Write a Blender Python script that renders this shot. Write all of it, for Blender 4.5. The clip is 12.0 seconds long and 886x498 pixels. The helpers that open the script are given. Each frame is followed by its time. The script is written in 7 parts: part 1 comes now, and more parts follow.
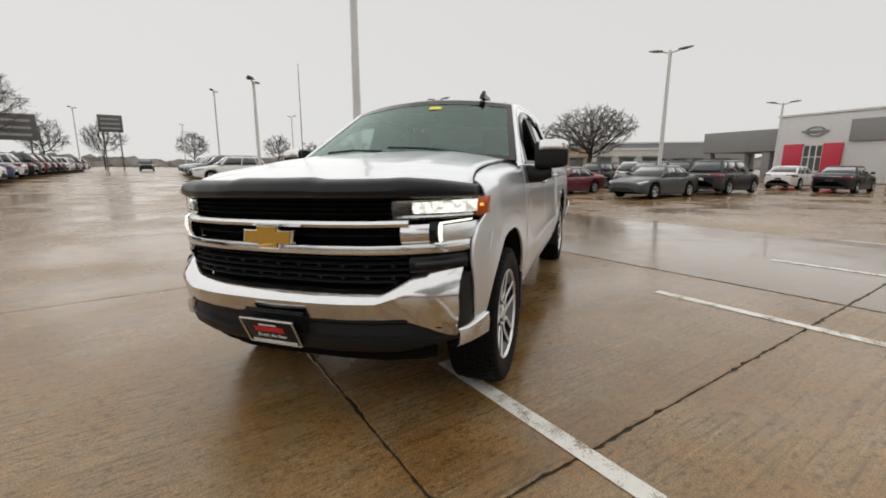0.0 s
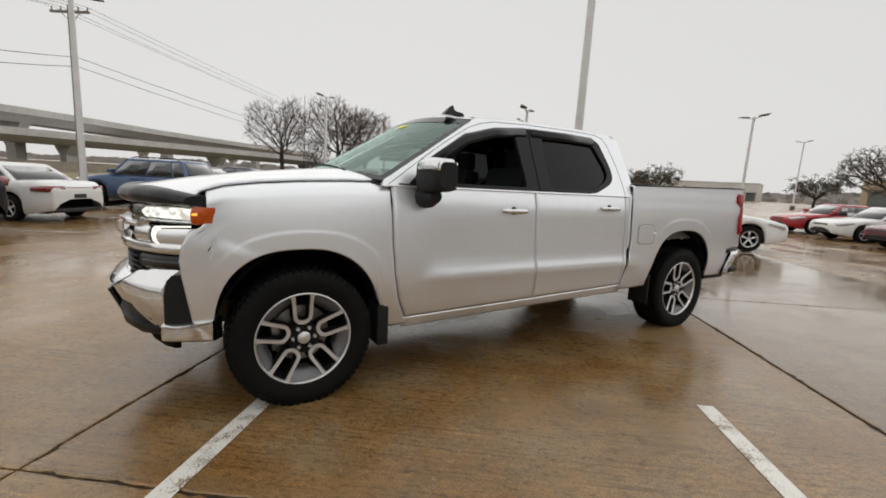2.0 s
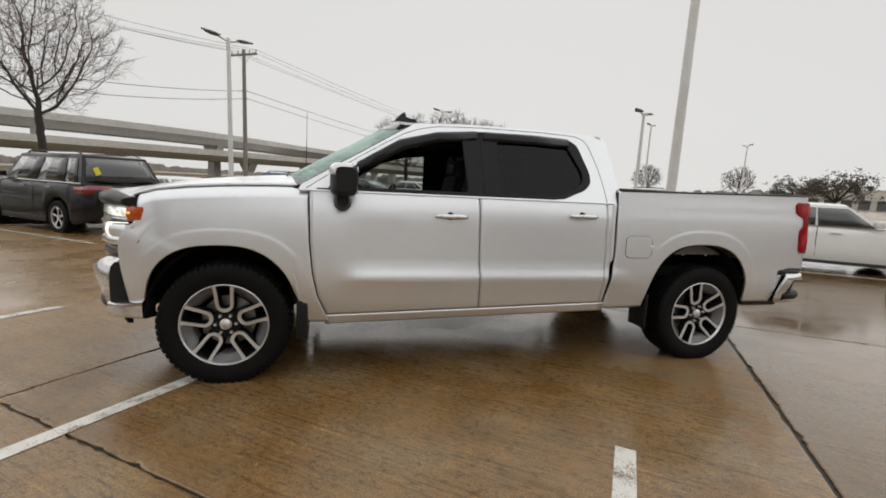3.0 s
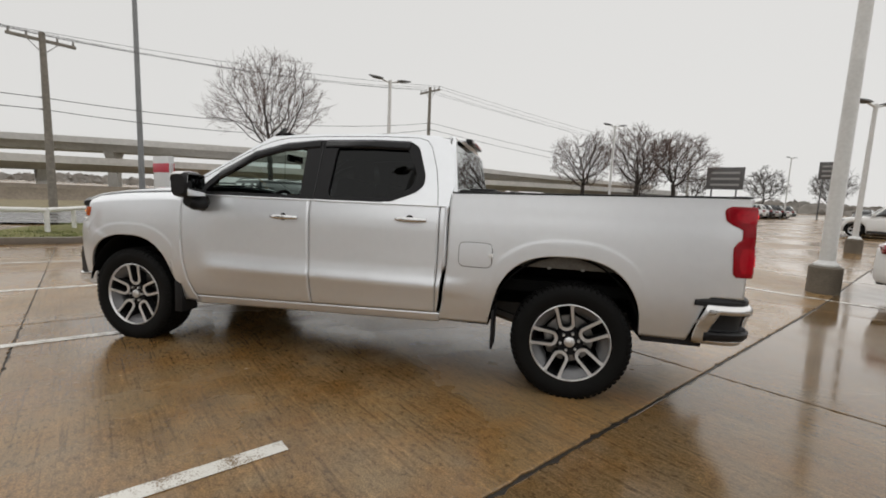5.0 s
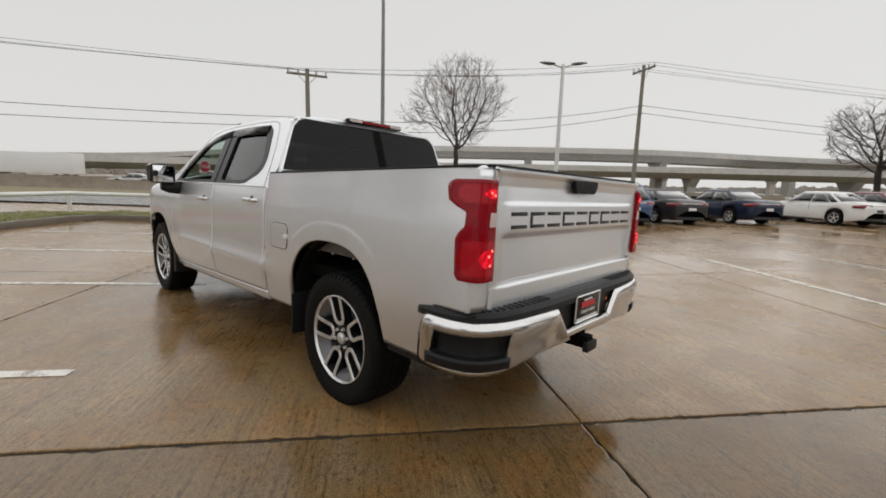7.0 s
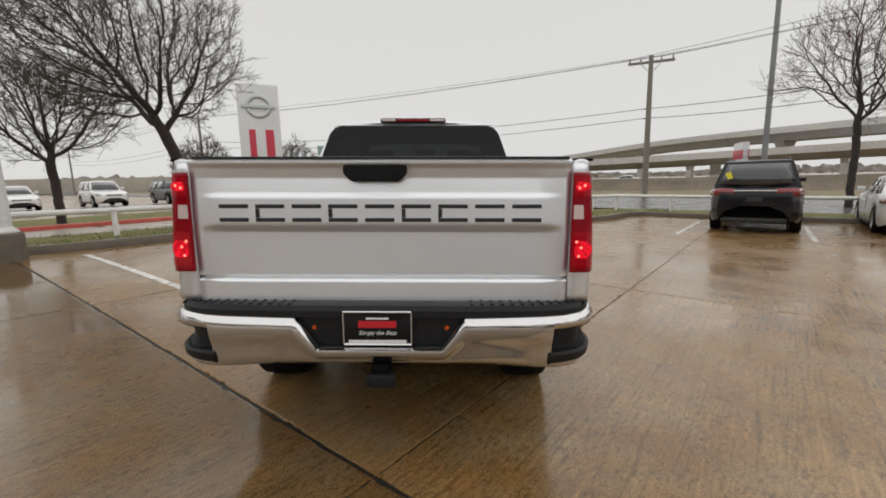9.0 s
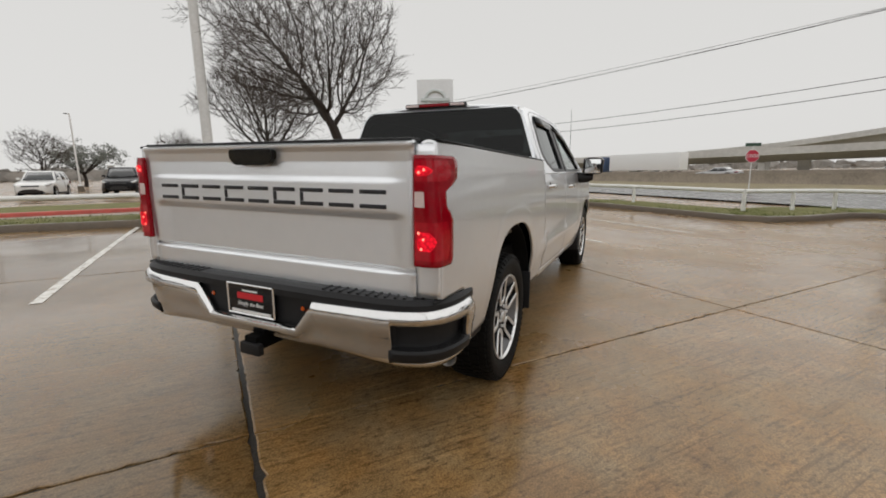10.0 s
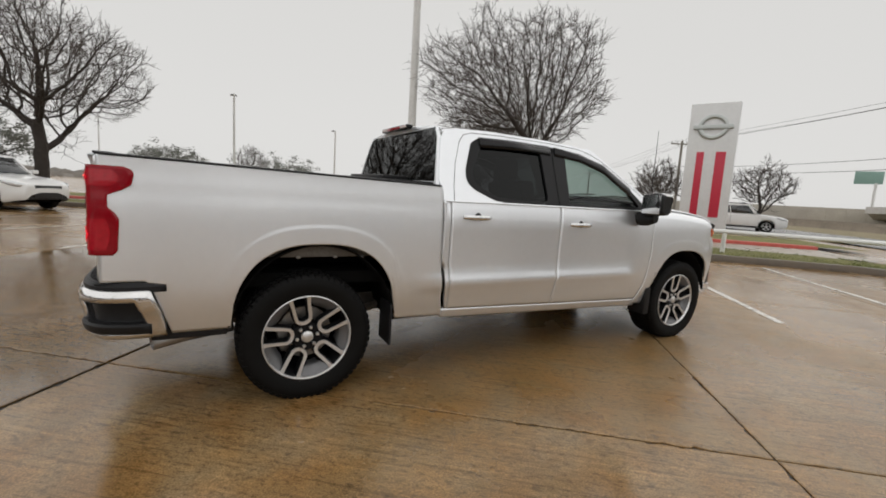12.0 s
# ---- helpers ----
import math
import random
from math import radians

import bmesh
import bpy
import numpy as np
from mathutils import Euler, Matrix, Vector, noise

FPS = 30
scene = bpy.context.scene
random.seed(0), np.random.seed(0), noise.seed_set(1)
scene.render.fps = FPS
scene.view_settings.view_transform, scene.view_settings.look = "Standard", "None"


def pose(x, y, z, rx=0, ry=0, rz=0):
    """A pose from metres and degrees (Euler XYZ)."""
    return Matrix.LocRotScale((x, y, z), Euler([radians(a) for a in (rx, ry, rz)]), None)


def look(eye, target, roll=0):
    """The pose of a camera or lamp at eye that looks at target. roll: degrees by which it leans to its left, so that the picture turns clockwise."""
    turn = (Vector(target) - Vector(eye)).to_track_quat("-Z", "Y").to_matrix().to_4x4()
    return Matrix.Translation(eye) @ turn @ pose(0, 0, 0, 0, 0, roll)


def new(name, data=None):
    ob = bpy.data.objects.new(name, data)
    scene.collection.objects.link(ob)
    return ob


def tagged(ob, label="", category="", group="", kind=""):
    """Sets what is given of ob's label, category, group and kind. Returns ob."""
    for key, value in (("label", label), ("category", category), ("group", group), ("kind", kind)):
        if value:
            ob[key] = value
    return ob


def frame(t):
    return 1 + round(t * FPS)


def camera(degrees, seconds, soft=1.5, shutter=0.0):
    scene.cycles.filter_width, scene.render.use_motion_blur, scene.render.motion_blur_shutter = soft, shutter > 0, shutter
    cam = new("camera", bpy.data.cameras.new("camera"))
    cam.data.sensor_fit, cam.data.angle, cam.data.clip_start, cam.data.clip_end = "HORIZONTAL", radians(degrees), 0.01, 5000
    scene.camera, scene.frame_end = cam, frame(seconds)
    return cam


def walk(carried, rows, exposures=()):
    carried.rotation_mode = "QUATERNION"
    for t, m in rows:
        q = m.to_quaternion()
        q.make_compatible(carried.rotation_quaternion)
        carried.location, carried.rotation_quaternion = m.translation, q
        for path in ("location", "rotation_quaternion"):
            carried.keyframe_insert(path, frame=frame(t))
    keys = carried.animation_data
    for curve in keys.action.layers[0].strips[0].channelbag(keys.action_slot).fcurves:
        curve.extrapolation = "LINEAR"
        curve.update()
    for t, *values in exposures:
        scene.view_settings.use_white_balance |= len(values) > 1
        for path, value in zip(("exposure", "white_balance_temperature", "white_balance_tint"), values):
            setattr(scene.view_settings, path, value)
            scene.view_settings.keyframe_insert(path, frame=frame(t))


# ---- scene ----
cam = camera(92.0, 12.0, soft=1.8)

PATH = [
    (0, (4.396, 1.417, 1.315), (2.548, 0.755, 0.935), 0.25),
    (0.5, (4.037, 1.982, 1.334), (2.307, 1.057, 0.944), 0.98),
    (1, (3.570, 2.547, 1.338), (2.033, 1.319, 0.975), 1.34),
    (1.5, (3.033, 2.981, 1.341), (1.760, 1.477, 1.000), 2.26),
    (2, (2.423, 3.379, 1.376), (1.413, 1.682, 1.061), 3.28),
    (2.5, (1.791, 3.668, 1.389), (1.045, 1.837, 1.087), 3.20),
    (3, (1.140, 3.891, 1.407), (0.674, 1.969, 1.110), 3.01),
    (3.5, (0.468, 4.020, 1.418), (0.225, 2.055, 1.134), 3.46),
    (3.7, (0.154, 4.048, 1.395), (0.023, 2.069, 1.141), 3.39),
    (5.3, (-2.033, 3.890, 1.397), (-1.463, 1.989, 1.154), 2.32),
    (5.5, (-2.319, 3.757, 1.428), (-1.654, 1.888, 1.174), 2.26),
    (6, (-2.992, 3.409, 1.429), (-2.106, 1.637, 1.155), 2.21),
    (6.5, (-3.559, 2.912, 1.415), (-2.441, 1.279, 1.129), 2.15),
    (6.7, (-3.775, 2.696, 1.392), (-2.569, 1.127, 1.099), 2.09),
    (8.3, (-4.802, 0.657, 1.392), (-2.907, 0.099, 1.078), -1.27),
    (8.5, (-4.852, 0.380, 1.371), (-2.915, -0.010, 1.062), -1.30),
    (9, (-4.859, -0.337, 1.352), (-2.885, -0.305, 1.034), -1.33),
    (9.5, (-4.742, -1.066, 1.328), (-2.819, -0.640, 0.979), -1.00),
    (10, (-4.457, -1.710, 1.302), (-2.672, -0.879, 0.951), -0.91),
    (10.5, (-4.038, -2.317, 1.316), (-2.419, -1.177, 1.032), 0.92),
    (11, (-3.529, -2.823, 1.322), (-2.095, -1.452, 1.073), 2.44),
    (11.5, (-2.991, -3.307, 1.316), (-1.779, -1.734, 1.079), 3.29),
    (12, (-2.408, -3.646, 1.315), (-1.456, -1.904, 1.071), 3.37),
]
walk(cam, [(t, look(eye, target, roll)) for t, eye, target, roll in PATH])

# ---------------------------------------------------------------- light
SUN_EL, SUN_ROT = radians(52), radians(200)
world = bpy.data.worlds.new("overcast_sky")
scene.world = world
world.use_nodes = True
wn, wl = world.node_tree.nodes, world.node_tree.links
sky = wn.new("ShaderNodeTexSky")
sky.sky_type, sky.sun_disc, sky.sun_elevation, sky.sun_rotation = "NISHITA", False, SUN_EL, SUN_ROT
grey = wn.new("ShaderNodeHueSaturation")
grey.inputs["Saturation"].default_value = 0.06
grey.inputs["Value"].default_value = 0.10
cloud = wn.new("ShaderNodeMixRGB")
cloud.inputs[0].default_value = 0.9
cloud.inputs[2].default_value = (0.72, 0.712, 0.695, 1)
wl.new(sky.outputs[0], grey.inputs["Color"])
wl.new(grey.outputs[0], cloud.inputs[1])
wl.new(cloud.outputs[0], wn["Background"].inputs[0])
wn["Background"].inputs[1].default_value = 1.0
sun = new("sun", bpy.data.lights.new("sun", "SUN"))
sun.data.energy, sun.data.angle, sun.data.color = 1.12, radians(160), (1.0, 0.98, 0.955)
sun.matrix_world = look((0, 0, 30), (2, 2, 0))
scene.view_settings.exposure = 0.04


# ---------------------------------------------------------------- materials
def mat(name, color, rough=0.5, metal=0.0, coat=0.0, vary=0.12, scale=6.0, bump=0.0, bump_scale=40.0,
        rough_vary=0.0, trans=0.0, emit=None, emit_strength=0.0, ior=1.45, spec=0.5):
    m = bpy.data.materials.new(name)
    m.use_nodes = True
    n, l = m.node_tree.nodes, m.node_tree.links
    b = n["Principled BSDF"]
    b.inputs["Roughness"].default_value, b.inputs["Metallic"].default_value = rough, metal
    b.inputs["Coat Weight"].default_value, b.inputs["IOR"].default_value = coat, ior
    b.inputs["Coat Roughness"].default_value = 0.04
    b.inputs["Transmission Weight"].default_value = trans
    b.inputs["Specular IOR Level"].default_value = spec
    tc = n.new("ShaderNodeTexCoord")
    if vary > 0:
        big, fine = n.new("ShaderNodeTexNoise"), n.new("ShaderNodeTexNoise")
        big.inputs["Scale"].default_value, fine.inputs["Scale"].default_value = scale, scale * 9
        big.inputs["Detail"].default_value = fine.inputs["Detail"].default_value = 5
        l.new(tc.outputs["Object"], big.inputs["Vector"])
        l.new(tc.outputs["Object"], fine.inputs["Vector"])
        s = n.new("ShaderNodeMath")
        s.operation = "ADD"
        l.new(big.outputs["Fac"], s.inputs[0])
        l.new(fine.outputs["Fac"], s.inputs[1])
        r = n.new("ShaderNodeMapRange")
        r.inputs["From Min"].default_value, r.inputs["From Max"].default_value = 0.6, 1.4
        r.inputs["To Min"].default_value, r.inputs["To Max"].default_value = 1 - vary, 1 + vary
        l.new(s.outputs[0], r.inputs["Value"])
        mul = n.new("ShaderNodeVectorMath")
        mul.operation = "SCALE"
        mul.inputs[0].default_value = color
        l.new(r.outputs[0], mul.inputs["Scale"])
        l.new(mul.outputs[0], b.inputs["Base Color"])
        if rough_vary:
            rr = n.new("ShaderNodeMapRange")
            rr.inputs["From Min"].default_value, rr.inputs["From Max"].default_value = 0.35, 0.65
            rr.inputs["To Min"].default_value, rr.inputs["To Max"].default_value = max(0.02, rough - rough_vary), rough + rough_vary
            l.new(big.outputs["Fac"], rr.inputs["Value"])
            l.new(rr.outputs[0], b.inputs["Roughness"])
    else:
        b.inputs["Base Color"].default_value = (*color, 1)
    if bump:
        bn, bp = n.new("ShaderNodeTexNoise"), n.new("ShaderNodeBump")
        bn.inputs["Scale"].default_value, bn.inputs["Detail"].default_value = bump_scale, 4
        bp.inputs["Strength"].default_value, bp.inputs["Distance"].default_value = bump, 0.01
        l.new(tc.outputs["Object"], bn.inputs["Vector"])
        l.new(bn.outputs["Fac"], bp.inputs["Height"])
        l.new(bp.outputs[0], b.inputs["Normal"])
    if emit:
        b.inputs["Emission Color"].default_value = (*emit, 1)
        b.inputs["Emission Strength"].default_value = emit_strength
    return m


def glass(name, tint, rough=0.01, mixin=0.0, shine=(0.9, 0.92, 0.92)):
    """Thin window glass: clear and tinted, with a sharp mirror at grazing angles."""
    m = bpy.data.materials.new(name)
    m.use_nodes = True
    n, l = m.node_tree.nodes, m.node_tree.links
    n.remove(n["Principled BSDF"])
    t, g, f, x = (n.new("ShaderNodeBsdfTransparent"), n.new("ShaderNodeBsdfGlossy"), n.new("ShaderNodeLayerWeight"), n.new("ShaderNodeMixShader"))
    t.inputs[0].default_value = (*tint, 1)
    g.inputs["Roughness"].default_value = rough
    g.inputs["Color"].default_value = (*shine, 1)
    f.inputs["Blend"].default_value = 0.5
    f0 = ((0.5 + mixin) / (2.5 + mixin)) ** 2
    p, q = n.new("ShaderNodeMath"), n.new("ShaderNodeMath")
    p.operation, q.operation = "POWER", "MULTIPLY_ADD"
    p.inputs[1].default_value = 4.6
    q.inputs[1].default_value, q.inputs[2].default_value = 1 - f0, f0
    l.new(f.outputs["Facing"], p.inputs[0])
    l.new(p.outputs[0], q.inputs[0])
    l.new(q.outputs[0], x.inputs[0])
    l.new(t.outputs[0], x.inputs[1])
    l.new(g.outputs[0], x.inputs[2])
    l.new(x.outputs[0], n["Material Output"].inputs[0])
    return m


def paint(name, color, metal=0.0, rough=0.35):
    dark = max(color) < 0.1
    return mat(name, color, rough=rough, metal=metal, coat=0.45 if dark else 0.9, spec=0.2 if dark else 0.5, vary=0.03, scale=3.0, bump=0.012, bump_scale=900)


SILVER = mat("silver_metallic_paint", (0.785, 0.805, 0.832), rough=0.36, metal=0.84, coat=0.8, vary=0.02, scale=2.0, bump=0.01, bump_scale=1200)
CHROME = mat("chrome", (0.68, 0.68, 0.68), rough=0.11, metal=1.0, vary=0.03, scale=8, bump=0.004, bump_scale=60)
BLACK = mat("black_textured_plastic", (0.012, 0.012, 0.013), rough=0.5, spec=0.3, vary=0.25, scale=30, bump=0.08, bump_scale=500)
GLOSSBLACK = mat("gloss_black_plastic", (0.007, 0.007, 0.008), rough=0.12, spec=0.35, vary=0.1, scale=10)
SHIELD = mat("smoked_bug_shield", (0.012, 0.012, 0.013), rough=0.3, spec=0.3, vary=0.15, scale=12, bump=0.05, bump_scale=250)
TRIMBLACK = mat("satin_black_window_trim", (0.008, 0.008, 0.009), rough=0.32, spec=0.25, vary=0.1, scale=10)
DARK = mat("underbody_black", (0.004, 0.004, 0.004), rough=0.85, spec=0.1, vary=0.3, scale=10, bump=0.1, bump_scale=60)
RUBBER = mat("wet_tyre_rubber", (0.005, 0.005, 0.005), rough=0.62, spec=0.18, vary=0.3, scale=18, bump=0.12, bump_scale=260)
ALLOY = mat("machined_alloy", (0.72, 0.72, 0.72), rough=0.34, metal=0.85, vary=0.05, scale=14, bump=0.02, bump_scale=300)
GREYPAINT = mat("dark_grey_wheel_paint", (0.007, 0.007, 0.008), rough=0.5, metal=0.1, spec=0.2, coat=0.0, vary=0.1, scale=14)
MIDGREY = mat("grey_wheel_paint", (0.14, 0.14, 0.145), rough=0.40, metal=0.5, coat=0.3, vary=0.1, scale=14)
STEEL = mat("dull_steel", (0.3, 0.29, 0.28), rough=0.4, metal=0.9, vary=0.15, scale=20)
DUSTY = mat("dusty_grey_inner_panel", (0.15, 0.14, 0.125), rough=0.6, metal=0.2, vary=0.3, scale=7, bump=0.1, bump_scale=50)
RUST = mat("brown_frame_steel", (0.07, 0.06, 0.052), rough=0.7, metal=0.2, vary=0.35, scale=9, bump=0.15, bump_scale=60)
CLOTH = mat("dark_cloth_upholstery", (0.022, 0.022, 0.024), rough=0.9, vary=0.2, scale=20, bump=0.2, bump_scale=300)
DASH = mat("dark_dashboard_vinyl", (0.02, 0.02, 0.021), rough=0.6, vary=0.15, scale=15, bump=0.1, bump_scale=300)
SCREEN = glass("green_tinted_windshield", (0.60, 0.72, 0.67), mixin=0.75, shine=(0.56, 0.70, 0.65))
CLEAR = glass("light_tinted_glass", (0.50, 0.55, 0.53), mixin=-0.1)
PRIVACY = glass("dark_privacy_glass", (0.022, 0.024, 0.026), mixin=-0.15)
LENS = glass("clear_lamp_lens", (0.93, 0.94, 0.94))
REDLENS = mat("red_lamp_lens", (0.16, 0.001, 0.006), rough=0.10, coat=0.2, vary=0.3, scale=25, spec=0.25, emit=(1.0, 0.002, 0.015), emit_strength=0.05)
REDLIT = mat("lit_red_lamp", (0.15, 0.001, 0.006), rough=0.12, coat=0.5, vary=0.45, scale=40, spec=0.25, emit=(1.0, 0.003, 0.02), emit_strength=0.13)
REDCORE = mat("bright_red_lamp_core", (0.4, 0.005, 0.01), rough=0.3, vary=0.5, scale=60, spec=0.1, emit=(1.0, 0.012, 0.035), emit_strength=0.6)
REDDOT = mat("lit_red_bulb", (0.8, 0.1, 0.1), rough=0.2, vary=0, emit=(1.0, 0.20, 0.14), emit_strength=2.2)
REVLENS = mat("milky_reverse_lens", (0.62, 0.5, 0.48), rough=0.2, coat=1.0, vary=0.1, scale=40)
AMBER = mat("amber_lens", (0.34, 0.045, 0.003), rough=0.12, coat=0.5, vary=0.45, scale=60, spec=0.3, emit=(1.0, 0.20, 0.008), emit_strength=0.07)
AMBERLIT = mat("lit_amber_bulb", (0.7, 0.2, 0.03), rough=0.3, vary=0, emit=(1.0, 0.42, 0.06), emit_strength=1.3)
HEADLIT = mat("lit_headlamp", (0.9, 0.9, 0.86), rough=0.2, vary=0, emit=(1.0, 0.98, 0.88), emit_strength=1.1)
DRL = mat("lit_daytime_strip", (0.9, 0.9, 0.85), rough=0.2, vary=0, emit=(1.0, 0.97, 0.82), emit_strength=0.9)


def uneven(m, scale, low, high):
    """Lets a lit lens glow unevenly, as its facets do."""
    n, l = m.node_tree.nodes, m.node_tree.links
    tc, nz, mr = n.new("ShaderNodeTexCoord"), n.new("ShaderNodeTexVoronoi"), n.new("ShaderNodeMapRange")
    nz.inputs["Scale"].default_value = scale
    mr.inputs["From Min"].default_value, mr.inputs["From Max"].default_value = 0.05, 0.75
    mr.inputs["To Min"].default_value, mr.inputs["To Max"].default_value = high, low
    l.new(tc.outputs["Object"], nz.inputs["Vector"])
    l.new(nz.outputs["Distance"], mr.inputs["Value"])
    l.new(mr.outputs[0], n["Principled BSDF"].inputs["Emission Strength"])


uneven(HEADLIT, 45, 0.3, 1.8)
uneven(REDCORE, 70, 0.25, 0.95)
GREENEDGE = mat("green_glass_edge", (0.05, 0.09, 0.08), rough=0.15, vary=0.05)
GOLD = mat("gold_emblem", (0.62, 0.36, 0.06), rough=0.3, metal=0.7, coat=0.5, vary=0.08, scale=30)
EMBLEMBAR = mat("dark_grey_inset", (0.035, 0.036, 0.04), rough=0.3, metal=0.4, vary=0.1, scale=30)
WHITEPAINT = mat("white_gloss", (0.75, 0.75, 0.74), rough=0.3, vary=0.06, scale=8)
REDPAINT = mat("red_print", (0.55, 0.02, 0.03), rough=0.4, vary=0.08, scale=20)
YELLOW = mat("yellow_sticker", (0.75, 0.68, 0.06), rough=0.5, vary=0.05, scale=20)


# ---------------------------------------------------------------- mesh helpers
def part(name, data, material, parent=None, label="", smooth=True, solid=0.0, bevel=0.0, offset=-1.0):
    """One mesh object from (verts, faces) or a bmesh, under a thing or a part."""
    me = bpy.data.meshes.new(name)
    if isinstance(data, bmesh.types.BMesh):
        data.to_mesh(me)
        data.free()
    else:
        me.from_pydata([tuple(v) for v in data[0]], [], data[1])
    me.update()
    me.materials.append(material)
    if smooth:
        me.shade_smooth()
        me.set_sharp_from_angle(angle=radians(38))
    ob = new(name, me)
    if parent is not None:
        ob.parent = parent
    if solid:
        s = ob.modifiers.new("solid", "SOLIDIFY")
        s.thickness, s.offset = solid, offset
    if bevel:
        b = ob.modifiers.new("bevel", "BEVEL")
        b.width, b.segments, b.limit_method, b.angle_limit = bevel, 2, "ANGLE", radians(40)
    if label:
        ob["label"] = label
    return ob


def thing(name, label, category, m=None, group="", kind=""):
    ob = new(name)
    ob.empty_display_size = 0.2
    if m is not None:
        ob.matrix_world = m
    return tagged(ob, label, category, group, kind)


def grid(rows, flip=False, close=False):
    V, F, k = [], [], len(rows[0])
    for r in rows:
        V += r
    n = len(rows)
    for i in range(n - 1):
        for j in range(k if close else k - 1):
            q = [i * k + j, i * k + (j + 1) % k, (i + 1) * k + (j + 1) % k, (i + 1) * k + j]
            F.append(q[::-1] if flip else q)
    return V, F


def capped(rows, flip=False):
    """Closed rings lofted along their order, with both ends closed."""
    V, F = grid(rows, flip, True)
    k, n = len(rows[0]), len(rows)
    a, b = list(range(k)), [(n - 1) * k + j for j in range(k)]
    F += [a, b[::-1]] if flip else [a[::-1], b]
    return V, F


def box(x0, x1, y0, y1, z0, z1, bevel=0.0, seg=2):
    bm = bmesh.new()
    bmesh.ops.create_cube(bm, size=1)
    for v in bm.verts:
        v.co = ((x0 + x1) / 2 + v.co.x * (x1 - x0), (y0 + y1) / 2 + v.co.y * (y1 - y0), (z0 + z1) / 2 + v.co.z * (z1 - z0))
    if bevel:
        bmesh.ops.bevel(bm, geom=bm.edges[:], offset=bevel, segments=seg, affect="EDGES", profile=0.6)
    return bm


def tube(pts, r, n=8, cap=True):
    pts = [Vector(p) for p in pts]
    rows, up = [], Vector((0, 0, 1))
    for i, p in enumerate(pts):
        d = (pts[min(i + 1, len(pts) - 1)] - pts[max(i - 1, 0)]).normalized()
        a = d.cross(up if abs(d.z) < 0.95 else Vector((1, 0, 0))).normalized()
        b = a.cross(d)
        rad = r[i] if isinstance(r, (list, tuple)) else r
        rows.append([p + (a * math.cos(2 * math.pi * j / n) + b * math.sin(2 * math.pi * j / n)) * rad for j in range(n)])
    return capped(rows) if cap else grid(rows, close=True)


def lathe_y(prof, n=48, cx=0, cz=0):
    """A profile of (radius, y) turned round the y axis."""
    rows = [[Vector((cx + r * math.cos(2 * math.pi * j / n), y, cz + r * math.sin(2 * math.pi * j / n))) for j in range(n)] for r, y in prof]
    return grid(rows, close=True)


def lathe_z(prof, n=24, cx=0, cy=0):
    rows = [[Vector((cx + r * math.cos(2 * math.pi * j / n), cy + r * math.sin(2 * math.pi * j / n), z)) for j in range(n)] for r, z in prof]
    return capped(rows)


def join(*datas):
    V, F = [], []
    for v, f in datas:
        o = len(V)
        V += list(v)
        F += [[i + o for i in q] for q in f]
    return V, F


def lerp(tab, x):
    """Smooth table lookup: tab is a list of (x, value) in rising x."""
    if x <= tab[0][0]:
        return tab[0][1]
    for (a, p), (b, q) in zip(tab, tab[1:]):
        if x <= b:
            return p + (q - p) * (x - a) / (b - a)
    return tab[-1][1]


def smooth(a, b, x):
    t = min(1, max(0, (x - a) / (b - a)))
    return t * t * (3 - 2 * t)


def fill2d(outer, holes=()):
    """Flat faces of an outline with holes: (points, triangles) in the plane."""
    cu = bpy.data.curves.new("outline", "CURVE")
    cu.dimensions, cu.fill_mode = "2D", "BOTH"
    for loop in (outer, *holes):
        sp = cu.splines.new("POLY")
        sp.points.add(len(loop) - 1)
        for p, c in zip(sp.points, loop):
            p.co = (c[0], c[1], 0, 1)
        sp.use_cyclic_u = True
    ob = bpy.data.objects.new("outline", cu)
    scene.collection.objects.link(ob)
    me = bpy.data.meshes.new_from_object(ob.evaluated_get(bpy.context.evaluated_depsgraph_get()))
    V = [(v.co.x, v.co.y) for v in me.vertices]
    F = [list(p.vertices) for p in me.polygons]
    bpy.data.objects.remove(ob)
    bpy.data.curves.remove(cu)
    bpy.data.meshes.remove(me)
    return V, F


def letters(words, size, material, parent, m, shear=0.0):
    """Raised lettering in the built-in font, centred on a place."""
    tx = bpy.data.curves.new("lettering", "FONT")
    tx.body, tx.size, tx.align_x, tx.align_y, tx.extrude, tx.shear = words, size, "CENTER", "CENTER", 0.001 + size * 0.01, shear
    to = bpy.data.objects.new("lettering", tx)
    scene.collection.objects.link(to)
    me = bpy.data.meshes.new_from_object(to.evaluated_get(bpy.context.evaluated_depsgraph_get()))
    bpy.data.objects.remove(to)
    bpy.data.curves.remove(tx)
    me.materials.append(material)
    ob = new("lettering", me)
    ob.parent = parent
    ob.matrix_basis = m
    return ob


def outward(V, F, way):
    """The same faces, turned so that their normals follow a way."""
    out = []
    for f in F:
        n = (V[f[1]] - V[f[0]]).cross(V[f[2]] - V[f[0]])
        out.append(list(f) if n.dot(way) > 0 else list(f)[::-1])
    return V, out


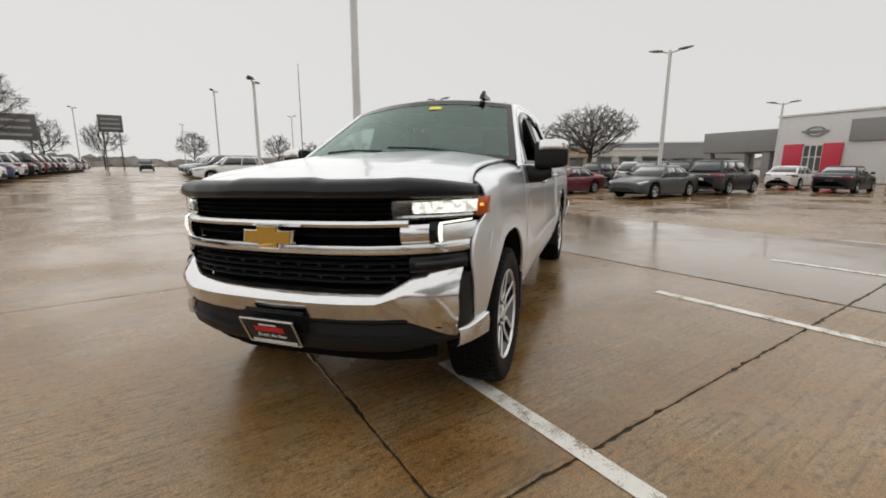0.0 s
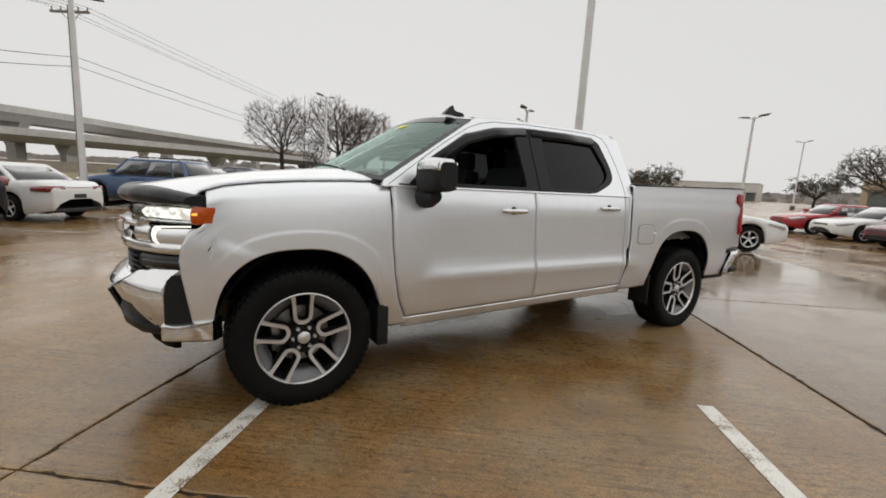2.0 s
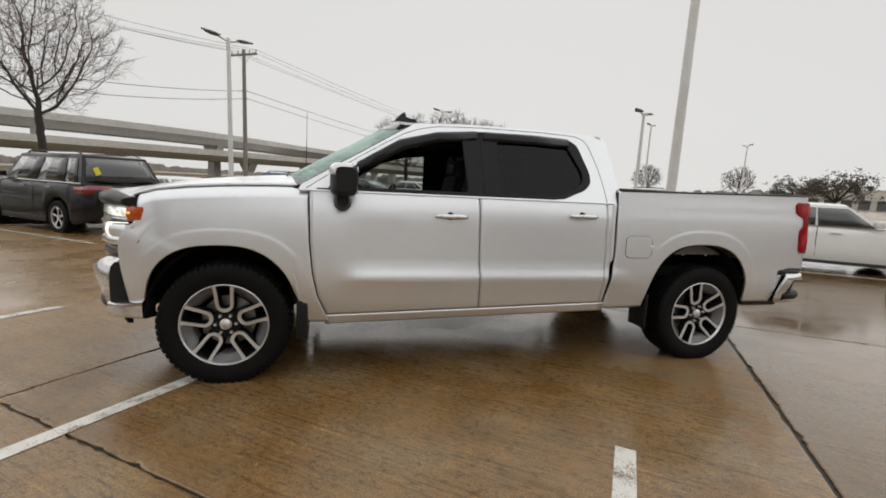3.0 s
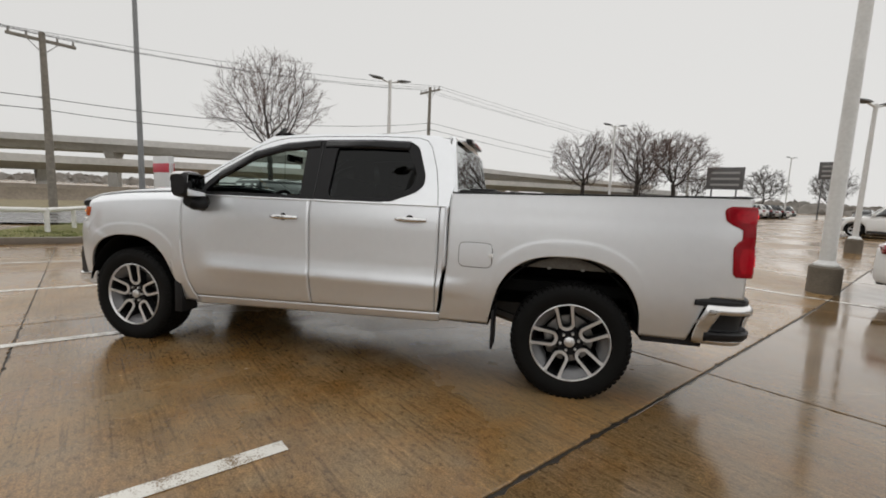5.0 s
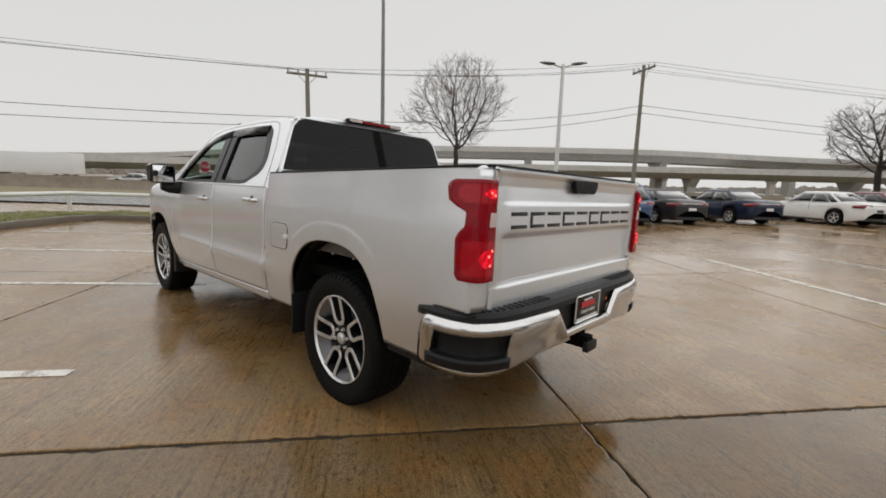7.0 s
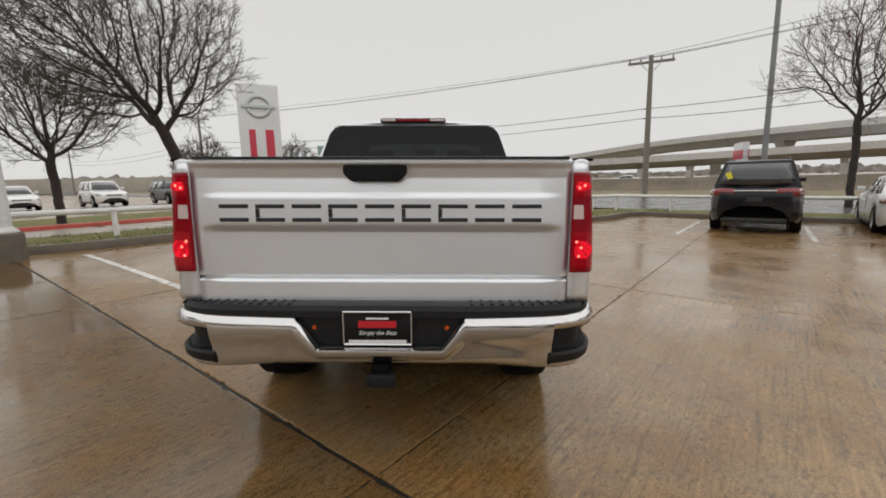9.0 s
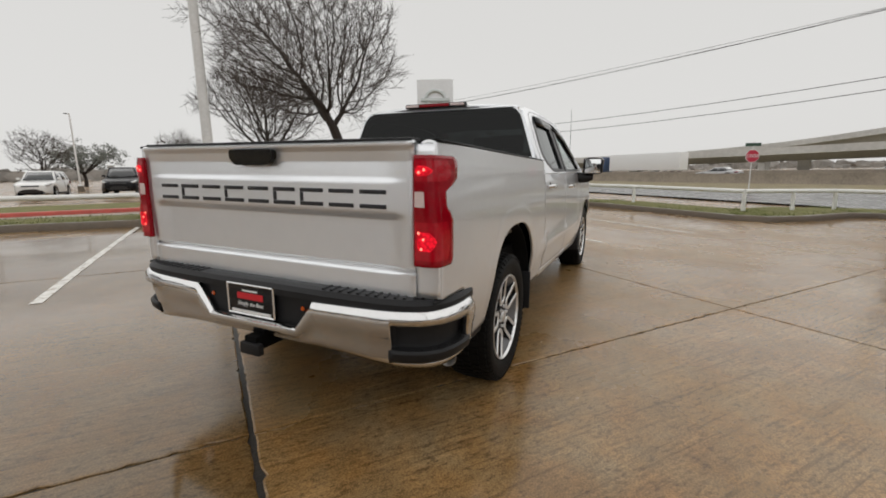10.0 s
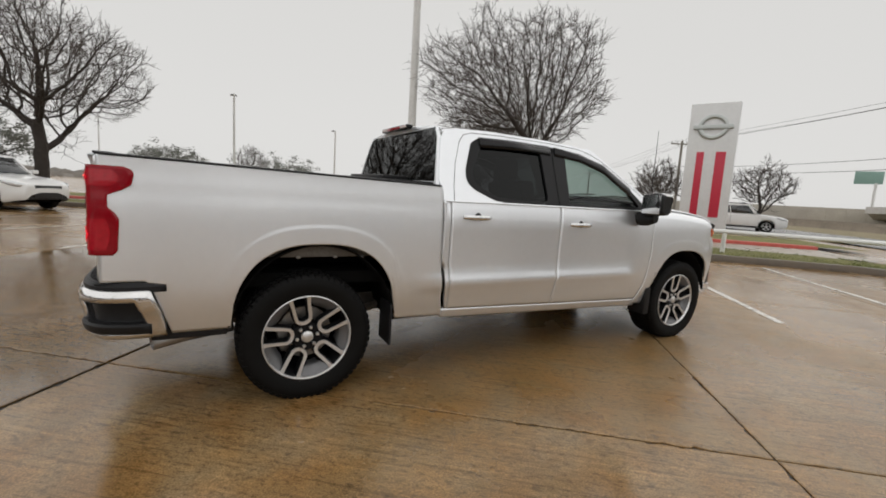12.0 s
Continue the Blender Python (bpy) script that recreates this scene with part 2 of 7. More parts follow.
def rounded(pts, r=0.04, n=4):
    """A polygon with its corners rounded."""
    out, k = [], len(pts)
    for i in range(k):
        p, a, b = Vector(pts[i]), Vector(pts[i - 1]), Vector(pts[(i + 1) % k])
        da, db = a - p, b - p
        q = min(r, da.length * 0.45, db.length * 0.45)
        s, e = p + da.normalized() * q, p + db.normalized() * q
        for j in range(n + 1):
            t = j / n
            out.append(tuple(s * (1 - t) ** 2 + p * 2 * t * (1 - t) + e * t * t))
    return out


# ---------------------------------------------------------------- the pickup truck (x ahead, y to its left)
LEAN = 1.31   # the slab under the truck falls this many degrees across it
PICKUP = thing("pickup_truck", "silver crew cab pickup truck with chrome bumpers parked on wet concrete", "pickup truck", pose(0, 0, 0, LEAN, 0, 0))

NOSE = [(0, 0), (0.3, -0.012), (0.5, -0.05), (0.65, -0.11), (0.78, -0.20), (0.87, -0.30), (0.93, -0.38), (0.97, -0.45), (1.0, -0.52)]
TAILCURVE = [(0, 0), (0.7, 0.01), (0.88, 0.04), (0.945, 0.10), (0.975, 0.2), (0.985, 0.40)]
DOOR_Y = [(0.38, 0.905), (0.45, 0.935), (0.52, 0.953), (0.60, 0.966), (0.67, 0.980), (0.705, 0.990), (0.73, 0.988), (0.78, 0.975),
          (0.84, 0.968), (0.95, 0.964), (1.05, 0.962), (1.13, 0.961), (1.19, 0.957), (1.24, 0.949), (1.28, 0.940), (1.32, 0.930)]
PLAIN_Y = [(0.38, 0.905), (0.45, 0.935), (0.60, 0.966), (0.74, 0.979), (0.90, 0.977), (1.0, 0.974), (1.12, 0.968), (1.20, 0.959), (1.25, 0.948), (1.32, 0.930)]
BED_Y = [(0.45, 0.925), (0.55, 0.955), (0.72, 0.984), (0.90, 0.984), (1.0, 0.981), (1.15, 0.975), (1.25, 0.968), (1.33, 0.958), (1.37, 0.960), (1.40, 0.957), (1.44, 0.952)]


def arch_front(x):
    a, n = (0.475, 2.8) if x > 1.87 else (0.465, 2.25)
    t = min(1, abs(x - 1.87) / a)
    return 0.40 + 0.53 * (1 - t ** n) ** (1 / n)


def arch_rear(x):
    t = min(1, abs(x + 1.81) / 0.51)
    return 0.41 + 0.59 * (1 - t ** 2.6) ** (1 / 2.6)


def flare(x, z, xc, zc, a, b):
    """A band round the wheel arch that turns in towards its lip, with a firm outer edge."""
    r = (abs((x - xc) / a) ** 2.5 + abs((z - zc) / b) ** 2.5) ** 0.4
    k = 0.0006 + 0.0012 * smooth(0.98, 1.15, r) if r < 1.15 else 0.0018 * (1 - smooth(1.15, 1.19, r))
    return k * (1 - smooth(1.10, 1.24, z)) * smooth(0.36, 0.62, z)


def body_y(x, z):
    def tab(t):
        r = 0.006 if t is DOOR_Y else 0.024
        return sum(lerp(t, z + r * k) for k in (-3, -2, -1, 0, 1, 2, 3)) / 7
    w = (1 - smooth(0.98, 1.20, x)) * smooth(-1.22, -0.92, x)
    y = tab(DOOR_Y) * w + tab(PLAIN_Y) * (1 - w)
    if x < -0.94:
        y = tab(BED_Y) + 0.012 * w * (1 - smooth(0.02, 0.09, abs(z - 0.72)))
    y += flare(x, z, 1.87, 0.40, 0.49, 0.54) + flare(x, z, -1.81, 0.41, 0.52, 0.60)
    if x > 2.0:
        zr = 1.035 - 0.36 * (2.44 - x)
        y += 0.006 * smooth(2.0, 2.32, x) * (1 - smooth(zr - 0.035, zr + 0.012, z)) * smooth(zr - 0.42, zr - 0.05, z)
    if x > 2.15:
        y -= 0.055 * ((x - 2.15) / 0.28) ** 2
    if x < -2.55:
        y -= 0.022 * ((-2.55 - x) / 0.36) ** 2
    return y


def rocker(x):
    return 0.41 - 0.031 * (x - 0.27)


def shoulder(x):
    return lerp([(1.3, 1.25), (1.6, 1.245), (1.89, 1.23), (2.1, 1.212), (2.27, 1.188), (2.36, 1.158), (2.45, 1.115)], x)


def door_front(z):
    return lerp([(0.40, 1.21), (0.58, 1.29), (0.75, 1.325), (0.95, 1.345), (1.32, 1.355)], z)


def door_split(z):
    return lerp([(0.45, 0.125), (0.85, 0.147), (1.32, 0.16)], z)


def cab_end(z):
    return lerp([(0.44, -0.90), (0.60, -0.925), (0.90, -0.955), (1.32, -0.955), (1.45, -0.965)], z)


def door_rear(z):
    return cab_end(z) + lerp([(0.48, 0.022), (0.60, 0.036), (0.90, 0.056), (1.32, 0.062)], z)


def fender_front(z):
    return lerp([(0.45, 2.40), (0.52, 2.43), (0.79, 2.475), (0.88, 2.485), (0.95, 2.475), (1.02, 2.44), (1.06, 2.375), (1.10, 2.355), (1.155, 2.352), (1.18, 2.372), (1.3, 2.36)], z)


def panel(xl, xr, zb, zt, nx, nz, sg, top=None):
    rows = []
    for j in range(nz + 1):
        row = []
        for i in range(nx + 1):
            z = 0.9
            for _ in range(24):
                x = xl(z) + (xr(z) - xl(z)) * i / nx
                z = 0.5 * z + 0.5 * (zb(x) + (zt(x) - zb(x)) * j / nz)
            row.append(Vector((x, sg * body_y(x, z), z)))
        rows.append(row)
    if top:
        last = rows[-1]
        for q in (0.12, 0.24, 0.36, 0.5, 0.64, 0.78, 0.9, 1.0):
            rows.append([top(p, q, sg) for p in last])
    return grid(rows, flip=sg > 0)


def fender_top(p, q, sg):
    a = q * math.pi / 2
    y0, y1 = abs(p.y), bonnet_edge(p.x) + 0.004
    return Vector((p.x, sg * (y0 + (y1 - y0) * (1 - math.cos(a)) ** 0.8), p.z + 0.073 * math.sin(a)))


def bonnet_edge(x):
    return lerp([(1.38, 0.826), (1.9, 0.832), (2.2, 0.845), (2.35, 0.866), (2.45, 0.88)], x)


def rail_top(p, q, sg):
    return Vector((p.x, p.y - sg * 0.07 * q, p.z + 0.012 * math.sin(q * math.pi)))


def bed_bottom(x):
    return max(arch_rear(x), 0.47 - 0.02 * (x + 1.2)) if x > -2.31 else (0.505 + 0.300 * min(1, max(0, (-2.60 - x) / 0.10)))


def bed_rail(x):
    return 1.40 - 0.0215 * (x + 0.97)


for sg in (1, -1):
    part("front_fender", panel(door_front, fender_front, lambda x: max(arch_front(x), 0.475 if x > 1.9 else rocker(x)), shoulder, 92, 44, sg, fender_top),
         SILVER, PICKUP, solid=0.02)
    fd = part("front_door", panel(lambda z: door_split(z) + 0.004, lambda z: door_front(z) - 0.009, lambda x: rocker(x) + 0.072, lambda x: 1.312, 48, 50, sg), SILVER, PICKUP, solid=0.03)
    part("cab_corner", panel(lambda z: cab_end(z) + 0.010, lambda z: door_rear(z) - 0.004, lambda x: rocker(x) + 0.072, lambda x: 1.312, 4, 40, sg), SILVER, PICKUP, solid=0.03)
    rd = part("rear_door", panel(lambda z: door_rear(z) + 0.003, lambda z: door_split(z) - 0.004, lambda x: rocker(x) + 0.072, lambda x: 1.312, 48, 50, sg), SILVER, PICKUP, solid=0.03)
    part("rocker_panel", panel(lambda z: -0.925, lambda z: 1.24, rocker, lambda x: rocker(x) + 0.066, 30, 6, sg), SILVER, PICKUP, solid=0.04)
    part("bed_side", panel(lambda z: -2.905, lambda z: cab_end(z) - 0.02, bed_bottom, bed_rail, 110, 50, sg, rail_top), SILVER, PICKUP, solid=0.02)
    part("bed_rail_cap", grid([[Vector((x, sg * yy, bed_rail(x) + zz)) for x in (-0.99, -1.4, -1.8, -2.2, -2.6, -2.9)] for yy, zz in
         ((0.955, 0.004), (0.950, 0.013), (0.90, 0.016), (0.86, 0.012), (0.86, -0.03))], flip=sg < 0), BLACK, PICKUP, "black plastic bed rail cap", solid=0.004)
    # door hardware
    for d, hx, hz in ((fd, 0.37, 1.163), (rd, -0.68, 1.197)):
        y = body_y(hx, hz)
        rows = []
        for k in range(13):
            a = -1 + k / 6
            rows.append([Vector((hx + a * 0.122, sg * (y + 0.036 * (1 - a ** 4) + 0.004 + 0.013 * math.cos(b)), hz + 0.0185 * math.sin(b) * (1 - 0.3 * a * a))) for b in [2 * math.pi * m / 10 for m in range(10)]])
        h = part("door_handle", capped(rows, flip=sg > 0), CHROME, d, "chrome pull handle")
        part("recess", lathe_y([(0.001, sg * (y + 0.002)), (0.026, sg * (y + 0.002)), (0.034, sg * (y - 0.004))], 20, hx + 0.01, hz), BLACK, d, "black finger recess behind the handle")
    # window visors and belt moulding
    part("belt_moulding", tube([(1.30, sg * 0.938, 1.316), (0.3, sg * 0.938, 1.316), (-0.45, sg * 0.937, 1.318)], 0.009, 6), BLACK, PICKUP)

# fuel door on the left bed side
fy = lambda x, z: body_y(x, z)
ring = rounded([(-1.06, 0.885), (-1.06, 1.06), (-1.30, 1.06), (-1.30, 0.885)], 0.05, 5)
part("fuel_door", grid([[Vector((-1.18 + (p[0] + 1.18) * s, fy(-1.18 + (p[0] + 1.18) * s, 0.9725 + (p[1] - 0.9725) * s) + o, 0.9725 + (p[1] - 0.9725) * s)) for p in ring] for s, o in
     ((1.0, -0.012), (0.995, 0.003), (0.9, 0.0035), (0.7, 0.0035), (0.5, 0.0035), (0.25, 0.0035), (0.01, 0.0035))], close=True), SILVER, PICKUP)
part("fuel_door_seam", tube([(p[0], fy(p[0], p[1]) + 0.0005, p[1]) for p in ring + ring[:1]], 0.0032, 5), BLACK, PICKUP)
part("fuel_door_tab", box(-1.305, -1.278, 0.975, 1.012, 0.962, 0.988, 0.004), WHITEPAINT, PICKUP, "small white tab")


# bonnet, cowl, windshield, roof
def bonnet_z(x, y):
    e = shoulder(min(x, 2.45)) + 0.075
    c = lerp([(1.4, 1.412), (1.74, 1.382), (2.1, 1.338), (2.4, 1.292), (2.6, 1.252), (2.75, 1.22)], x)
    v = min(1, abs(y) / bonnet_edge(x))
    k = 1 - v ** 2.6
    return e + (max(c, e) - e) * k + 0.007 * (1 - smooth(0.0, 0.12, abs(abs(y) - 0.50))) * smooth(2.6, 2.0, x)


rows = []
for j in range(41):
    v = -1 + j / 20
    x0, x1 = 1.60 - 0.22 * v * v, 2.745 + lerp(NOSE, abs(v) * 0.88)
    row = []
    for i in range(41):
        t = i / 40
        x = x0 + (x1 - x0) * t
        y = v * bonnet_edge(x)
        row.append(Vector((x, y, bonnet_z(x, y) - 0.05 * smooth(0.94, 1.0, t) ** 2)))
    rows.append(row)
part("bonnet", grid(rows, flip=True), SILVER, PICKUP, solid=0.02)


def pane_y(z):
    return 0.935 - (z - 1.30) * 0.40


def screen(t, v, off=0.0):
    sx, sz = 1.40 - 0.78 * t, 1.335 + 0.48 * t
    cx, cz = 1.615 - 0.825 * t, 1.392 + 0.473 * t
    k = 1 - v * v
    return Vector((sx + (cx - sx) * k + off * 0.5, v * (pane_y(sz) - 0.012), sz + (cz - sz) * k + off * 0.85))


part("windshield", grid([[screen(t / 12, -1 + v / 12) for v in range(25)] for t in range(13)]), SCREEN, PICKUP, "green-tinted windshield")
part("windshield_frit", join(grid([[screen(t, -1 + v / 12, 0.003) for v in range(25)] for t in (0.91, 1.0)]), grid([[screen(t, -1 + v / 12, 0.003) for v in range(25)] for t in (0.0, 0.05)]),
     grid([[screen(t / 8, v, 0.003) for v in (-1, -0.95)] for t in range(9)]), grid([[screen(t / 8, v, 0.003) for v in (0.95, 1)] for t in range(9)])), GLOSSBLACK, PICKUP, "black glass border")
part("windshield_sticker", grid([[screen(t, v, 0.004) for v in (0.12, 0.19, 0.26)] for t in (0.80, 0.86)]), YELLOW, PICKUP, "yellow paper sticker inside the glass")
part("cowl", grid([[Vector((1.615 - 0.22 * (v / 12 - 1) ** 2 + dx, (v / 12 - 1) * 0.87, 1.392 - 0.06 * (v / 12 - 1) ** 2 + dz)) for v in range(25)] for dx, dz in ((-0.03, -0.002), (0.02, -0.012), (0.06, -0.03))]),
     BLACK, PICKUP, "black cowl panel", solid=0.01)
for y0, y1 in ((0.62, 0.02), (-0.02, -0.60)):
    a, b = screen(0.02, y0, 0.02), screen(0.07, y1, 0.022)
    part("wiper", tube([a, (a + b) / 2 + Vector((0.01, 0, 0.012)), b], 0.008, 5), BLACK, PICKUP)


def roof_edge(x):
    return lerp([(-0.97, 1.795), (-0.8, 1.832), (-0.5, 1.845), (0.0, 1.842), (0.3, 1.835), (0.62, 1.815), (0.8, 1.80)], x)


def roof_z(x, v):
    top = lerp([(-0.98, 1.872), (-0.7, 1.893), (-0.3, 1.903), (0.2, 1.898), (0.5, 1.885), (0.8, 1.862)], x)
    e = roof_edge(x)
    return e + (top - e) * (1 - abs(v) ** 3.0)


rows = []
for i in range(29):
    row = []
    for j in range(33):
        v = -1 + j / 16
        x = -0.955 + 0.05 * v * v + (0.79 - 0.17 * v * v + 0.955 - 0.05 * v * v) * i / 28
        row.append(Vector((x, v * (pane_y(roof_edge(x)) + 0.004), roof_z(x, v))))
    rows.append(row)
part("roof", grid(rows, flip=True), SILVER, PICKUP, solid=0.025)
for sg in (1, -1):
    part("roof_ditch_moulding", tube([(x, sg * (pane_y(roof_edge(x)) - 0.075), roof_z(x, 0.90) + 0.001) for x in (0.6, 0.3, 0, -0.3, -0.6, -0.9)], 0.006, 5), TRIMBLACK, PICKUP)

FRAME = [(1.415, 1.30), (1.40, 1.335), (1.0, 1.581), (0.62, 1.818), (0.3, 1.838), (0.0, 1.846), (-0.5, 1.85), (-0.80, 1.838), (-0.90, 1.806), (-0.932, 1.75), (-0.966, 1.58), (-0.985, 1.45), (-0.968, 1.38), (-0.965, 1.30)]
DAYLIGHT = [(1.24, 1.312), (1.02, 1.51), (0.74, 1.685), (0.47, 1.762), (0.15, 1.792), (-0.35, 1.797), (-0.60, 1.788), (-0.675, 1.745), (-0.755, 1.53), (-0.755, 1.45), (-0.70, 1.395), (-0.51, 1.318), (0.0, 1.312)]
FRONTPANE = [(1.13, 1.335), (0.98, 1.495), (0.72, 1.655), (0.45, 1.733), (0.275, 1.748), (0.245, 1.335)]
REARPANE = [(0.01, 1.335), (0.005, 1.742), (-0.53, 1.748), (-0.592, 1.72), (-0.69, 1.53), (-0.69, 1.465), (-0.64, 1.415), (-0.49, 1.345)]


DOORCUT = [(1.37, 1.316), (1.20, 1.432), (1.03, 1.545), (0.86, 1.650), (0.70, 1.742), (0.58, 1.786), (0.45, 1.812), (0.13, 1.828), (-0.40, 1.832), (-0.66, 1.824), (-0.735, 1.80), (-0.775, 1.75), (-0.835, 1.58), (-0.865, 1.43), (-0.880, 1.31)]
TRIMLINE = [(1.36, 1.30), (1.00, 1.555), (0.64, 1.785), (0.3, 1.81), (-0.5, 1.82), (-0.76, 1.81), (-0.87, 1.74), (-0.92, 1.58), (-0.94, 1.30)]


def upright(outer, holes, off, sg, yf=pane_y):
    V, F = fill2d(outer, holes)
    V = [Vector((x, sg * (yf(z) + off), z)) for x, z in V]
    return outward(V, F, Vector((0, sg, 0)))


for sg in (1, -1):
    # a 2D fill faces +z of its plane; both sides get solid thickness inward or outward alike
    part("cab_side_frame", upright(FRAME, [rounded(DAYLIGHT, 0.03)], 0, sg), SILVER, PICKUP, solid=0.03, offset=0.0, smooth=False)
    part("window_surround", upright(rounded(DAYLIGHT, 0.03), [rounded(FRONTPANE, 0.03), rounded(REARPANE, 0.05)], 0.004, sg), TRIMBLACK, PICKUP, "satin black window surround", solid=0.028, offset=0.0, smooth=False)
    part("pillar_trim", upright(TRIMLINE, [rounded(DAYLIGHT, 0.03)], -0.034, sg), CLOTH, PICKUP, "dark inner pillar trim", solid=0.016, offset=0.0, smooth=False)
    if sg < 0:
        part("front_side_window", upright(rounded(FRONTPANE, 0.03), [], 0.0, sg), CLEAR, PICKUP, "lightly tinted front door glass", smooth=False)
    else:
        part("lowered_window_edge", tube([(1.10, sg * pane_y(1.322), 1.322), (0.26, sg * pane_y(1.322), 1.322)], 0.003, 4), GREENEDGE, PICKUP, "top edge of the wound-down driver's window")
    part("door_cut_line", tube([(x, sg * (pane_y(z) + 0.0155), z) for x, z in DOORCUT], 0.0028, 5), GLOSSBLACK, PICKUP)
    part("rear_side_window", upright(rounded(REARPANE, 0.05), [], 0.0, sg), PRIVACY, PICKUP, "dark tinted rear door glass", smooth=False)
    part("door_seam", tube([(0.125, sg * (pane_y(1.315) + 0.021), 1.315), (0.135, sg * (pane_y(1.79) + 0.021), 1.79)], 0.004, 5), GLOSSBLACK, PICKUP)
    for line in ([(1.04, 1.51), (0.74, 1.695), (0.46, 1.770), (0.16, 1.80)], [(0.11, 1.80), (-0.30, 1.806), (-0.60, 1.796)]):
        rows = []
        for x, z in line:
            rows.append([Vector((x - d * 0.35 * (1 if x > 0.5 else 0), sg * (pane_y(z) - 0.0 + o), z - d)) for d, o in ((0.0, 0.018), (0.02, 0.036), (0.045, 0.046), (0.075, 0.048))])
        part("window_visor", grid(rows), GLOSSBLACK, PICKUP, "smoked plastic window visor", solid=0.004)
    # mirror
    rows = []
    for k in range(9):
        a = k / 8
        y = 1.005 + 0.225 * a
        w = 1 - 0.25 * abs(a - 0.45) ** 2 * 2 - 0.12 * (a > 0.95)
        rows.append([Vector((1.125 + 0.082 * w * math.copysign(abs(math.cos(b)) ** 0.42, math.cos(b)) + 0.015 - 0.03 * a, sg * y, 1.378 + 0.100 * w * math.copysign(abs(math.sin(b)) ** 0.42, math.sin(b)))) for b in [2 * math.pi * m / 20 for m in range(20)]])
    mir = part("side_mirror", capped(rows, flip=sg < 0), BLACK, PICKUP, "black door mirror with a chrome cap")
    cap = []
    for k in range(1, 9):
        a = k / 8
        y = 1.005 + 0.225 * a + 0.003
        w = (1 - 0.25 * abs(a - 0.45) ** 2 * 2 - 0.12 * (a > 0.95)) * 1.04
        cap.append([Vector((1.125 + 0.082 * w * math.copysign(abs(math.cos(b)) ** 0.42, math.cos(b)) + 0.015 - 0.03 * a, sg * y, 1.378 + 0.100 * w * math.copysign(abs(math.sin(b)) ** 0.42, math.sin(b)))) for b in [math.radians(4 + 100 * m / 14) for m in range(15)]])
    part("mirror_cap", grid(cap, flip=sg < 0), CHROME, mir, "chrome mirror cap", solid=0.004)
    part("mirror_glass", box(1.040, 1.046, min(sg * 1.03, sg * 1.205), max(sg * 1.03, sg * 1.205), 1.295, 1.460, 0.002), mat("mirror_silver", (0.75, 0.76, 0.77), rough=0.02, metal=1, vary=0), mir, "mirror glass")
    part("mirror_arm", capped([[Vector((1.13 + 0.05 * math.cos(b) * s, sg * y, z + 0.055 * math.sin(b) * s)) for b in [2 * math.pi * m / 12 for m in range(12)]] for y, z, s in ((0.90, 1.24, 1.25), (0.97, 1.24, 1.2), (1.05, 1.235, 1.0), (1.12, 1.255, 0.8))], flip=sg < 0), BLACK, mir)

# back of the cab
back = lambda z: -0.925 - (1.84 - z) * 0.17
CABBACK = [(0.93, 1.0), (0.925, 1.32), (0.88, 1.46), (0.80, 1.66), (0.755, 1.77), (0.70, 1.835), (0.5, 1.86), (-0.5, 1.86), (-0.70, 1.835), (-0.755, 1.77), (-0.80, 1.66), (-0.88, 1.46), (-0.925, 1.32), (-0.93, 1.0)]
REARGLASS = [(0.865, 1.435), (0.748, 1.765), (0.70, 1.818), (0.64, 1.835), (-0.64, 1.835), (-0.70, 1.818), (-0.748, 1.765), (-0.865, 1.435)]
V, F = fill2d(CABBACK, [REARGLASS])
part("cab_back_panel", ([Vector((back(z), y, z)) for y, z in V], F), SILVER, PICKUP, solid=0.03, offset=0.0, smooth=False)
V, F = fill2d(rounded(REARGLASS, 0.03))
part("rear_window", outward([Vector((back(z) - 0.012, y, z)) for y, z in V], F, Vector((-1, 0, 0))), PRIVACY, PICKUP, "dark tinted rear cab glass", smooth=False)
part("roof_rear_lip", grid([[Vector((-0.94 + 0.045 * (k / 10 - 1) ** 2 + dx, (k / 10 - 1) * 0.72, 1.845 + 0.032 * (1 - abs(k / 10 - 1) ** 3) + dz)) for k in range(21)] for dx, dz in ((0.0, 0.0), (-0.018, -0.006), (-0.02, -0.02), (0.0, -0.035))]), SILVER, PICKUP, solid=0.006)
b3 = part("high_brake_light", box(-1.0, -0.94, -0.28, 0.29, 1.855, 1.893, 0.012), GLOSSBLACK, PICKUP, "roof-mounted third brake light")
part("brake_lens", box(-1.004, -0.995, -0.135, 0.145, 1.864, 1.886, 0.004), REDLENS, b3, "red centre lens")
for y0, y1 in ((-0.27, -0.145), (0.155, 0.28)):
    part("cargo_lens", box(-1.003, -0.995, y0, y1, 1.864, 1.886, 0.004), REVLENS, b3, "pale cargo lamp lens")

# shark fin, whip antenna
FIN = [(0.755, 1.862, 0.022), (0.735, 1.885, 0.021), (0.710, 1.912, 0.016), (0.682, 1.934, 0.010), (0.668, 1.938, 0.008), (0.660, 1.905, 0.018), (0.640, 1.893, 0.024), (0.585, 1.886, 0.028), (0.575, 1.862, 0.03)]
part("shark_fin_antenna", capped([[Vector((x, 0.495 + k * w, z)) for x, z, w in FIN] for k in (-1.0, -0.55, 0.55, 1.0)]), GLOSSBLACK, PICKUP, "black shark fin antenna", smooth=False)
wb = part("whip_antenna", tube([(1.50, -0.775, 1.32), (1.49, -0.765, 2.10)], [0.004, 0.0022], 5), BLACK, PICKUP, "thin black whip antenna")
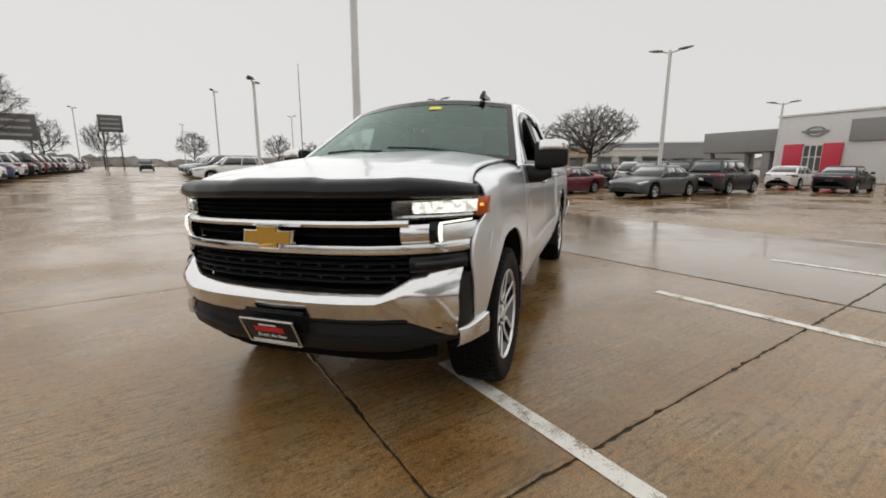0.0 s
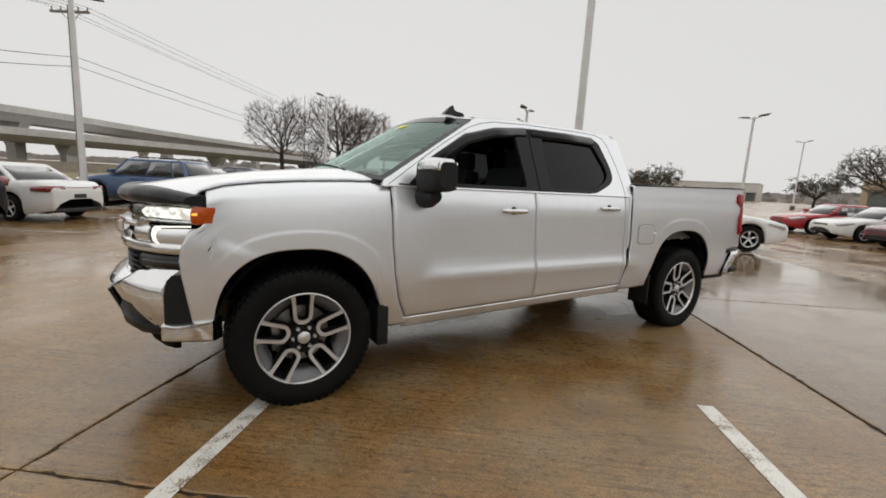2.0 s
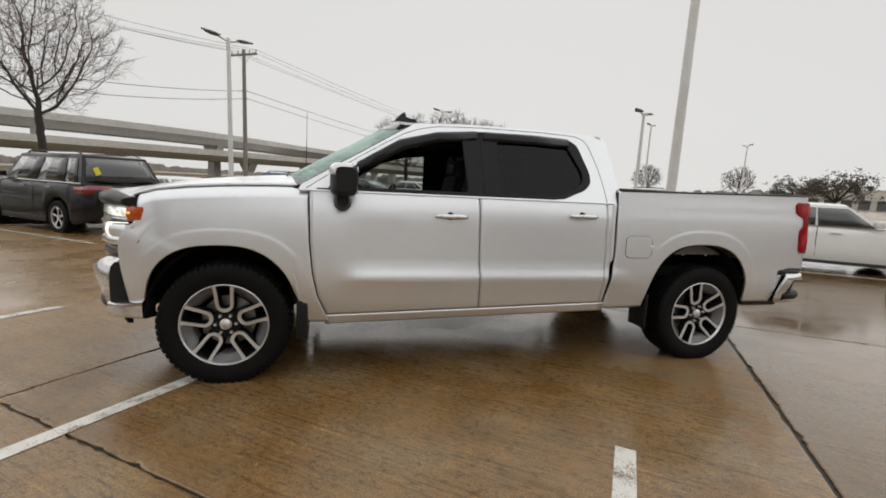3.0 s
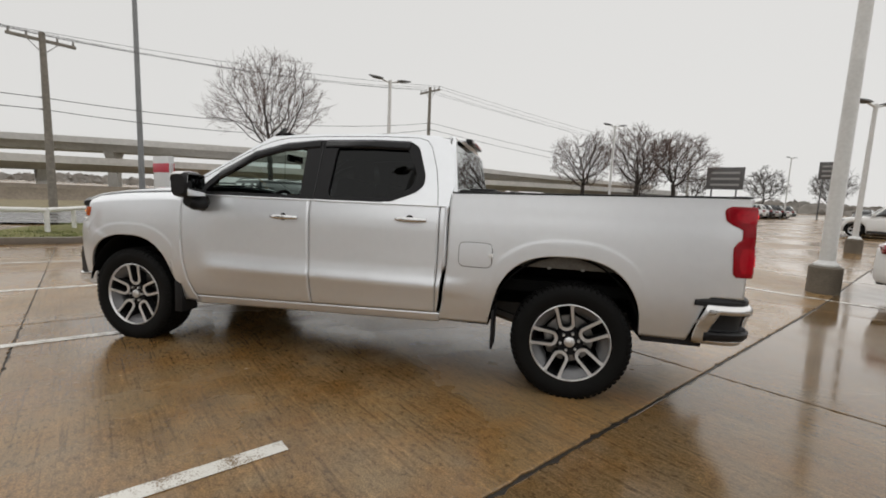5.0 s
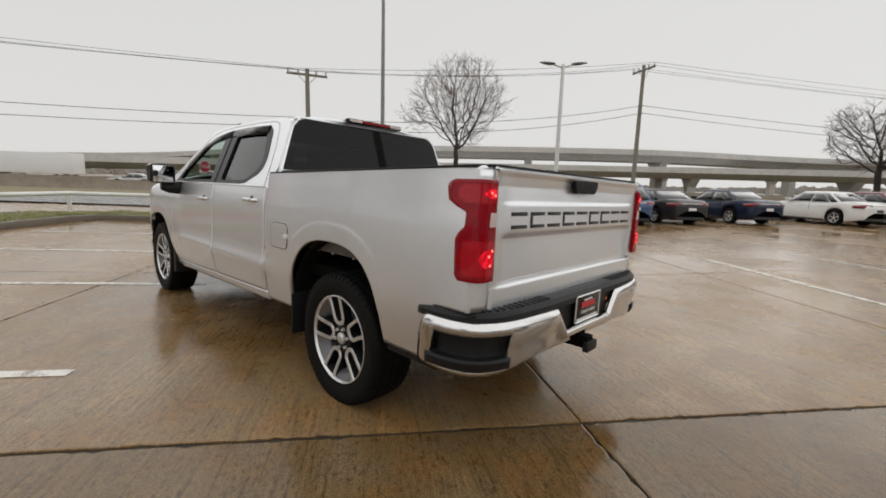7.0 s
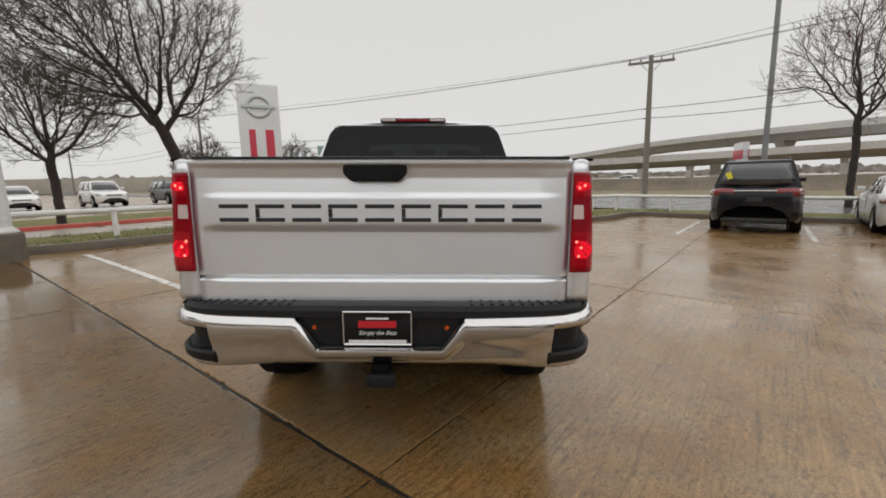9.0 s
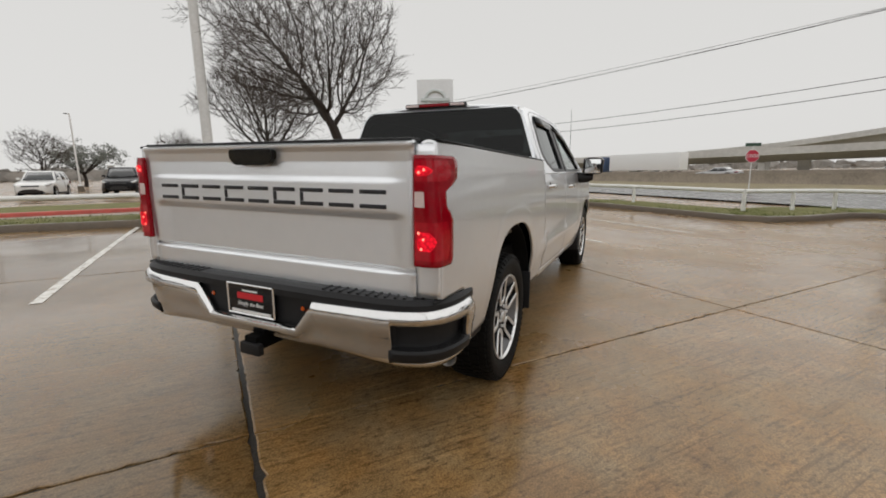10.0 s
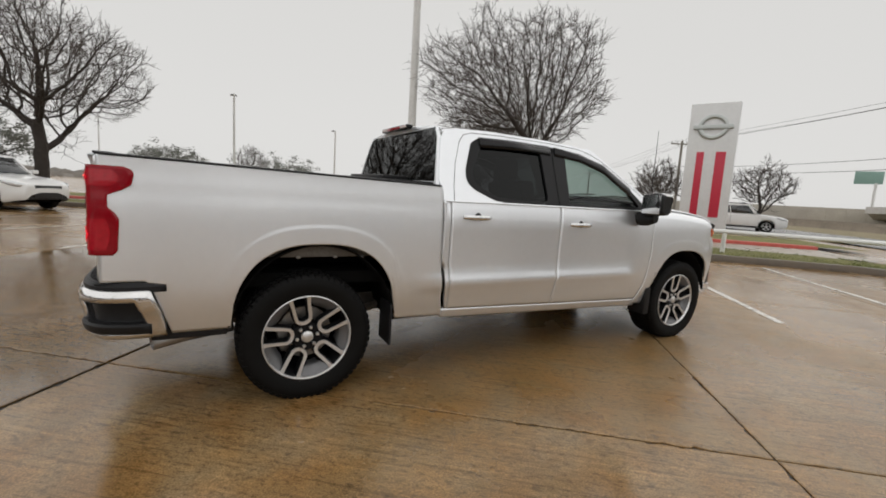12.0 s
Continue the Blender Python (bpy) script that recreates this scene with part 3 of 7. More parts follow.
part("antenna_base", lathe_z([(0.02, 1.29), (0.018, 1.315), (0.008, 1.33)], 12, 1.50, -0.775), BLACK, wb)


# front end, in strips that follow the nose's curve
def strip(y0, y1, zlo, zhi, x0, prof, back_off=0.04, n=None, curve=NOSE, sx=1, end=False):
    n = n or max(3, int(abs(y1 - y0) / 0.035))
    f = lambda t, y: lerp(t, abs(y)) if isinstance(t, list) else t
    rows = []
    for k in range(n + 1):
        y = y0 + (y1 - y0) * k / n
        a, b, c = f(zlo, y), f(zhi, y), x0 + lerp(curve, abs(y))
        ring = [Vector((c + sx * dx, y, a + (b - a) * s)) for s, dx in prof]
        ring += [Vector((c - sx * back_off, y, b)), Vector((c - sx * back_off, y, a))]
        rows.append(ring)
    return capped(rows, flip=(y1 > y0) == (sx > 0))


FLAT = [(0, 0), (0.06, 0.004), (0.5, 0.006), (0.94, 0.004), (1, 0)]
ROUND = [(0, -0.012), (0.15, 0.002), (0.5, 0.008), (0.85, 0.002), (1, -0.012)]
gr = part("grille", strip(-0.70, 0.70, 0.74, 1.175, 2.70, [(0, 0), (1, 0)], 0.05), DARK, PICKUP, "black horizontal-bar grille with chrome frame")
for z in (1.085, 1.107, 1.129, 1.151):
    part("grille_bar", strip(-0.60, 0.60, z, z + 0.008, 2.742, FLAT, 0.03), DARK, gr)
for z in (0.772, 0.800, 0.828, 0.856, 0.884):
    part("grille_bar", strip(-0.645, 0.645, z, z + 0.011, 2.762, ROUND, 0.03), BLACK, gr)
for z in (0.786, 0.842):
    for k in range(-5, 6):
        part("grille_tab", box(2.728 + lerp(NOSE, abs(k * 0.115)), 2.758 + lerp(NOSE, abs(k * 0.115)), k * 0.115 - 0.012, k * 0.115 + 0.012, z, z + 0.016, 0.003), BLACK, gr)
part("chrome_bar", strip(-0.66, 0.66, 1.028, 1.068, 2.785, ROUND, 0.05), CHROME, gr, "chrome upper grille bar")
part("chrome_bar", strip(-0.885, 0.885, 0.902, 0.958, 2.79, ROUND, 0.05), CHROME, gr, "chrome lower grille bar")
part("slot_bar", strip(-0.60, 0.60, 0.985, 0.997, 2.750, FLAT, 0.03), DARK, gr)
V, F = fill2d([(0.138, 0.955), (0.15, 1.02), (0.062, 1.02), (0.062, 1.045), (-0.062, 1.045), (-0.062, 1.02), (-0.138, 1.02), (-0.15, 0.955), (-0.062, 0.955), (-0.062, 0.93), (0.062, 0.93), (0.062, 0.955)])
em = part("emblem", ([Vector((2.80, y, z)) for y, z in V], F), CHROME, gr, "plain gold badge with a chrome edge", smooth=False, solid=0.03, offset=0.0, bevel=0.004)
part("badge_face", ([Vector((2.818, y * 0.88, 0.9875 + (z - 0.9875) * 0.84)) for y, z in V], F), GOLD, em, smooth=False, solid=0.006, offset=0.0, bevel=0.002)

for sg in (1, -1):
    s = lambda a, b, *r, **k: strip(sg * a, sg * b, *r, **k)
    hl = part("headlight", s(0.585, 0.925, 1.060, [(0.58, 1.150), (0.9, 1.162)], 2.745, FLAT, 0.06), GLOSSBLACK, PICKUP, "lit projector headlight with a clear lens")
    part("reflector", s(0.60, 0.910, 1.070, 1.148, 2.750, [(0, 0.008), (0.3, -0.012), (0.6, -0.012), (1, 0.006)], 0.03, n=10), CHROME, hl, "chrome lamp reflector")
    for a, b, z0, z1 in ((0.668, 0.735, 1.082, 1.144), (0.739, 0.806, 1.082, 1.147), (0.810, 0.908, 1.080, 1.152)):
        part("headlamp_element", s(a, b, z0, z1, 2.757, [(0, -0.012), (0.25, 0.004), (0.5, 0.012), (0.75, 0.004), (1, -0.012)], 0.03, n=4), HEADLIT, hl, "glowing white lamp unit")
    part("lens", s(0.588, 0.925, 1.062, [(0.58, 1.148), (0.9, 1.16)], 2.772, FLAT, 0.002), LENS, hl, "clear lamp lens")
    part("chrome_side_panel", s(0.625, 0.735, 0.955, 1.04, 2.782, ROUND, 0.05), CHROME, PICKUP)
    part("lamp_cavity", s(0.735, 0.770, 0.955, 1.05, 2.772, FLAT, 0.05, n=2), GLOSSBLACK, PICKUP)
    part("daytime_light", s(0.774, 0.782, 0.955, 1.046, 2.792, ROUND, 0.03, n=2), DRL, hl, "glowing upright light strip")
    part("daytime_light", s(0.784, 0.885, [(0.78, 1.038), (0.93, 1.051)], [(0.78, 1.046), (0.93, 1.058)], 2.786, ROUND, 0.04), DRL, hl, "glowing light strip under the lamp")
    part("headlight_surround", s(0.787, 0.905, 0.955, [(0.78, 1.031), (0.93, 1.043), (0.96, 1.045)], 2.784, ROUND, 0.06), SILVER, PICKUP)
    part("side_marker", s(0.910, 0.946, [(0.89, 1.054), (0.95, 1.076)], 1.154, 2.775, ROUND, 0.05, n=6), AMBER, hl, "amber corner marker lens")
    part("marker_bulb", s(0.921, 0.933, 1.108, 1.124, 2.784, ROUND, 0.01, n=3), AMBERLIT, hl, "lit amber bulb")
    part("fog_light", s(0.655, 0.885, 0.815, 0.895, 2.775, ROUND, 0.06), GLOSSBLACK, PICKUP, "dark fog lamp bezel")
    part("fog_lens", s(0.68, 0.875, 0.845, 0.872, 2.783, ROUND, 0.02), EMBLEMBAR, PICKUP)
    rows = []
    for x, y, zt in ((2.56, 0.858, 0.70), (2.545, 0.866, 0.77), (2.52, 0.874, 0.80), (2.48, 0.887, 0.80), (2.43, 0.895, 0.79)):
        rows.append([Vector((x, sg * y, 0.535)), Vector((x, sg * y, zt)), Vector((x - 0.03, sg * (y - 0.05), zt)), Vector((x - 0.03, sg * (y - 0.05), 0.535))])
    part("bumper_vent", capped(rows, flip=sg > 0), BLACK, PICKUP, "black bumper side vent")
    rows = []
    for x, y, zt in ((2.575, 0.862, 0.548), (2.52, 0.892, 0.545), (2.46, 0.915, 0.552), (2.40, 0.935, 0.562), (2.345, 0.948, 0.570)):
        rows.append([Vector((x - 0.01, sg * (y - 0.012), 0.448)), Vector((x, sg * y, 0.460)), Vector((x, sg * (y + 0.004), 0.52)), Vector((x, sg * y, zt - 0.012)), Vector((x - 0.01, sg * (y - 0.014), zt)), Vector((x - 0.05, sg * (y - 0.07), zt)), Vector((x - 0.05, sg * (y - 0.07), 0.448))])
    part("bumper_lip", capped(rows, flip=sg > 0), CHROME, PICKUP, "chrome bumper end")

NOSE_EVEN = [(k / 50, sum(lerp(NOSE, k / 50 + 0.015 * q) for q in range(-6, 7)) / 13) for k in range(51)]
part("front_bumper", strip(-0.857, 0.857, [(0, 0.605), (0.62, 0.605), (0.72, 0.555), (0.80, 0.50), (0.857, 0.475)], [(0, 0.752), (0.54, 0.752), (0.66, 0.812), (0.857, 0.825)], 2.86,
     [(0, -0.055), (0.06, -0.034), (0.35, -0.014), (0.64, 0.004), (0.74, -0.006), (0.9, -0.045), (1, -0.085)], 0.11, n=70, curve=NOSE_EVEN), CHROME, PICKUP, "chrome front bumper")
part("front_valance", strip(-0.85, 0.85, [(0, 0.435), (0.6, 0.44), (0.85, 0.475)], [(0, 0.615), (0.66, 0.615), (0.76, 0.565), (0.9, 0.53)], 2.82, [(0, -0.05), (0.2, -0.01), (0.45, 0.0), (0.5, -0.025), (0.8, -0.03), (0.9, 0.0), (1, 0.005)], 0.10), BLACK, PICKUP, "black plastic lower valance")
part("air_dam", strip(-0.72, 0.72, 0.36, 0.45, 2.68, FLAT, 0.03), DARK, PICKUP)
part("bug_shield", strip(-0.905, 0.905, [(0, 1.160), (0.6, 1.158), (0.905, 1.156)], [(0, 1.257), (0.2, 1.259), (0.26, 1.248), (0.55, 1.248), (0.62, 1.252), (0.75, 1.240), (0.905, 1.212)], 2.785,
     [(0, -0.015), (0.12, 0.006), (0.4, 0.018), (0.7, 0.010), (0.88, -0.012), (1, -0.05)], 0.085, n=60), SHIELD, PICKUP, "smoked bug shield on the bonnet's edge")
fp = part("number_plate", box(-0.008, 0.008, -0.153, 0.153, -0.075, 0.075, 0.005), GLOSSBLACK, PICKUP, "black dealer plate with red and white bars")
fp.matrix_basis = pose(2.842, 0.0, 0.535, 0, 24, 0)
part("plate_bracket", strip(-0.17, 0.17, 0.47, 0.625, 2.815, [(0, -0.03), (0.5, 0.0), (1, 0.03)], 0.05), BLACK, PICKUP)


def plate_print(parent, x, sx, yc, zc):
    part("plate_frame", join(*[tube([(x, yc + a * 0.152, zc + b * 0.075), (x, yc + c * 0.152, zc + d * 0.075)], 0.005, 6) for a, b, c, d in ((-1, -1, 1, -1), (1, -1, 1, 1), (1, 1, -1, 1), (-1, 1, -1, -1))]), CHROME, parent, "chrome plate frame")
    for dy, dz, w, h, m in ((0, 0.045, 0.05, 0.008, WHITEPAINT), (0, 0.018, 0.085, 0.032, REDPAINT), (0, -0.062, 0.13, 0.014, WHITEPAINT)):
        part("print_bar", box(min(x, x + sx * 0.003), max(x, x + sx * 0.003), yc + dy - w, yc + dy + w, zc + dz - h / 2, zc + dz + h / 2), m, parent)
    letters("Simply the Best", 0.027, WHITEPAINT, parent, pose(x + sx * 0.002, yc, zc - 0.022, 90, 0, 90 * sx), 0.25)


plate_print(fp, 0.009, 1, 0.0, 0.0)

# tailgate, lamps, rear bumper
GATE_X = [(0.785, 2.925), (0.80, 2.930), (0.895, 2.926), (0.903, 2.921), (0.912, 2.908), (0.918, 2.907), (0.926, 2.914), (1.0, 2.911), (1.10, 2.908), (1.125, 2.908), (1.14, 2.918), (1.155, 2.941), (1.165, 2.944), (1.285, 2.941), (1.30, 2.933), (1.37, 2.928), (1.41, 2.937), (1.43, 2.950), (1.442, 2.95), (1.452, 2.93)]
PLAINGATE = [(0.785, 2.925), (0.80, 2.930), (0.905, 2.930), (0.912, 2.914), (0.918, 2.914), (0.926, 2.930), (1.15, 2.938), (1.37, 2.936), (1.41, 2.942), (1.43, 2.950), (1.442, 2.95), (1.452, 2.93)]
rows = []
zs = sorted({round(0.785 + 0.667 * k / 60, 4) for k in range(61)} | {z for z, _ in GATE_X})
for z in zs:
    row = []
    for k in range(49):
        y = -0.849 + 1.698 * k / 48
        w = 1 - smooth(0.745 - 0.03 * (z > 1.15), 0.79, abs(y))
        row.append(Vector((-(lerp(GATE_X, z) * w + lerp(PLAINGATE, z) * (1 - w)), y + 0.0, z)))
    rows.append(row)
gate = part("tailgate", grid(rows, flip=True), SILVER, PICKUP, solid=0.05)
part("tailgate_cap", box(-2.935, -2.86, -0.84, 0.84, 1.448, 1.462, 0.006), BLACK, gate)
V, F = fill2d(rounded([(0.155, 1.425), (-0.125, 1.425), (-0.125, 1.385), (-0.09, 1.352), (0.12, 1.352), (0.155, 1.385)], 0.015))
part("tailgate_handle", ([Vector((-2.952, y, z)) for y, z in V], F), GLOSSBLACK, gate, "black tailgate handle pocket", smooth=False, solid=0.03, offset=0.0, bevel=0.004)
for k in range(9):
    # nine dark inset marks: each a pair of level bars
    y = 0.66 - 0.1645 * k
    for z in (1.182, 1.243):
        part("inset_bar", box(-lerp(GATE_X, z) - 0.004, -lerp(GATE_X, z) + 0.012, y - 0.066, y + 0.066, z - 0.009, z + 0.009, 0.002), EMBLEMBAR, gate, "dark grey inset bar")
    if k in (1, 3, 5, 6):
        part("inset_bar", box(-lerp(GATE_X, 1.21) - 0.004, -lerp(GATE_X, 1.21) + 0.012, y + 0.048, y + 0.066, 1.192, 1.233, 0.002), EMBLEMBAR, gate, "dark grey inset bar")


def lamp_edge(z):
    return lerp([(0.945, -2.845), (0.965, -2.825), (1.13, -2.815), (1.165, -2.835), (1.185, -2.862), (1.25, -2.862), (1.275, -2.80), (1.30, -2.762), (1.36, -2.748), (1.385, -2.765), (1.392, -2.79)], z)


def lamp_row(z, sg, off=0.0, a=0.0, b=1.0):
    xs = lamp_edge(z)
    pts = []
    for k in range(14):
        t = a + (b - a) * k / 13
        yb = body_y(-2.9, z) + 0.007
        if t < 0.42:
            q = t / 0.42
            x = xs + (-2.905 - xs) * q
            y = body_y(max(x, -2.9), z) + 0.007 + off
        elif t < 0.62:
            q = (t - 0.42) / 0.20 * math.pi / 2
            x, y = -2.905 - (0.048 + off) * math.sin(q), yb - 0.045 * (1 - math.cos(q)) + off * math.cos(q)
        else:
            q = (t - 0.62) / 0.38
            x, y = -2.953 - off, yb - 0.045 + (0.857 - yb + 0.045) * q
        pts.append(Vector((x, sg * y, z)))
    return pts


for sg in (1, -1):
    part("bed_corner", grid([[Vector((-2.90 - 0.03 * math.sin(q * math.pi / 2), sg * (body_y(-2.9, z) - (body_y(-2.9, z) - 0.855) * q), z)) for q in (0, 0.2, 0.5, 0.8, 1)] for z in [0.804 + 0.631 * k / 20 for k in range(21)]], flip=sg < 0), SILVER, PICKUP, solid=0.02)
    zz = [0.945 + 0.447 * k / 34 for k in range(35)]
    tl = part("tail_light", grid([lamp_row(z, sg) for z in zz], flip=sg < 0), REDLENS, PICKUP, "red tail light with lit bulbs and a pale reverse lens", solid=0.02)
    for za, zb, what in ((1.290, 1.372, "lit upper lamp"), (0.972, 1.128, "lit lower lamp")):
        part("tail_lit_zone", grid([lamp_row(za + (zb - za) * k / 8, sg, 0.002, 0.24 - 0.08 * math.sin(math.pi * k / 8), 0.97) for k in range(9)], flip=sg < 0), REDLIT, tl, what)
        zc, zd = za + (zb - za) * 0.25, zb - (zb - za) * 0.25
        part("bright_core", grid([lamp_row(zc + (zd - zc) * k / 6, sg, 0.004, 0.60 - 0.08 * math.sin(math.pi * k / 6), 0.86 + 0.06 * math.sin(math.pi * k / 6)) for k in range(7)], flip=sg < 0), REDCORE, tl)
    part("reverse_lens", grid([lamp_row(z, sg, 0.003, 0.66, 0.97) for z in (1.188, 1.21, 1.23, 1.25)], flip=sg < 0), REVLENS, tl, "pale reverse lamp lens")
    for z, y in ((1.335, 0.905), (1.325, 0.882), (1.06, 0.902), (1.02, 0.892), (1.085, 0.880)):
        part("bulb_glint", lathe_y([(0.001, 0), (0.006, 0)], 10), REDDOT, tl).matrix_basis = pose(-2.9585, sg * y, z, 0, 0, 90)

# rear bumper: bands swept along a plan line that turns round both corners
PLAN = [(0.0, -3.030), (0.45, -3.028), (0.70, -3.018), (0.82, -2.998), (0.90, -2.965), (0.952, -2.915), (0.985, -2.84), (1.0, -2.75), (0.998, -2.66), (0.988, -2.60)]
ARC = [0.0]
for (ya, xa), (yb, xb) in zip(PLAN, PLAN[1:]):
    ARC.append(ARC[-1] + math.hypot(yb - ya, xb - xa))
PY, PX = [(s_, p[0]) for s_, p in zip(ARC, PLAN)], [(s_, p[1]) for s_, p in zip(ARC, PLAN)]


def tail_point(s_, z, out=0.0):
    """A point of the bumper: s_ along the plan line from the middle, out square to it."""
    k, m = abs(s_), math.copysign(1, s_)
    tab = lambda t, q: (lerp(t, q - 0.03 if q > 0.03 else 0) + lerp(t, q) * 2 + lerp(t, q + 0.03)) / 4
    dy, dx = tab(PY, k + 0.01) - tab(PY, max(0, k - 0.01)), tab(PX, k + 0.01) - tab(PX, max(0, k - 0.01))
    q = math.hypot(dx, dy) or 1
    return Vector((tab(PX, k) - out * dy / q, m * (tab(PY, k) + out * dx / q), z))


S_END, S_IN, S_OUT = ARC[-1] - 0.015, 0.775, ARC[-1] - 0.10
bump_lo = lambda k: lerp([(0, 0.545), (0.5, 0.535), (0.8, 0.510), (1.0, 0.505), (1.4, 0.515)], k)
bump_hi = lambda k: lerp([(0, 0.605), (0.285, 0.605), (0.385, 0.745), (0.9, 0.755), (1.4, 0.760)], k)
BULGE = [(0.0, -0.036), (0.08, -0.020), (0.45, -0.008), (0.62, 0.004), (0.86, 0.013), (0.94, 0.008), (1.0, -0.012)]
cols = sorted({S_END * k / 60 * m for k in range(61) for m in (1, -1)} | {S_IN, -S_IN, S_OUT, -S_OUT, 0.285, -0.285, 0.385, -0.385})
lev = [0, 0.06, 0.12, 0.17, 0.3, 0.45, 0.55, 0.62, 0.70, 0.8, 0.9, 0.96, 1.0]
# the ends lean back as they rise
lean = lambda c, t: c - math.copysign(0.075 * t ** 1.4 * smooth(S_OUT - 0.12, S_OUT, abs(c)), c)
V, F = grid([[tail_point(lean(c, t), bump_lo(abs(c)) + (bump_hi(abs(c)) - bump_lo(abs(c))) * t, lerp(BULGE, t)) for c in cols] for t in lev])
keep = []
for n_, f in enumerate(F):
    t, c = (lev[n_ // (len(cols) - 1)] + lev[n_ // (len(cols) - 1) + 1]) / 2, abs(cols[n_ % (len(cols) - 1)] + cols[n_ % (len(cols) - 1) + 1]) / 2
    if not (S_IN < c < S_OUT and 0.12 < t < 0.80):
        keep.append(f)
part("rear_bumper", (V, keep), CHROME, PICKUP, "chrome rear step bumper", solid=0.03, offset=0.0)
part("step_pad", grid([[tail_point(S_END * (-1 + k / 40), z, o) for k in range(81)] for z, o in ((0.752, -0.03), (0.756, -0.004), (0.780, -0.006), (0.797, -0.022), (0.800, -0.06), (0.798, -0.13))]), BLACK, PICKUP, "black ribbed step pad", solid=0.01, offset=0.0)
for k in range(-26, 27):
    if abs(k) > 8:
        a, b = tail_point(k * 0.046, 0.803, -0.03), tail_point(k * 0.046, 0.803, -0.095)
        part("step_rib", tube([a, b], 0.008, 6), BLACK, PICKUP)
V, F = fill2d([(0.40, 0.765), (-0.40, 0.765), (-0.30, 0.590), (0.30, 0.590)])
part("plate_recess", ([Vector((-2.985, y, z)) for y, z in V], F), BLACK, PICKUP, "black number plate recess", smooth=False, solid=0.04, offset=0.0)
for sg in (1, -1):
    pocket = part("corner_step", grid([[tail_point(sg * (S_IN - 0.012 + (S_OUT - S_IN + 0.024) * k / 24), z, o * (1 if 0 < k < 24 else 0.2)) for k in range(25)] for z, o in
         ((0.712, 0.018), (0.702, 0.018), (0.692, -0.030), (0.600, -0.045), (0.586, -0.04), (0.582, 0.002), (0.574, 0.010), (0.545, 0.006), (0.532, -0.006), (0.526, -0.03))], flip=sg < 0), BLACK, PICKUP, "black corner step pocket", solid=0.008, offset=0.0)
    for k in range(9):
        for o in (-0.02, 0.008):
            part("tread_stud", box(-0.006, 0.006, -0.006, 0.006, 0, 0.006, 0.002), BLACK, pocket).matrix_basis = Matrix.Translation(tail_point(sg * (S_IN + 0.05 + 0.043 * k), 0.584, o - 0.018))
    part("lower_filler", box(-2.70, -2.33, min(sg * 0.60, sg * 0.935), max(sg * 0.60, sg * 0.935), 0.465, 0.60, 0.01), BLACK, PICKUP)
# Small discs beside the plate, in the faintly emitting amber lens material.
for y in (0.30, -0.30):
    part("amber_disc", lathe_y([(0.001, 0), (0.009, 0), (0.011, 0.004)], 14), AMBER, PICKUP, "small amber disc beside the number plate").matrix_basis = pose(-3.013, y, 0.70, 0, 0, -90)
rp = part("number_plate", box(-3.03, -3.012, -0.145, 0.165, 0.625, 0.785, 0.006), GLOSSBLACK, PICKUP, "black dealer plate with red and white bars")
plate_print(rp, -3.031, -1, 0.01, 0.705)
part("tow_hitch", box(-3.06, -2.75, -0.04, 0.04, 0.455, 0.53, 0.008), DARK, PICKUP, "black tow hitch receiver")
part("hitch_socket", box(-3.075, -3.04, -0.07, 0.06, 0.44, 0.50, 0.01), BLACK, PICKUP)
part("exhaust_tip", tube([(-2.30, -0.78, 0.47), (-2.55, -0.84, 0.455), (-2.70, -0.90, 0.44)], 0.035, 14, cap=False), STEEL, PICKUP, "steel exhaust tip", solid=0.004)

# bed floor, cover, cab shell, frame and axles
part("bed_cover", box(-2.87, -1.02, -0.88, 0.88, 1.405, 1.432, 0.01), BLACK, PICKUP, "black soft bed cover")
part("bed_cover_roll", box(-1.24, -1.02, -0.42, 0.45, 1.43, 1.468, 0.015), BLACK, PICKUP)
part("bed_tub", box(-2.86, -1.02, -0.84, 0.84, 0.72, 0.80), DARK, PICKUP)
part("cab_floor", box(-1.29, 1.42, -0.89, 0.89, 0.45, 0.52), DARK, PICKUP)
part("firewall", box(1.34, 1.40, -0.86, 0.86, 0.45, 1.30), DARK, PICKUP)
part("cab_rear_wall", box(-0.93, -0.90, -0.86, 0.86, 0.45, 1.42), DARK, PICKUP)
part("engine_bay", box(1.40, 2.62, -0.50, 0.50, 0.45, 1.12), DARK, PICKUP)
part("bed_front_wall", box(-1.04, -1.0, -0.90, 0.90, 0.50, 1.36), DARK, PICKUP)
part("gap_seal", join(*[(lambda v: ([Vector((a.x, a.y, a.z)) for a in v[0]], v[1]))(tube([(-0.965, s * 0.90, 1.39), (-0.968, s * 0.925, 1.10), (-0.965, s * 0.93, 0.85), (-0.915, s * 0.90, 0.46)], 0.012, 6)) for s in (1, -1)]), BLACK, PICKUP)
part("headliner", box(-0.86, 0.60, -0.70, 0.70, 1.795, 1.815, 0.01), CLOTH, PICKUP)
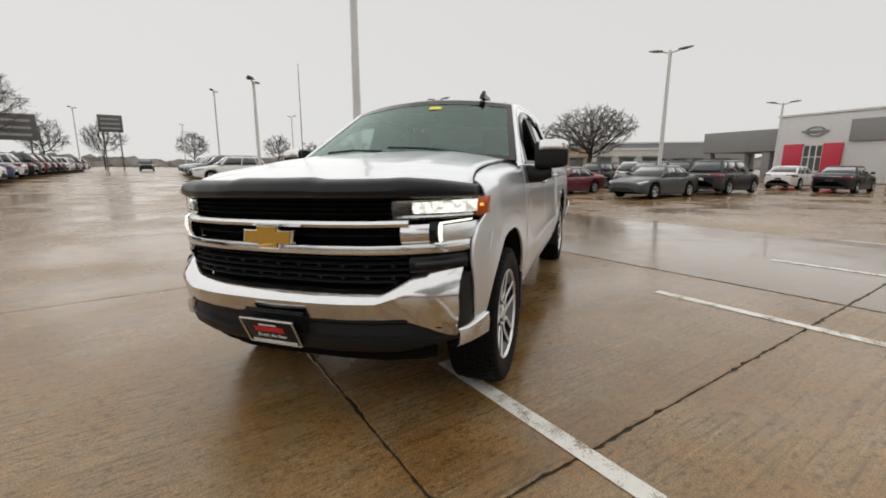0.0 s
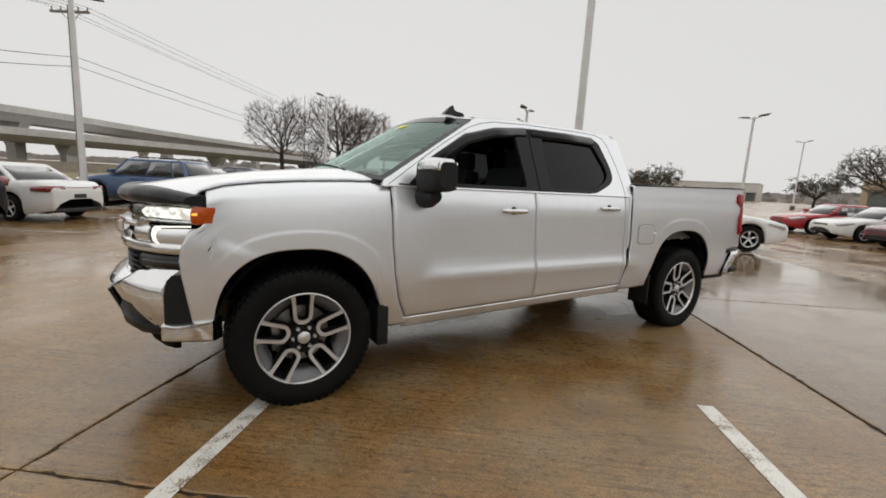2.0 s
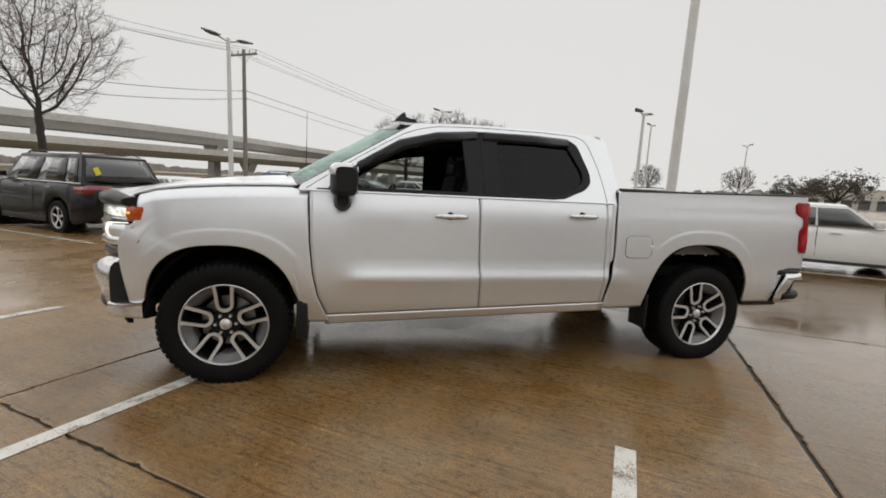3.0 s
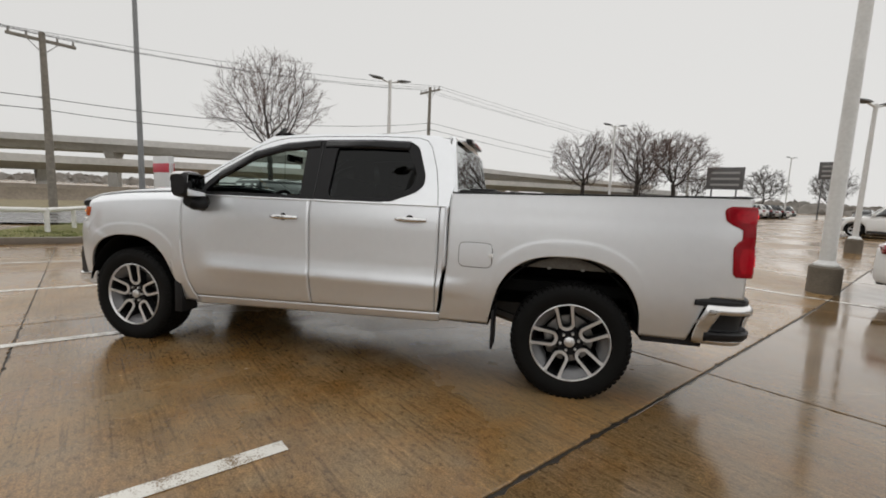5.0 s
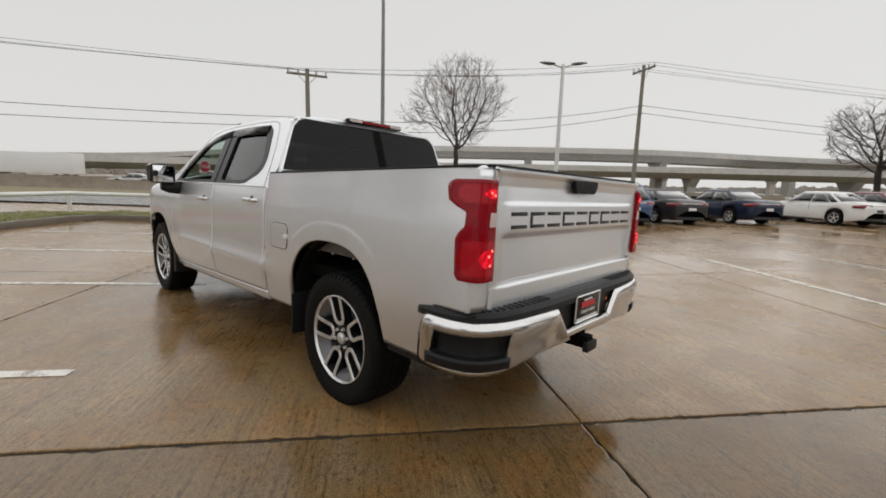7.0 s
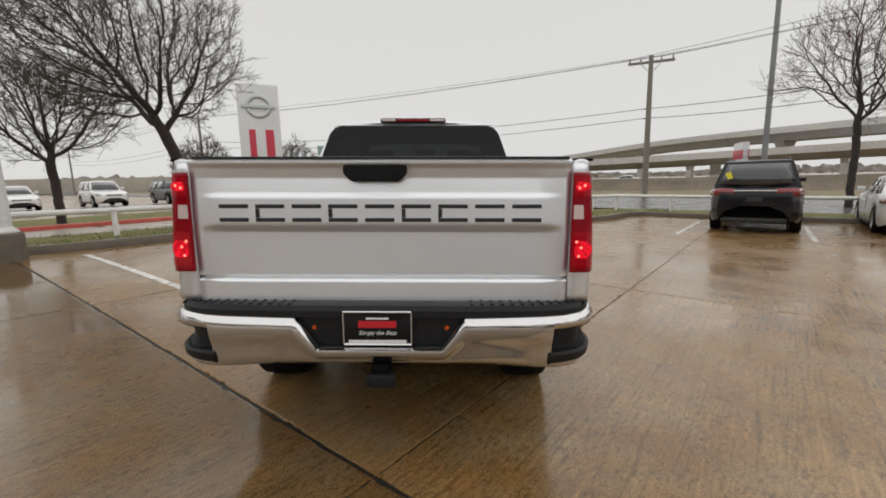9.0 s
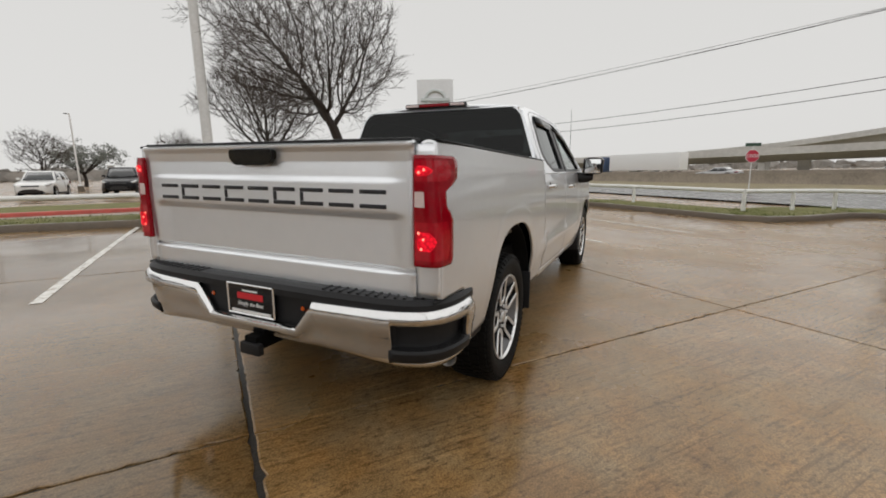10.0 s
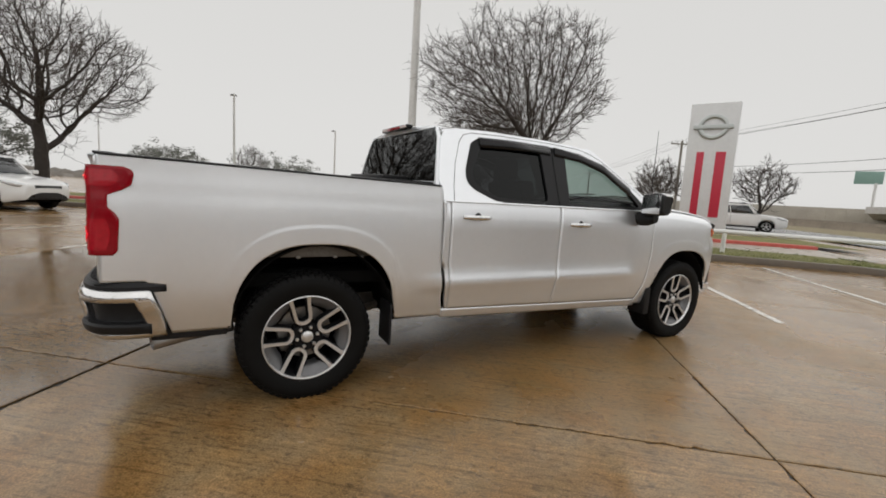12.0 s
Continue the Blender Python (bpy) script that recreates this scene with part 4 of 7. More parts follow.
for sg in (1, -1):
    lo, hi = min(sg * 0.87, sg * 0.90), max(sg * 0.87, sg * 0.90)
    part("door_lining", box(-0.88, 1.30, lo, hi, 0.52, 1.30, 0.01), DASH, PICKUP)
    part("frame_rail", box(-2.75, 2.4, min(sg * 0.42, sg * 0.52), max(sg * 0.42, sg * 0.52), 0.42, 0.56, 0.01), RUST, PICKUP)
    for xc, zc, r in ((1.87, 0.40, 0.53), (-1.81, 0.41, 0.585)):
        pts = [math.radians(10 + 160 * k / 24) for k in range(25)]
        part("wheel_liner", grid([[Vector((xc + 0.90 * r * math.cos(a), sg * y, zc + r * math.sin(a))) for a in pts] for y in (0.50, 0.70, 0.945)]), DARK, PICKUP, solid=0.01)
        part("wheel_well_wall", box(xc - 0.5, xc + 0.5, min(sg * 0.49, sg * 0.51), max(sg * 0.49, sg * 0.51), 0.5, 0.98), DARK, PICKUP)
    lo, hi = min(sg * 0.855, sg * 0.875), max(sg * 0.855, sg * 0.875)
    inner = part("bed_inner_panel", box(-2.29, -1.36, lo, hi, 0.905, 1.01, 0.006), DUSTY, PICKUP, "dusty grey inner bed panel in the wheel arch")
    for x in (-2.16, -1.93, -1.70, -1.52):
        part("clip", box(x - 0.012, x + 0.012, min(sg * 0.872, sg * 0.882), max(sg * 0.872, sg * 0.882), 0.897, 0.912, 0.003), STEEL, inner)
    part("bumper_end_trim", tube([(-2.93, sg * 0.935, 0.792), (-2.80, sg * 0.972, 0.792), (-2.70, sg * 0.982, 0.788)], 0.006, 8), BLACK, PICKUP, "black trim round the bumper end")
    part("mud_flap", box(1.350, 1.425, min(sg * 0.78, sg * 0.965), max(sg * 0.78, sg * 0.955), 0.29, 0.56, 0.008), BLACK, PICKUP, "black rubber mud flap")
    part("mud_flap", box(-1.335, -1.315, min(sg * 0.76, sg * 0.965), max(sg * 0.76, sg * 0.965), 0.29, 0.58, 0.008), BLACK, PICKUP, "black rubber mud flap")
    part("leaf_spring", tube([(-1.2, sg * 0.56, 0.50), (-1.87, sg * 0.56, 0.33), (-2.5, sg * 0.56, 0.52)], 0.035, 6), RUST, PICKUP)
part("rear_axle", tube([(-1.87, -0.72, 0.395), (-1.87, 0.72, 0.395)], 0.045, 10), RUST, PICKUP)
part("differential", lathe_y([(0.05, -0.17), (0.12, -0.1), (0.15, 0), (0.12, 0.1), (0.05, 0.17)], 18, -1.87, 0.39), RUST, PICKUP)
part("front_axle", tube([(1.87, -0.72, 0.395), (1.87, 0.72, 0.395)], 0.04, 10), RUST, PICKUP)
part("muffler", capped([[Vector((x, -0.25 + 0.13 * math.cos(a), 0.44 + 0.075 * math.sin(a))) for a in [2 * math.pi * k / 14 for k in range(14)]] for x in (0.1, -0.5, -0.9)]), RUST, PICKUP)
part("spare_wheel", lathe_y([(0.05, -0.09), (0.36, -0.09), (0.38, 0), (0.36, 0.09), (0.05, 0.09)], 28), RUBBER, PICKUP, "spare wheel slung under the bed").matrix_basis = pose(-2.45, 0, 0.52, 90, 0, 0)

# cabin
part("dashboard", capped([[Vector((1.34, y, 0.85)), Vector((0.98, y, 0.85)), Vector((0.95, y, 1.10)), Vector((1.0, y, 1.26)), Vector((1.10, y, 1.31)), Vector((1.38, y, 1.33))] for y in (-0.86, 0.86)]), DASH, PICKUP, bevel=0.02)
part("instrument_hood", capped([[Vector((1.16, y, 1.27)), Vector((0.96, y, 1.25)), Vector((0.95, y, 1.34)), Vector((1.12, y, 1.345))] for y in (0.22, 0.60)]), DASH, PICKUP, bevel=0.02)
sw = part("steering_wheel", (lambda M: ([M @ v for v in lathe_y([(0.19 + 0.016 * math.cos(a), 0.016 * math.sin(a)) for a in [2 * math.pi * k / 10 for k in range(11)]], 32)[0]], lathe_y([(0.19, 0)] * 11, 32)[1]))(pose(0.80, 0.41, 1.20, 0, 0, 90) @ pose(0, 0, 0, -22, 0, 0)), DASH, PICKUP)
part("steering_hub", box(0.79, 0.85, 0.34, 0.48, 1.14, 1.24, 0.02), DASH, sw)
part("steering_spoke", tube([(0.80, 0.23, 1.20), (0.80, 0.59, 1.20)], 0.014, 6), DASH, sw)
part("steering_column", tube([(0.83, 0.41, 1.19), (1.1, 0.41, 1.10)], 0.05, 10), DASH, sw)
part("rear_view_mirror", box(0.86, 0.89, -0.13, 0.13, 1.68, 1.75, 0.012), GLOSSBLACK, PICKUP)


def seat(x, y, w, name):
    s = part(name, box(x - 0.02, x + 0.50, y - w, y + w, 0.72, 0.90, 0.05), CLOTH, PICKUP)
    bk = part("seat_back", box(-0.08, 0.08, -w, w, 0.0, 0.66, 0.05), CLOTH, s)
    bk.matrix_basis = pose(x + 0.02, y, 0.86, 0, -14, 0)
    return s


for y in (0.42, -0.42):
    s = seat(0.12, y, 0.26, "front_seat")
    part("headrest", box(-0.12, -0.02, y - 0.13, y + 0.13, 1.50, 1.68, 0.035), CLOTH, s)
s = seat(-0.76, 0, 0.72, "rear_bench")
for y in (0.46, -0.46):
    part("headrest", box(-0.94, -0.86, y - 0.13, y + 0.13, 1.46, 1.60, 0.03), CLOTH, s)
part("centre_console", box(0.20, 1.0, -0.14, 0.14, 0.52, 0.98, 0.03), DASH, PICKUP)


# wheels
def wheel_meshes():
    out = {}
    R = 0.412
    prof = [(0.262, -0.10), (0.275, -0.125), (0.30, -0.135), (0.345, -0.144), (0.382, -0.139), (0.398, -0.126), (0.406, -0.10), (R - 0.004, -0.06), (R - 0.003, 0), (R - 0.004, 0.06), (0.406, 0.10), (0.398, 0.126), (0.382, 0.139), (0.345, 0.144), (0.30, 0.135), (0.275, 0.125), (0.262, 0.10)]
    tyre = lathe_y(prof, 72)
    V, F = list(tyre[0]), list(tyre[1])
    for k in range(60):
        for lane, (ya, yb) in enumerate(((-0.122, -0.088), (-0.078, -0.030), (-0.020, 0.020), (0.030, 0.078), (0.088, 0.122))):
            a0 = 2 * math.pi * (k + 0.5 * (lane % 2)) / 60
            sh = 0.012 * (1 if lane % 2 else -1)
            q = []
            for r in (R - 0.012, R + 0.004 - (0.006 if lane in (0, 4) else 0)):
                for a, y in ((a0, ya), (a0 + 0.075, ya), (a0 + 0.075 + sh, yb), (a0 + sh, yb)):
                    q.append(Vector((r * math.cos(a), y, r * math.sin(a))))
            o = len(V)
            V += q
            F += [[o + 4, o + 5, o + 6, o + 7], [o, o + 1, o + 5, o + 4], [o + 1, o + 2, o + 6, o + 5], [o + 2, o + 3, o + 7, o + 6], [o + 3, o, o + 4, o + 7]]
    # shoulder blocks on the outer wall
    for k in range(60):
        a0 = 2 * math.pi * k / 60
        o = len(V)
        for r, y in ((0.380, 0.139), (0.403, 0.127)):
            for a in (a0, a0 + 0.06):
                V.append(Vector((r * math.cos(a), y, r * math.sin(a))))
                V.append(Vector((r * math.cos(a), y + 0.006, r * math.sin(a))))
        F += [[o + 1, o + 3, o + 7, o + 5], [o, o + 1, o + 5, o + 4], [o + 2, o + 6, o + 7, o + 3], [o, o + 2, o + 3, o + 1]]
    out["tyre"] = (V, F)
    out["barrel"] = lathe_y([(0.272, 0.128), (0.268, 0.120), (0.258, 0.112), (0.250, 0.09), (0.235, 0.02), (0.228, -0.09), (0.262, -0.115)], 60)
    out["lip"] = lathe_y([(0.274, 0.120), (0.275, 0.131), (0.270, 0.133), (0.265, 0.127), (0.262, 0.118)], 60)
    # one U-shaped twin spoke, bright face and dark flanks, pointing up
    arm = [(0.266, 0.215, 0.0150), (0.245, 0.216, 0.0110), (0.215, 0.234, 0.0105), (0.18, 0.268, 0.0105), (0.148, 0.316, 0.0105), (0.122, 0.350, 0.0110), (0.104, 0.275, 0.0115), (0.094, 0.13, 0.0115)]
    line = arm + [(0.0915, 0.0, 0.0115)] + [(r, -w, h) for r, w, h in reversed(arm)]
    pts = [Vector((r * math.sin(w), 0, r * math.cos(w))) for r, w, h in line]
    rows = []
    for n, p in enumerate(pts):
        d = (pts[min(n + 1, len(pts) - 1)] - pts[max(n - 1, 0)]).normalized()
        side_ = Vector((d.z, 0, -d.x))
        h, r = line[n][2], line[n][0]
        y = lerp([(0.08, 0.102), (0.13, 0.108), (0.20, 0.116), (0.266, 0.125)], r)
        rows.append([p + side_ * h * q + Vector((0, y + dy, 0)) for q, dy in ((-1.8, -0.06), (-1.15, -0.006), (-0.9, 0.0), (0.9, 0.0), (1.15, -0.006), (1.8, -0.06))])
    out["spoke"] = grid(rows)
    m = math.pi / 5
    web = lambda r, q, y: Vector((r * math.sin(m + q), y, r * math.cos(m + q)))
    out["web"] = grid([[web(r, q * wd, y) for q in (-1, -0.5, 0, 0.5, 1)] for r, y, wd in ((0.196, 0.01, 0.16), (0.198, 0.062, 0.18), (0.212, 0.080, 0.28), (0.236, 0.100, 0.36), (0.266, 0.118, 0.41))])
    out["hub"] = lathe_y([(0.001, 0.098), (0.040, 0.098), (0.074, 0.097), (0.088, 0.098), (0.095, 0.09), (0.10, 0.02)], 36)
    out["cap"] = lathe_y([(0.001, 0.116), (0.028, 0.115), (0.036, 0.109), (0.038, 0.098)], 28)
    out["nut"] = lathe_y([(0.001, 0.116), (0.009, 0.115), (0.0105, 0.110), (0.012, 0.085)], 8)
    out["disc"] = lathe_y([(0.06, 0.0), (0.17, 0.0), (0.172, -0.01), (0.17, -0.025), (0.06, -0.025)], 40)
    out["back"] = lathe_y([(0.001, -0.03), (0.18, -0.03), (0.23, -0.05)], 32)
    return out


WM = wheel_meshes()


def wheel(parent, x, y, z, turn, label):
    """The rim is the wheel's own mesh; tyre, nuts and the rest are its parts."""
    w = part("wheel", WM["barrel"], GREYPAINT, parent, label)
    w.matrix_basis = pose(x, y, z, 0, 0, turn)
    part("tyre", WM["tyre"], RUBBER, w, "wet black all-terrain tyre")
    part("hub", WM["hub"], GREYPAINT, w)
    part("rim_lip", WM["lip"], ALLOY, w)
    for k in range(5):
        sp = part("spoke", WM["spoke"], ALLOY, w, "machined alloy twin spoke")
        sp.data.materials.append(GREYPAINT)
        for n, f in enumerate(sp.data.polygons):
            f.material_index = 1 if n % 5 in (0, 4) else 0
        sp.matrix_basis = pose(0, 0, 0, 0, 72 * k, 0)
        part("rim_web", WM["web"], MIDGREY, w).matrix_basis = pose(0, 0, 0, 0, 72 * k, 0)
    part("centre_cap", WM["cap"], ALLOY, w)
    part("brake_disc", WM["disc"], STEEL, w)
    part("dust_shield", WM["back"], DARK, w)
    for k in range(6):
        a = math.radians(60 * k + 120)
        nut = part("lug_nut", WM["nut"], ALLOY, w)
        nut.matrix_basis = pose(0.0635 * math.cos(a), 0, 0.0635 * math.sin(a))
    cal = part("brake_caliper", box(0.10, 0.17, -0.05, 0.02, -0.09, 0.09, 0.02), STEEL, w)
    return w


for x in (1.8725, -1.8725):
    for y, turn in ((0.818, 0), (-0.818, 180)):
        w = wheel(PICKUP, x, y, 0.397, turn, "dark grey and machined alloy wheel with a black tyre")
        w.matrix_basis = pose(x, y, 0.397, 0, 0, turn) @ pose(0, 0, 0, 0, 2 if x > 0 else 12, 0)


# ---------------------------------------------------------------- the ground
def along(u, v):
    """Place of a point given along the parking stripes (u) and across them (v)."""
    return 0.602 * u - 0.799 * v, 0.799 * u + 0.602 * v


def ground_z(x, y):
    """The paving falls gently across the truck, levels out farther off and rises along the rows."""
    return ground_fall(x, y) - 0.15 * smooth(8, 16, -x) * smooth(4, 10, 0.602 * y - 0.799 * x) + 0.42 * smooth(14, 45, -(0.602 * x + 0.799 * y))


def ground_fall(x, y):
    if y >= 0:
        return 0.0229 * (y if y < 4 else 4 + 1.6 * (1 - math.exp(-(y - 4) / 1.6)))
    g = y if y > -4 else -4 * (1 - smooth(4, 9, -y))
    shallow = 0.0229 * g * (1 - smooth(5, 11, abs(x)))
    # ahead of the truck the fall goes on to the kerb and the fence
    deep = 0.0232 * max(y, -10.5) * (1 - smooth(16, 24, 0.799 * x - 0.602 * y))
    return shallow + (deep - shallow) * smooth(1, 6, x)


def wet_concrete(name, dry=0.12, dull=0.35, relief=0.32, tone_of=1.0):
    m = bpy.data.materials.new(name)
    m.use_nodes = True
    n, l = m.node_tree.nodes, m.node_tree.links
    b = n["Principled BSDF"]
    geo = n.new("ShaderNodeNewGeometry")

    def noise_at(scale, detail=4, stretch=None, turn=0.0):
        t = n.new("ShaderNodeTexNoise")
        t.inputs["Scale"].default_value, t.inputs["Detail"].default_value = scale, detail
        mp = n.new("ShaderNodeMapping")
        mp.vector_type = "TEXTURE"
        mp.inputs["Rotation"].default_value = (0, 0, turn)
        if stretch:
            mp.inputs["Scale"].default_value = [1 / k for k in stretch]
        l.new(geo.outputs["Position"], mp.inputs["Vector"])
        l.new(mp.outputs[0], t.inputs["Vector"])
        return t.outputs["Fac"]

    def ramp(fac, stops):
        r = n.new("ShaderNodeValToRGB")
        e = r.color_ramp.elements
        for i, (p, c) in enumerate(stops):
            el = e[i] if i < 2 else e.new(p)
            el.position, el.color = p, (*c, 1)
        l.new(fac, r.inputs[0])
        return r.outputs[0]

    def mix(fac, a, c, kind="MIX"):
        x = n.new("ShaderNodeMixRGB")
        x.blend_type = kind
        if isinstance(fac, float):
            x.inputs[0].default_value = fac
        else:
            l.new(fac, x.inputs[0])
        for s, i in ((a, 1), (c, 2)):
            if isinstance(s, tuple):
                x.inputs[i].default_value = (*s, 1)
            else:
                l.new(s, x.inputs[i])
        return x.outputs[0]

    broad = noise_at(0.35, 5)
    stain = noise_at(1.7, 6)
    broom = noise_at(7.0, 5, (6.5, 0.22, 1), radians(53))
    broom2 = noise_at(30.0, 4, (1.8, 0.30, 1), radians(53))
    grit = noise_at(120, 3)
    base = ramp(broad, [(0.35, (0.178, 0.098, 0.034)), (0.65, (0.275, 0.165, 0.066))])
    base = mix(ramp(stain, [(0.40, (0, 0, 0)), (0.62, (1, 1, 1))]), base, (0.270, 0.178, 0.086))
    mottle = noise_at(4.5, 6)
    base = mix(0.7, base, ramp(mottle, [(0.36, (0.90, 0.97, 1.10)), (0.50, (1.0, 1.0, 1.0)), (0.64, (1.10, 1.0, 0.86))]), "MULTIPLY")
    base = mix(0.52, base, ramp(broom, [(0.34, (0.42, 0.40, 0.38)), (0.42, (0.98, 0.98, 0.98)), (0.60, (1.05, 1.05, 1.05)), (0.68, (1.45, 1.42, 1.38))]), "MULTIPLY")
    dash = noise_at(30.0, 9, (1.5, 0.7, 1), radians(53))
    base = mix(0.7, base, ramp(dash, [(0.30, (0.36, 0.35, 0.34)), (0.47, (0.98, 0.98, 0.98)), (0.70, (1.08, 1.08, 1.06))]), "MULTIPLY")
    base = mix(0.22, base, ramp(broom2, [(0.36, (0.55, 0.54, 0.53)), (0.62, (1.2, 1.18, 1.15))]), "MULTIPLY")
    base = mix(0.5, base, ramp(grit, [(0.38, (0.4, 0.4, 0.4)), (0.62, (1.4, 1.37, 1.33))]), "MULTIPLY")
    # each slab was poured on its own day
    info, pour = n.new("ShaderNodeObjectInfo"), n.new("ShaderNodeMapRange")
    pour.inputs["To Min"].default_value, pour.inputs["To Max"].default_value = 0.88 * tone_of, 1.06 * tone_of
    l.new(info.outputs["Random"], pour.inputs["Value"])
    tone = n.new("ShaderNodeVectorMath")
    tone.operation = "SCALE"
    l.new(base, tone.inputs[0])
    l.new(pour.outputs[0], tone.inputs["Scale"])
    base = tone.outputs[0]
    l.new(base, b.inputs["Base Color"])
    wet = noise_at(0.42, 5)
    film = noise_at(3.0, 5)
    rr = n.new("ShaderNodeMapRange")
    rr.inputs["From Min"].default_value, rr.inputs["From Max"].default_value = 0.40, 0.62
    rr.inputs["To Min"].default_value, rr.inputs["To Max"].default_value = dry, dull
    l.new(wet, rr.inputs["Value"])
    ad = n.new("ShaderNodeMath")
    ad.operation = "MULTIPLY_ADD"
    l.new(film, ad.inputs[0])
    ad.inputs[1].default_value = 0.20
    l.new(rr.outputs[0], ad.inputs[2])
    sub = n.new("ShaderNodeMath")
    sub.operation = "SUBTRACT"
    l.new(ad.outputs[0], sub.inputs[0])
    sub.inputs[1].default_value = 0.08
    cl = n.new("ShaderNodeClamp")
    cl.inputs["Min"].default_value, cl.inputs["Max"].default_value = dry * 0.7, 0.48
    l.new(sub.outputs[0], cl.inputs[0])
    l.new(cl.outputs[0], b.inputs["Roughness"])
    b.inputs["IOR"].default_value = 1.52
    # broom marks and grit stand out less where water lies
    bp = n.new("ShaderNodeBump")
    hs = n.new("ShaderNodeMixRGB")
    hs.inputs[0].default_value = 0.75
    l.new(broom2, hs.inputs[1])
    l.new(grit, hs.inputs[2])
    l.new(hs.outputs[0], bp.inputs["Height"])
    st = n.new("ShaderNodeMapRange")
    st.inputs["From Min"].default_value, st.inputs["From Max"].default_value = 0.06, 0.32
    st.inputs["To Min"].default_value, st.inputs["To Max"].default_value = 0.015, relief
    l.new(cl.outputs[0], st.inputs["Value"])
    l.new(st.outputs[0], bp.inputs["Strength"])
    bp.inputs["Distance"].default_value = 0.004
    l.new(bp.outputs[0], b.inputs["Normal"])
    return m


CONCRETE = wet_concrete("wet_brown_concrete")
FLOODED = wet_concrete("flooded_brown_concrete", 0.06, 0.17, 0.12, 0.62)
DRIVEWAY = mat("wet_pale_concrete", (0.30, 0.26, 0.21), rough=0.4, vary=0.2, scale=1.5, bump=0.1, bump_scale=60, rough_vary=0.15)
CURBSTONE = mat("wet_kerb_concrete", (0.125, 0.10, 0.075), rough=0.5, vary=0.3, scale=3, bump=0.25, bump_scale=60, rough_vary=0.2)
JOINTFILL = mat("dark_joint_filler", (0.022, 0.018, 0.014), rough=0.5, vary=0.4, scale=20, bump=0.4, bump_scale=80)
ASPHALT = mat("wet_asphalt", (0.06, 0.058, 0.055), rough=0.30, vary=0.25, scale=1.2, bump=0.25, bump_scale=80, rough_vary=0.12)
TURF = mat("winter_turf", (0.15, 0.145, 0.045), rough=0.9, vary=0.45, scale=1.6, bump=0.6, bump_scale=60)
STRAW = mat("brown_winter_grass", (0.21, 0.175, 0.10), rough=0.9, vary=0.35, scale=0.8, bump=0.4, bump_scale=30)
BLADE = mat("wet_grass_blades", (0.12, 0.145, 0.035), rough=0.6, vary=0.5, scale=2.5)
REDKERB = mat("red_kerb_paint", (0.42, 0.07, 0.05), rough=0.5, vary=0.25, scale=4)


def stripe_paint():
    m = bpy.data.materials.new("worn_white_line_paint")
    m.use_nodes = True
    n, l = m.node_tree.nodes, m.node_tree.links
    b = n["Principled BSDF"]
    geo = n.new("ShaderNodeNewGeometry")
    a, c = n.new("ShaderNodeTexNoise"), n.new("ShaderNodeTexNoise")
    a.inputs["Scale"].default_value, c.inputs["Scale"].default_value = 120, 9
    a.inputs["Detail"].default_value = c.inputs["Detail"].default_value = 8
    s = n.new("ShaderNodeMath")
    s.operation = "ADD"
    r = n.new("ShaderNodeValToRGB")
    r.color_ramp.elements[0].position, r.color_ramp.elements[0].color = 0.40, (0.22, 0.16, 0.10, 1)
    r.color_ramp.elements[1].position, r.color_ramp.elements[1].color = 0.50, (0.70, 0.68, 0.63, 1)
    for t in (a, c):
        l.new(geo.outputs["Position"], t.inputs["Vector"])
    l.new(a.outputs["Fac"], s.inputs[0])
    l.new(c.outputs["Fac"], s.inputs[1])
    h = n.new("ShaderNodeMath")
    h.operation = "MULTIPLY"
    h.inputs[1].default_value = 0.5
    l.new(s.outputs[0], h.inputs[0])
    l.new(h.outputs[0], r.inputs[0])
    l.new(r.outputs[0], b.inputs["Base Color"])
    b.inputs["Roughness"].default_value = 0.25
    return m


LINEPAINT = stripe_paint()

# one sheet to the horizon, finer near the truck
cuts = [-2400, -900, -400, -200, -120, -80, -55, -40] + [-30 + 1.25 * k for k in range(49)] + [40, 55, 80, 120, 200, 400, 900, 2400]
ground = part("ground", grid([[Vector((x, y, ground_z(x, y) - 0.020)) for x in cuts] for y in cuts]), CONCRETE)
tagged(ground, "wet brown concrete car park and land beyond", "ground", kind="structure")


def draped(pts, lift, name, material, parent=None, width=0.1, label="", kind="", cat=""):
    """A flat band of that width along a line, laid on the ground."""
    L, R = [], []
    P = [Vector((p[0], p[1])) for p in pts]
    for i, p in enumerate(P):
        d = (P[min(i + 1, len(P) - 1)] - P[max(i - 1, 0)]).normalized()
        s = Vector((-d.y, d.x)) * width / 2
        for row, q in ((L, p + s), (R, p - s)):
            row.append(Vector((q.x, q.y, ground_z(q.x, q.y) + lift)))
    ob = part(name, grid([R, L]), material, parent, label)
    if cat:
        tagged(ob, label, cat, kind=kind)
    return ob


def segment(u0, v0, u1, v1, n):
    return [along(u0 + (u1 - u0) * k / n, v0 + (v1 - v0) * k / n) for k in range(n + 1)]


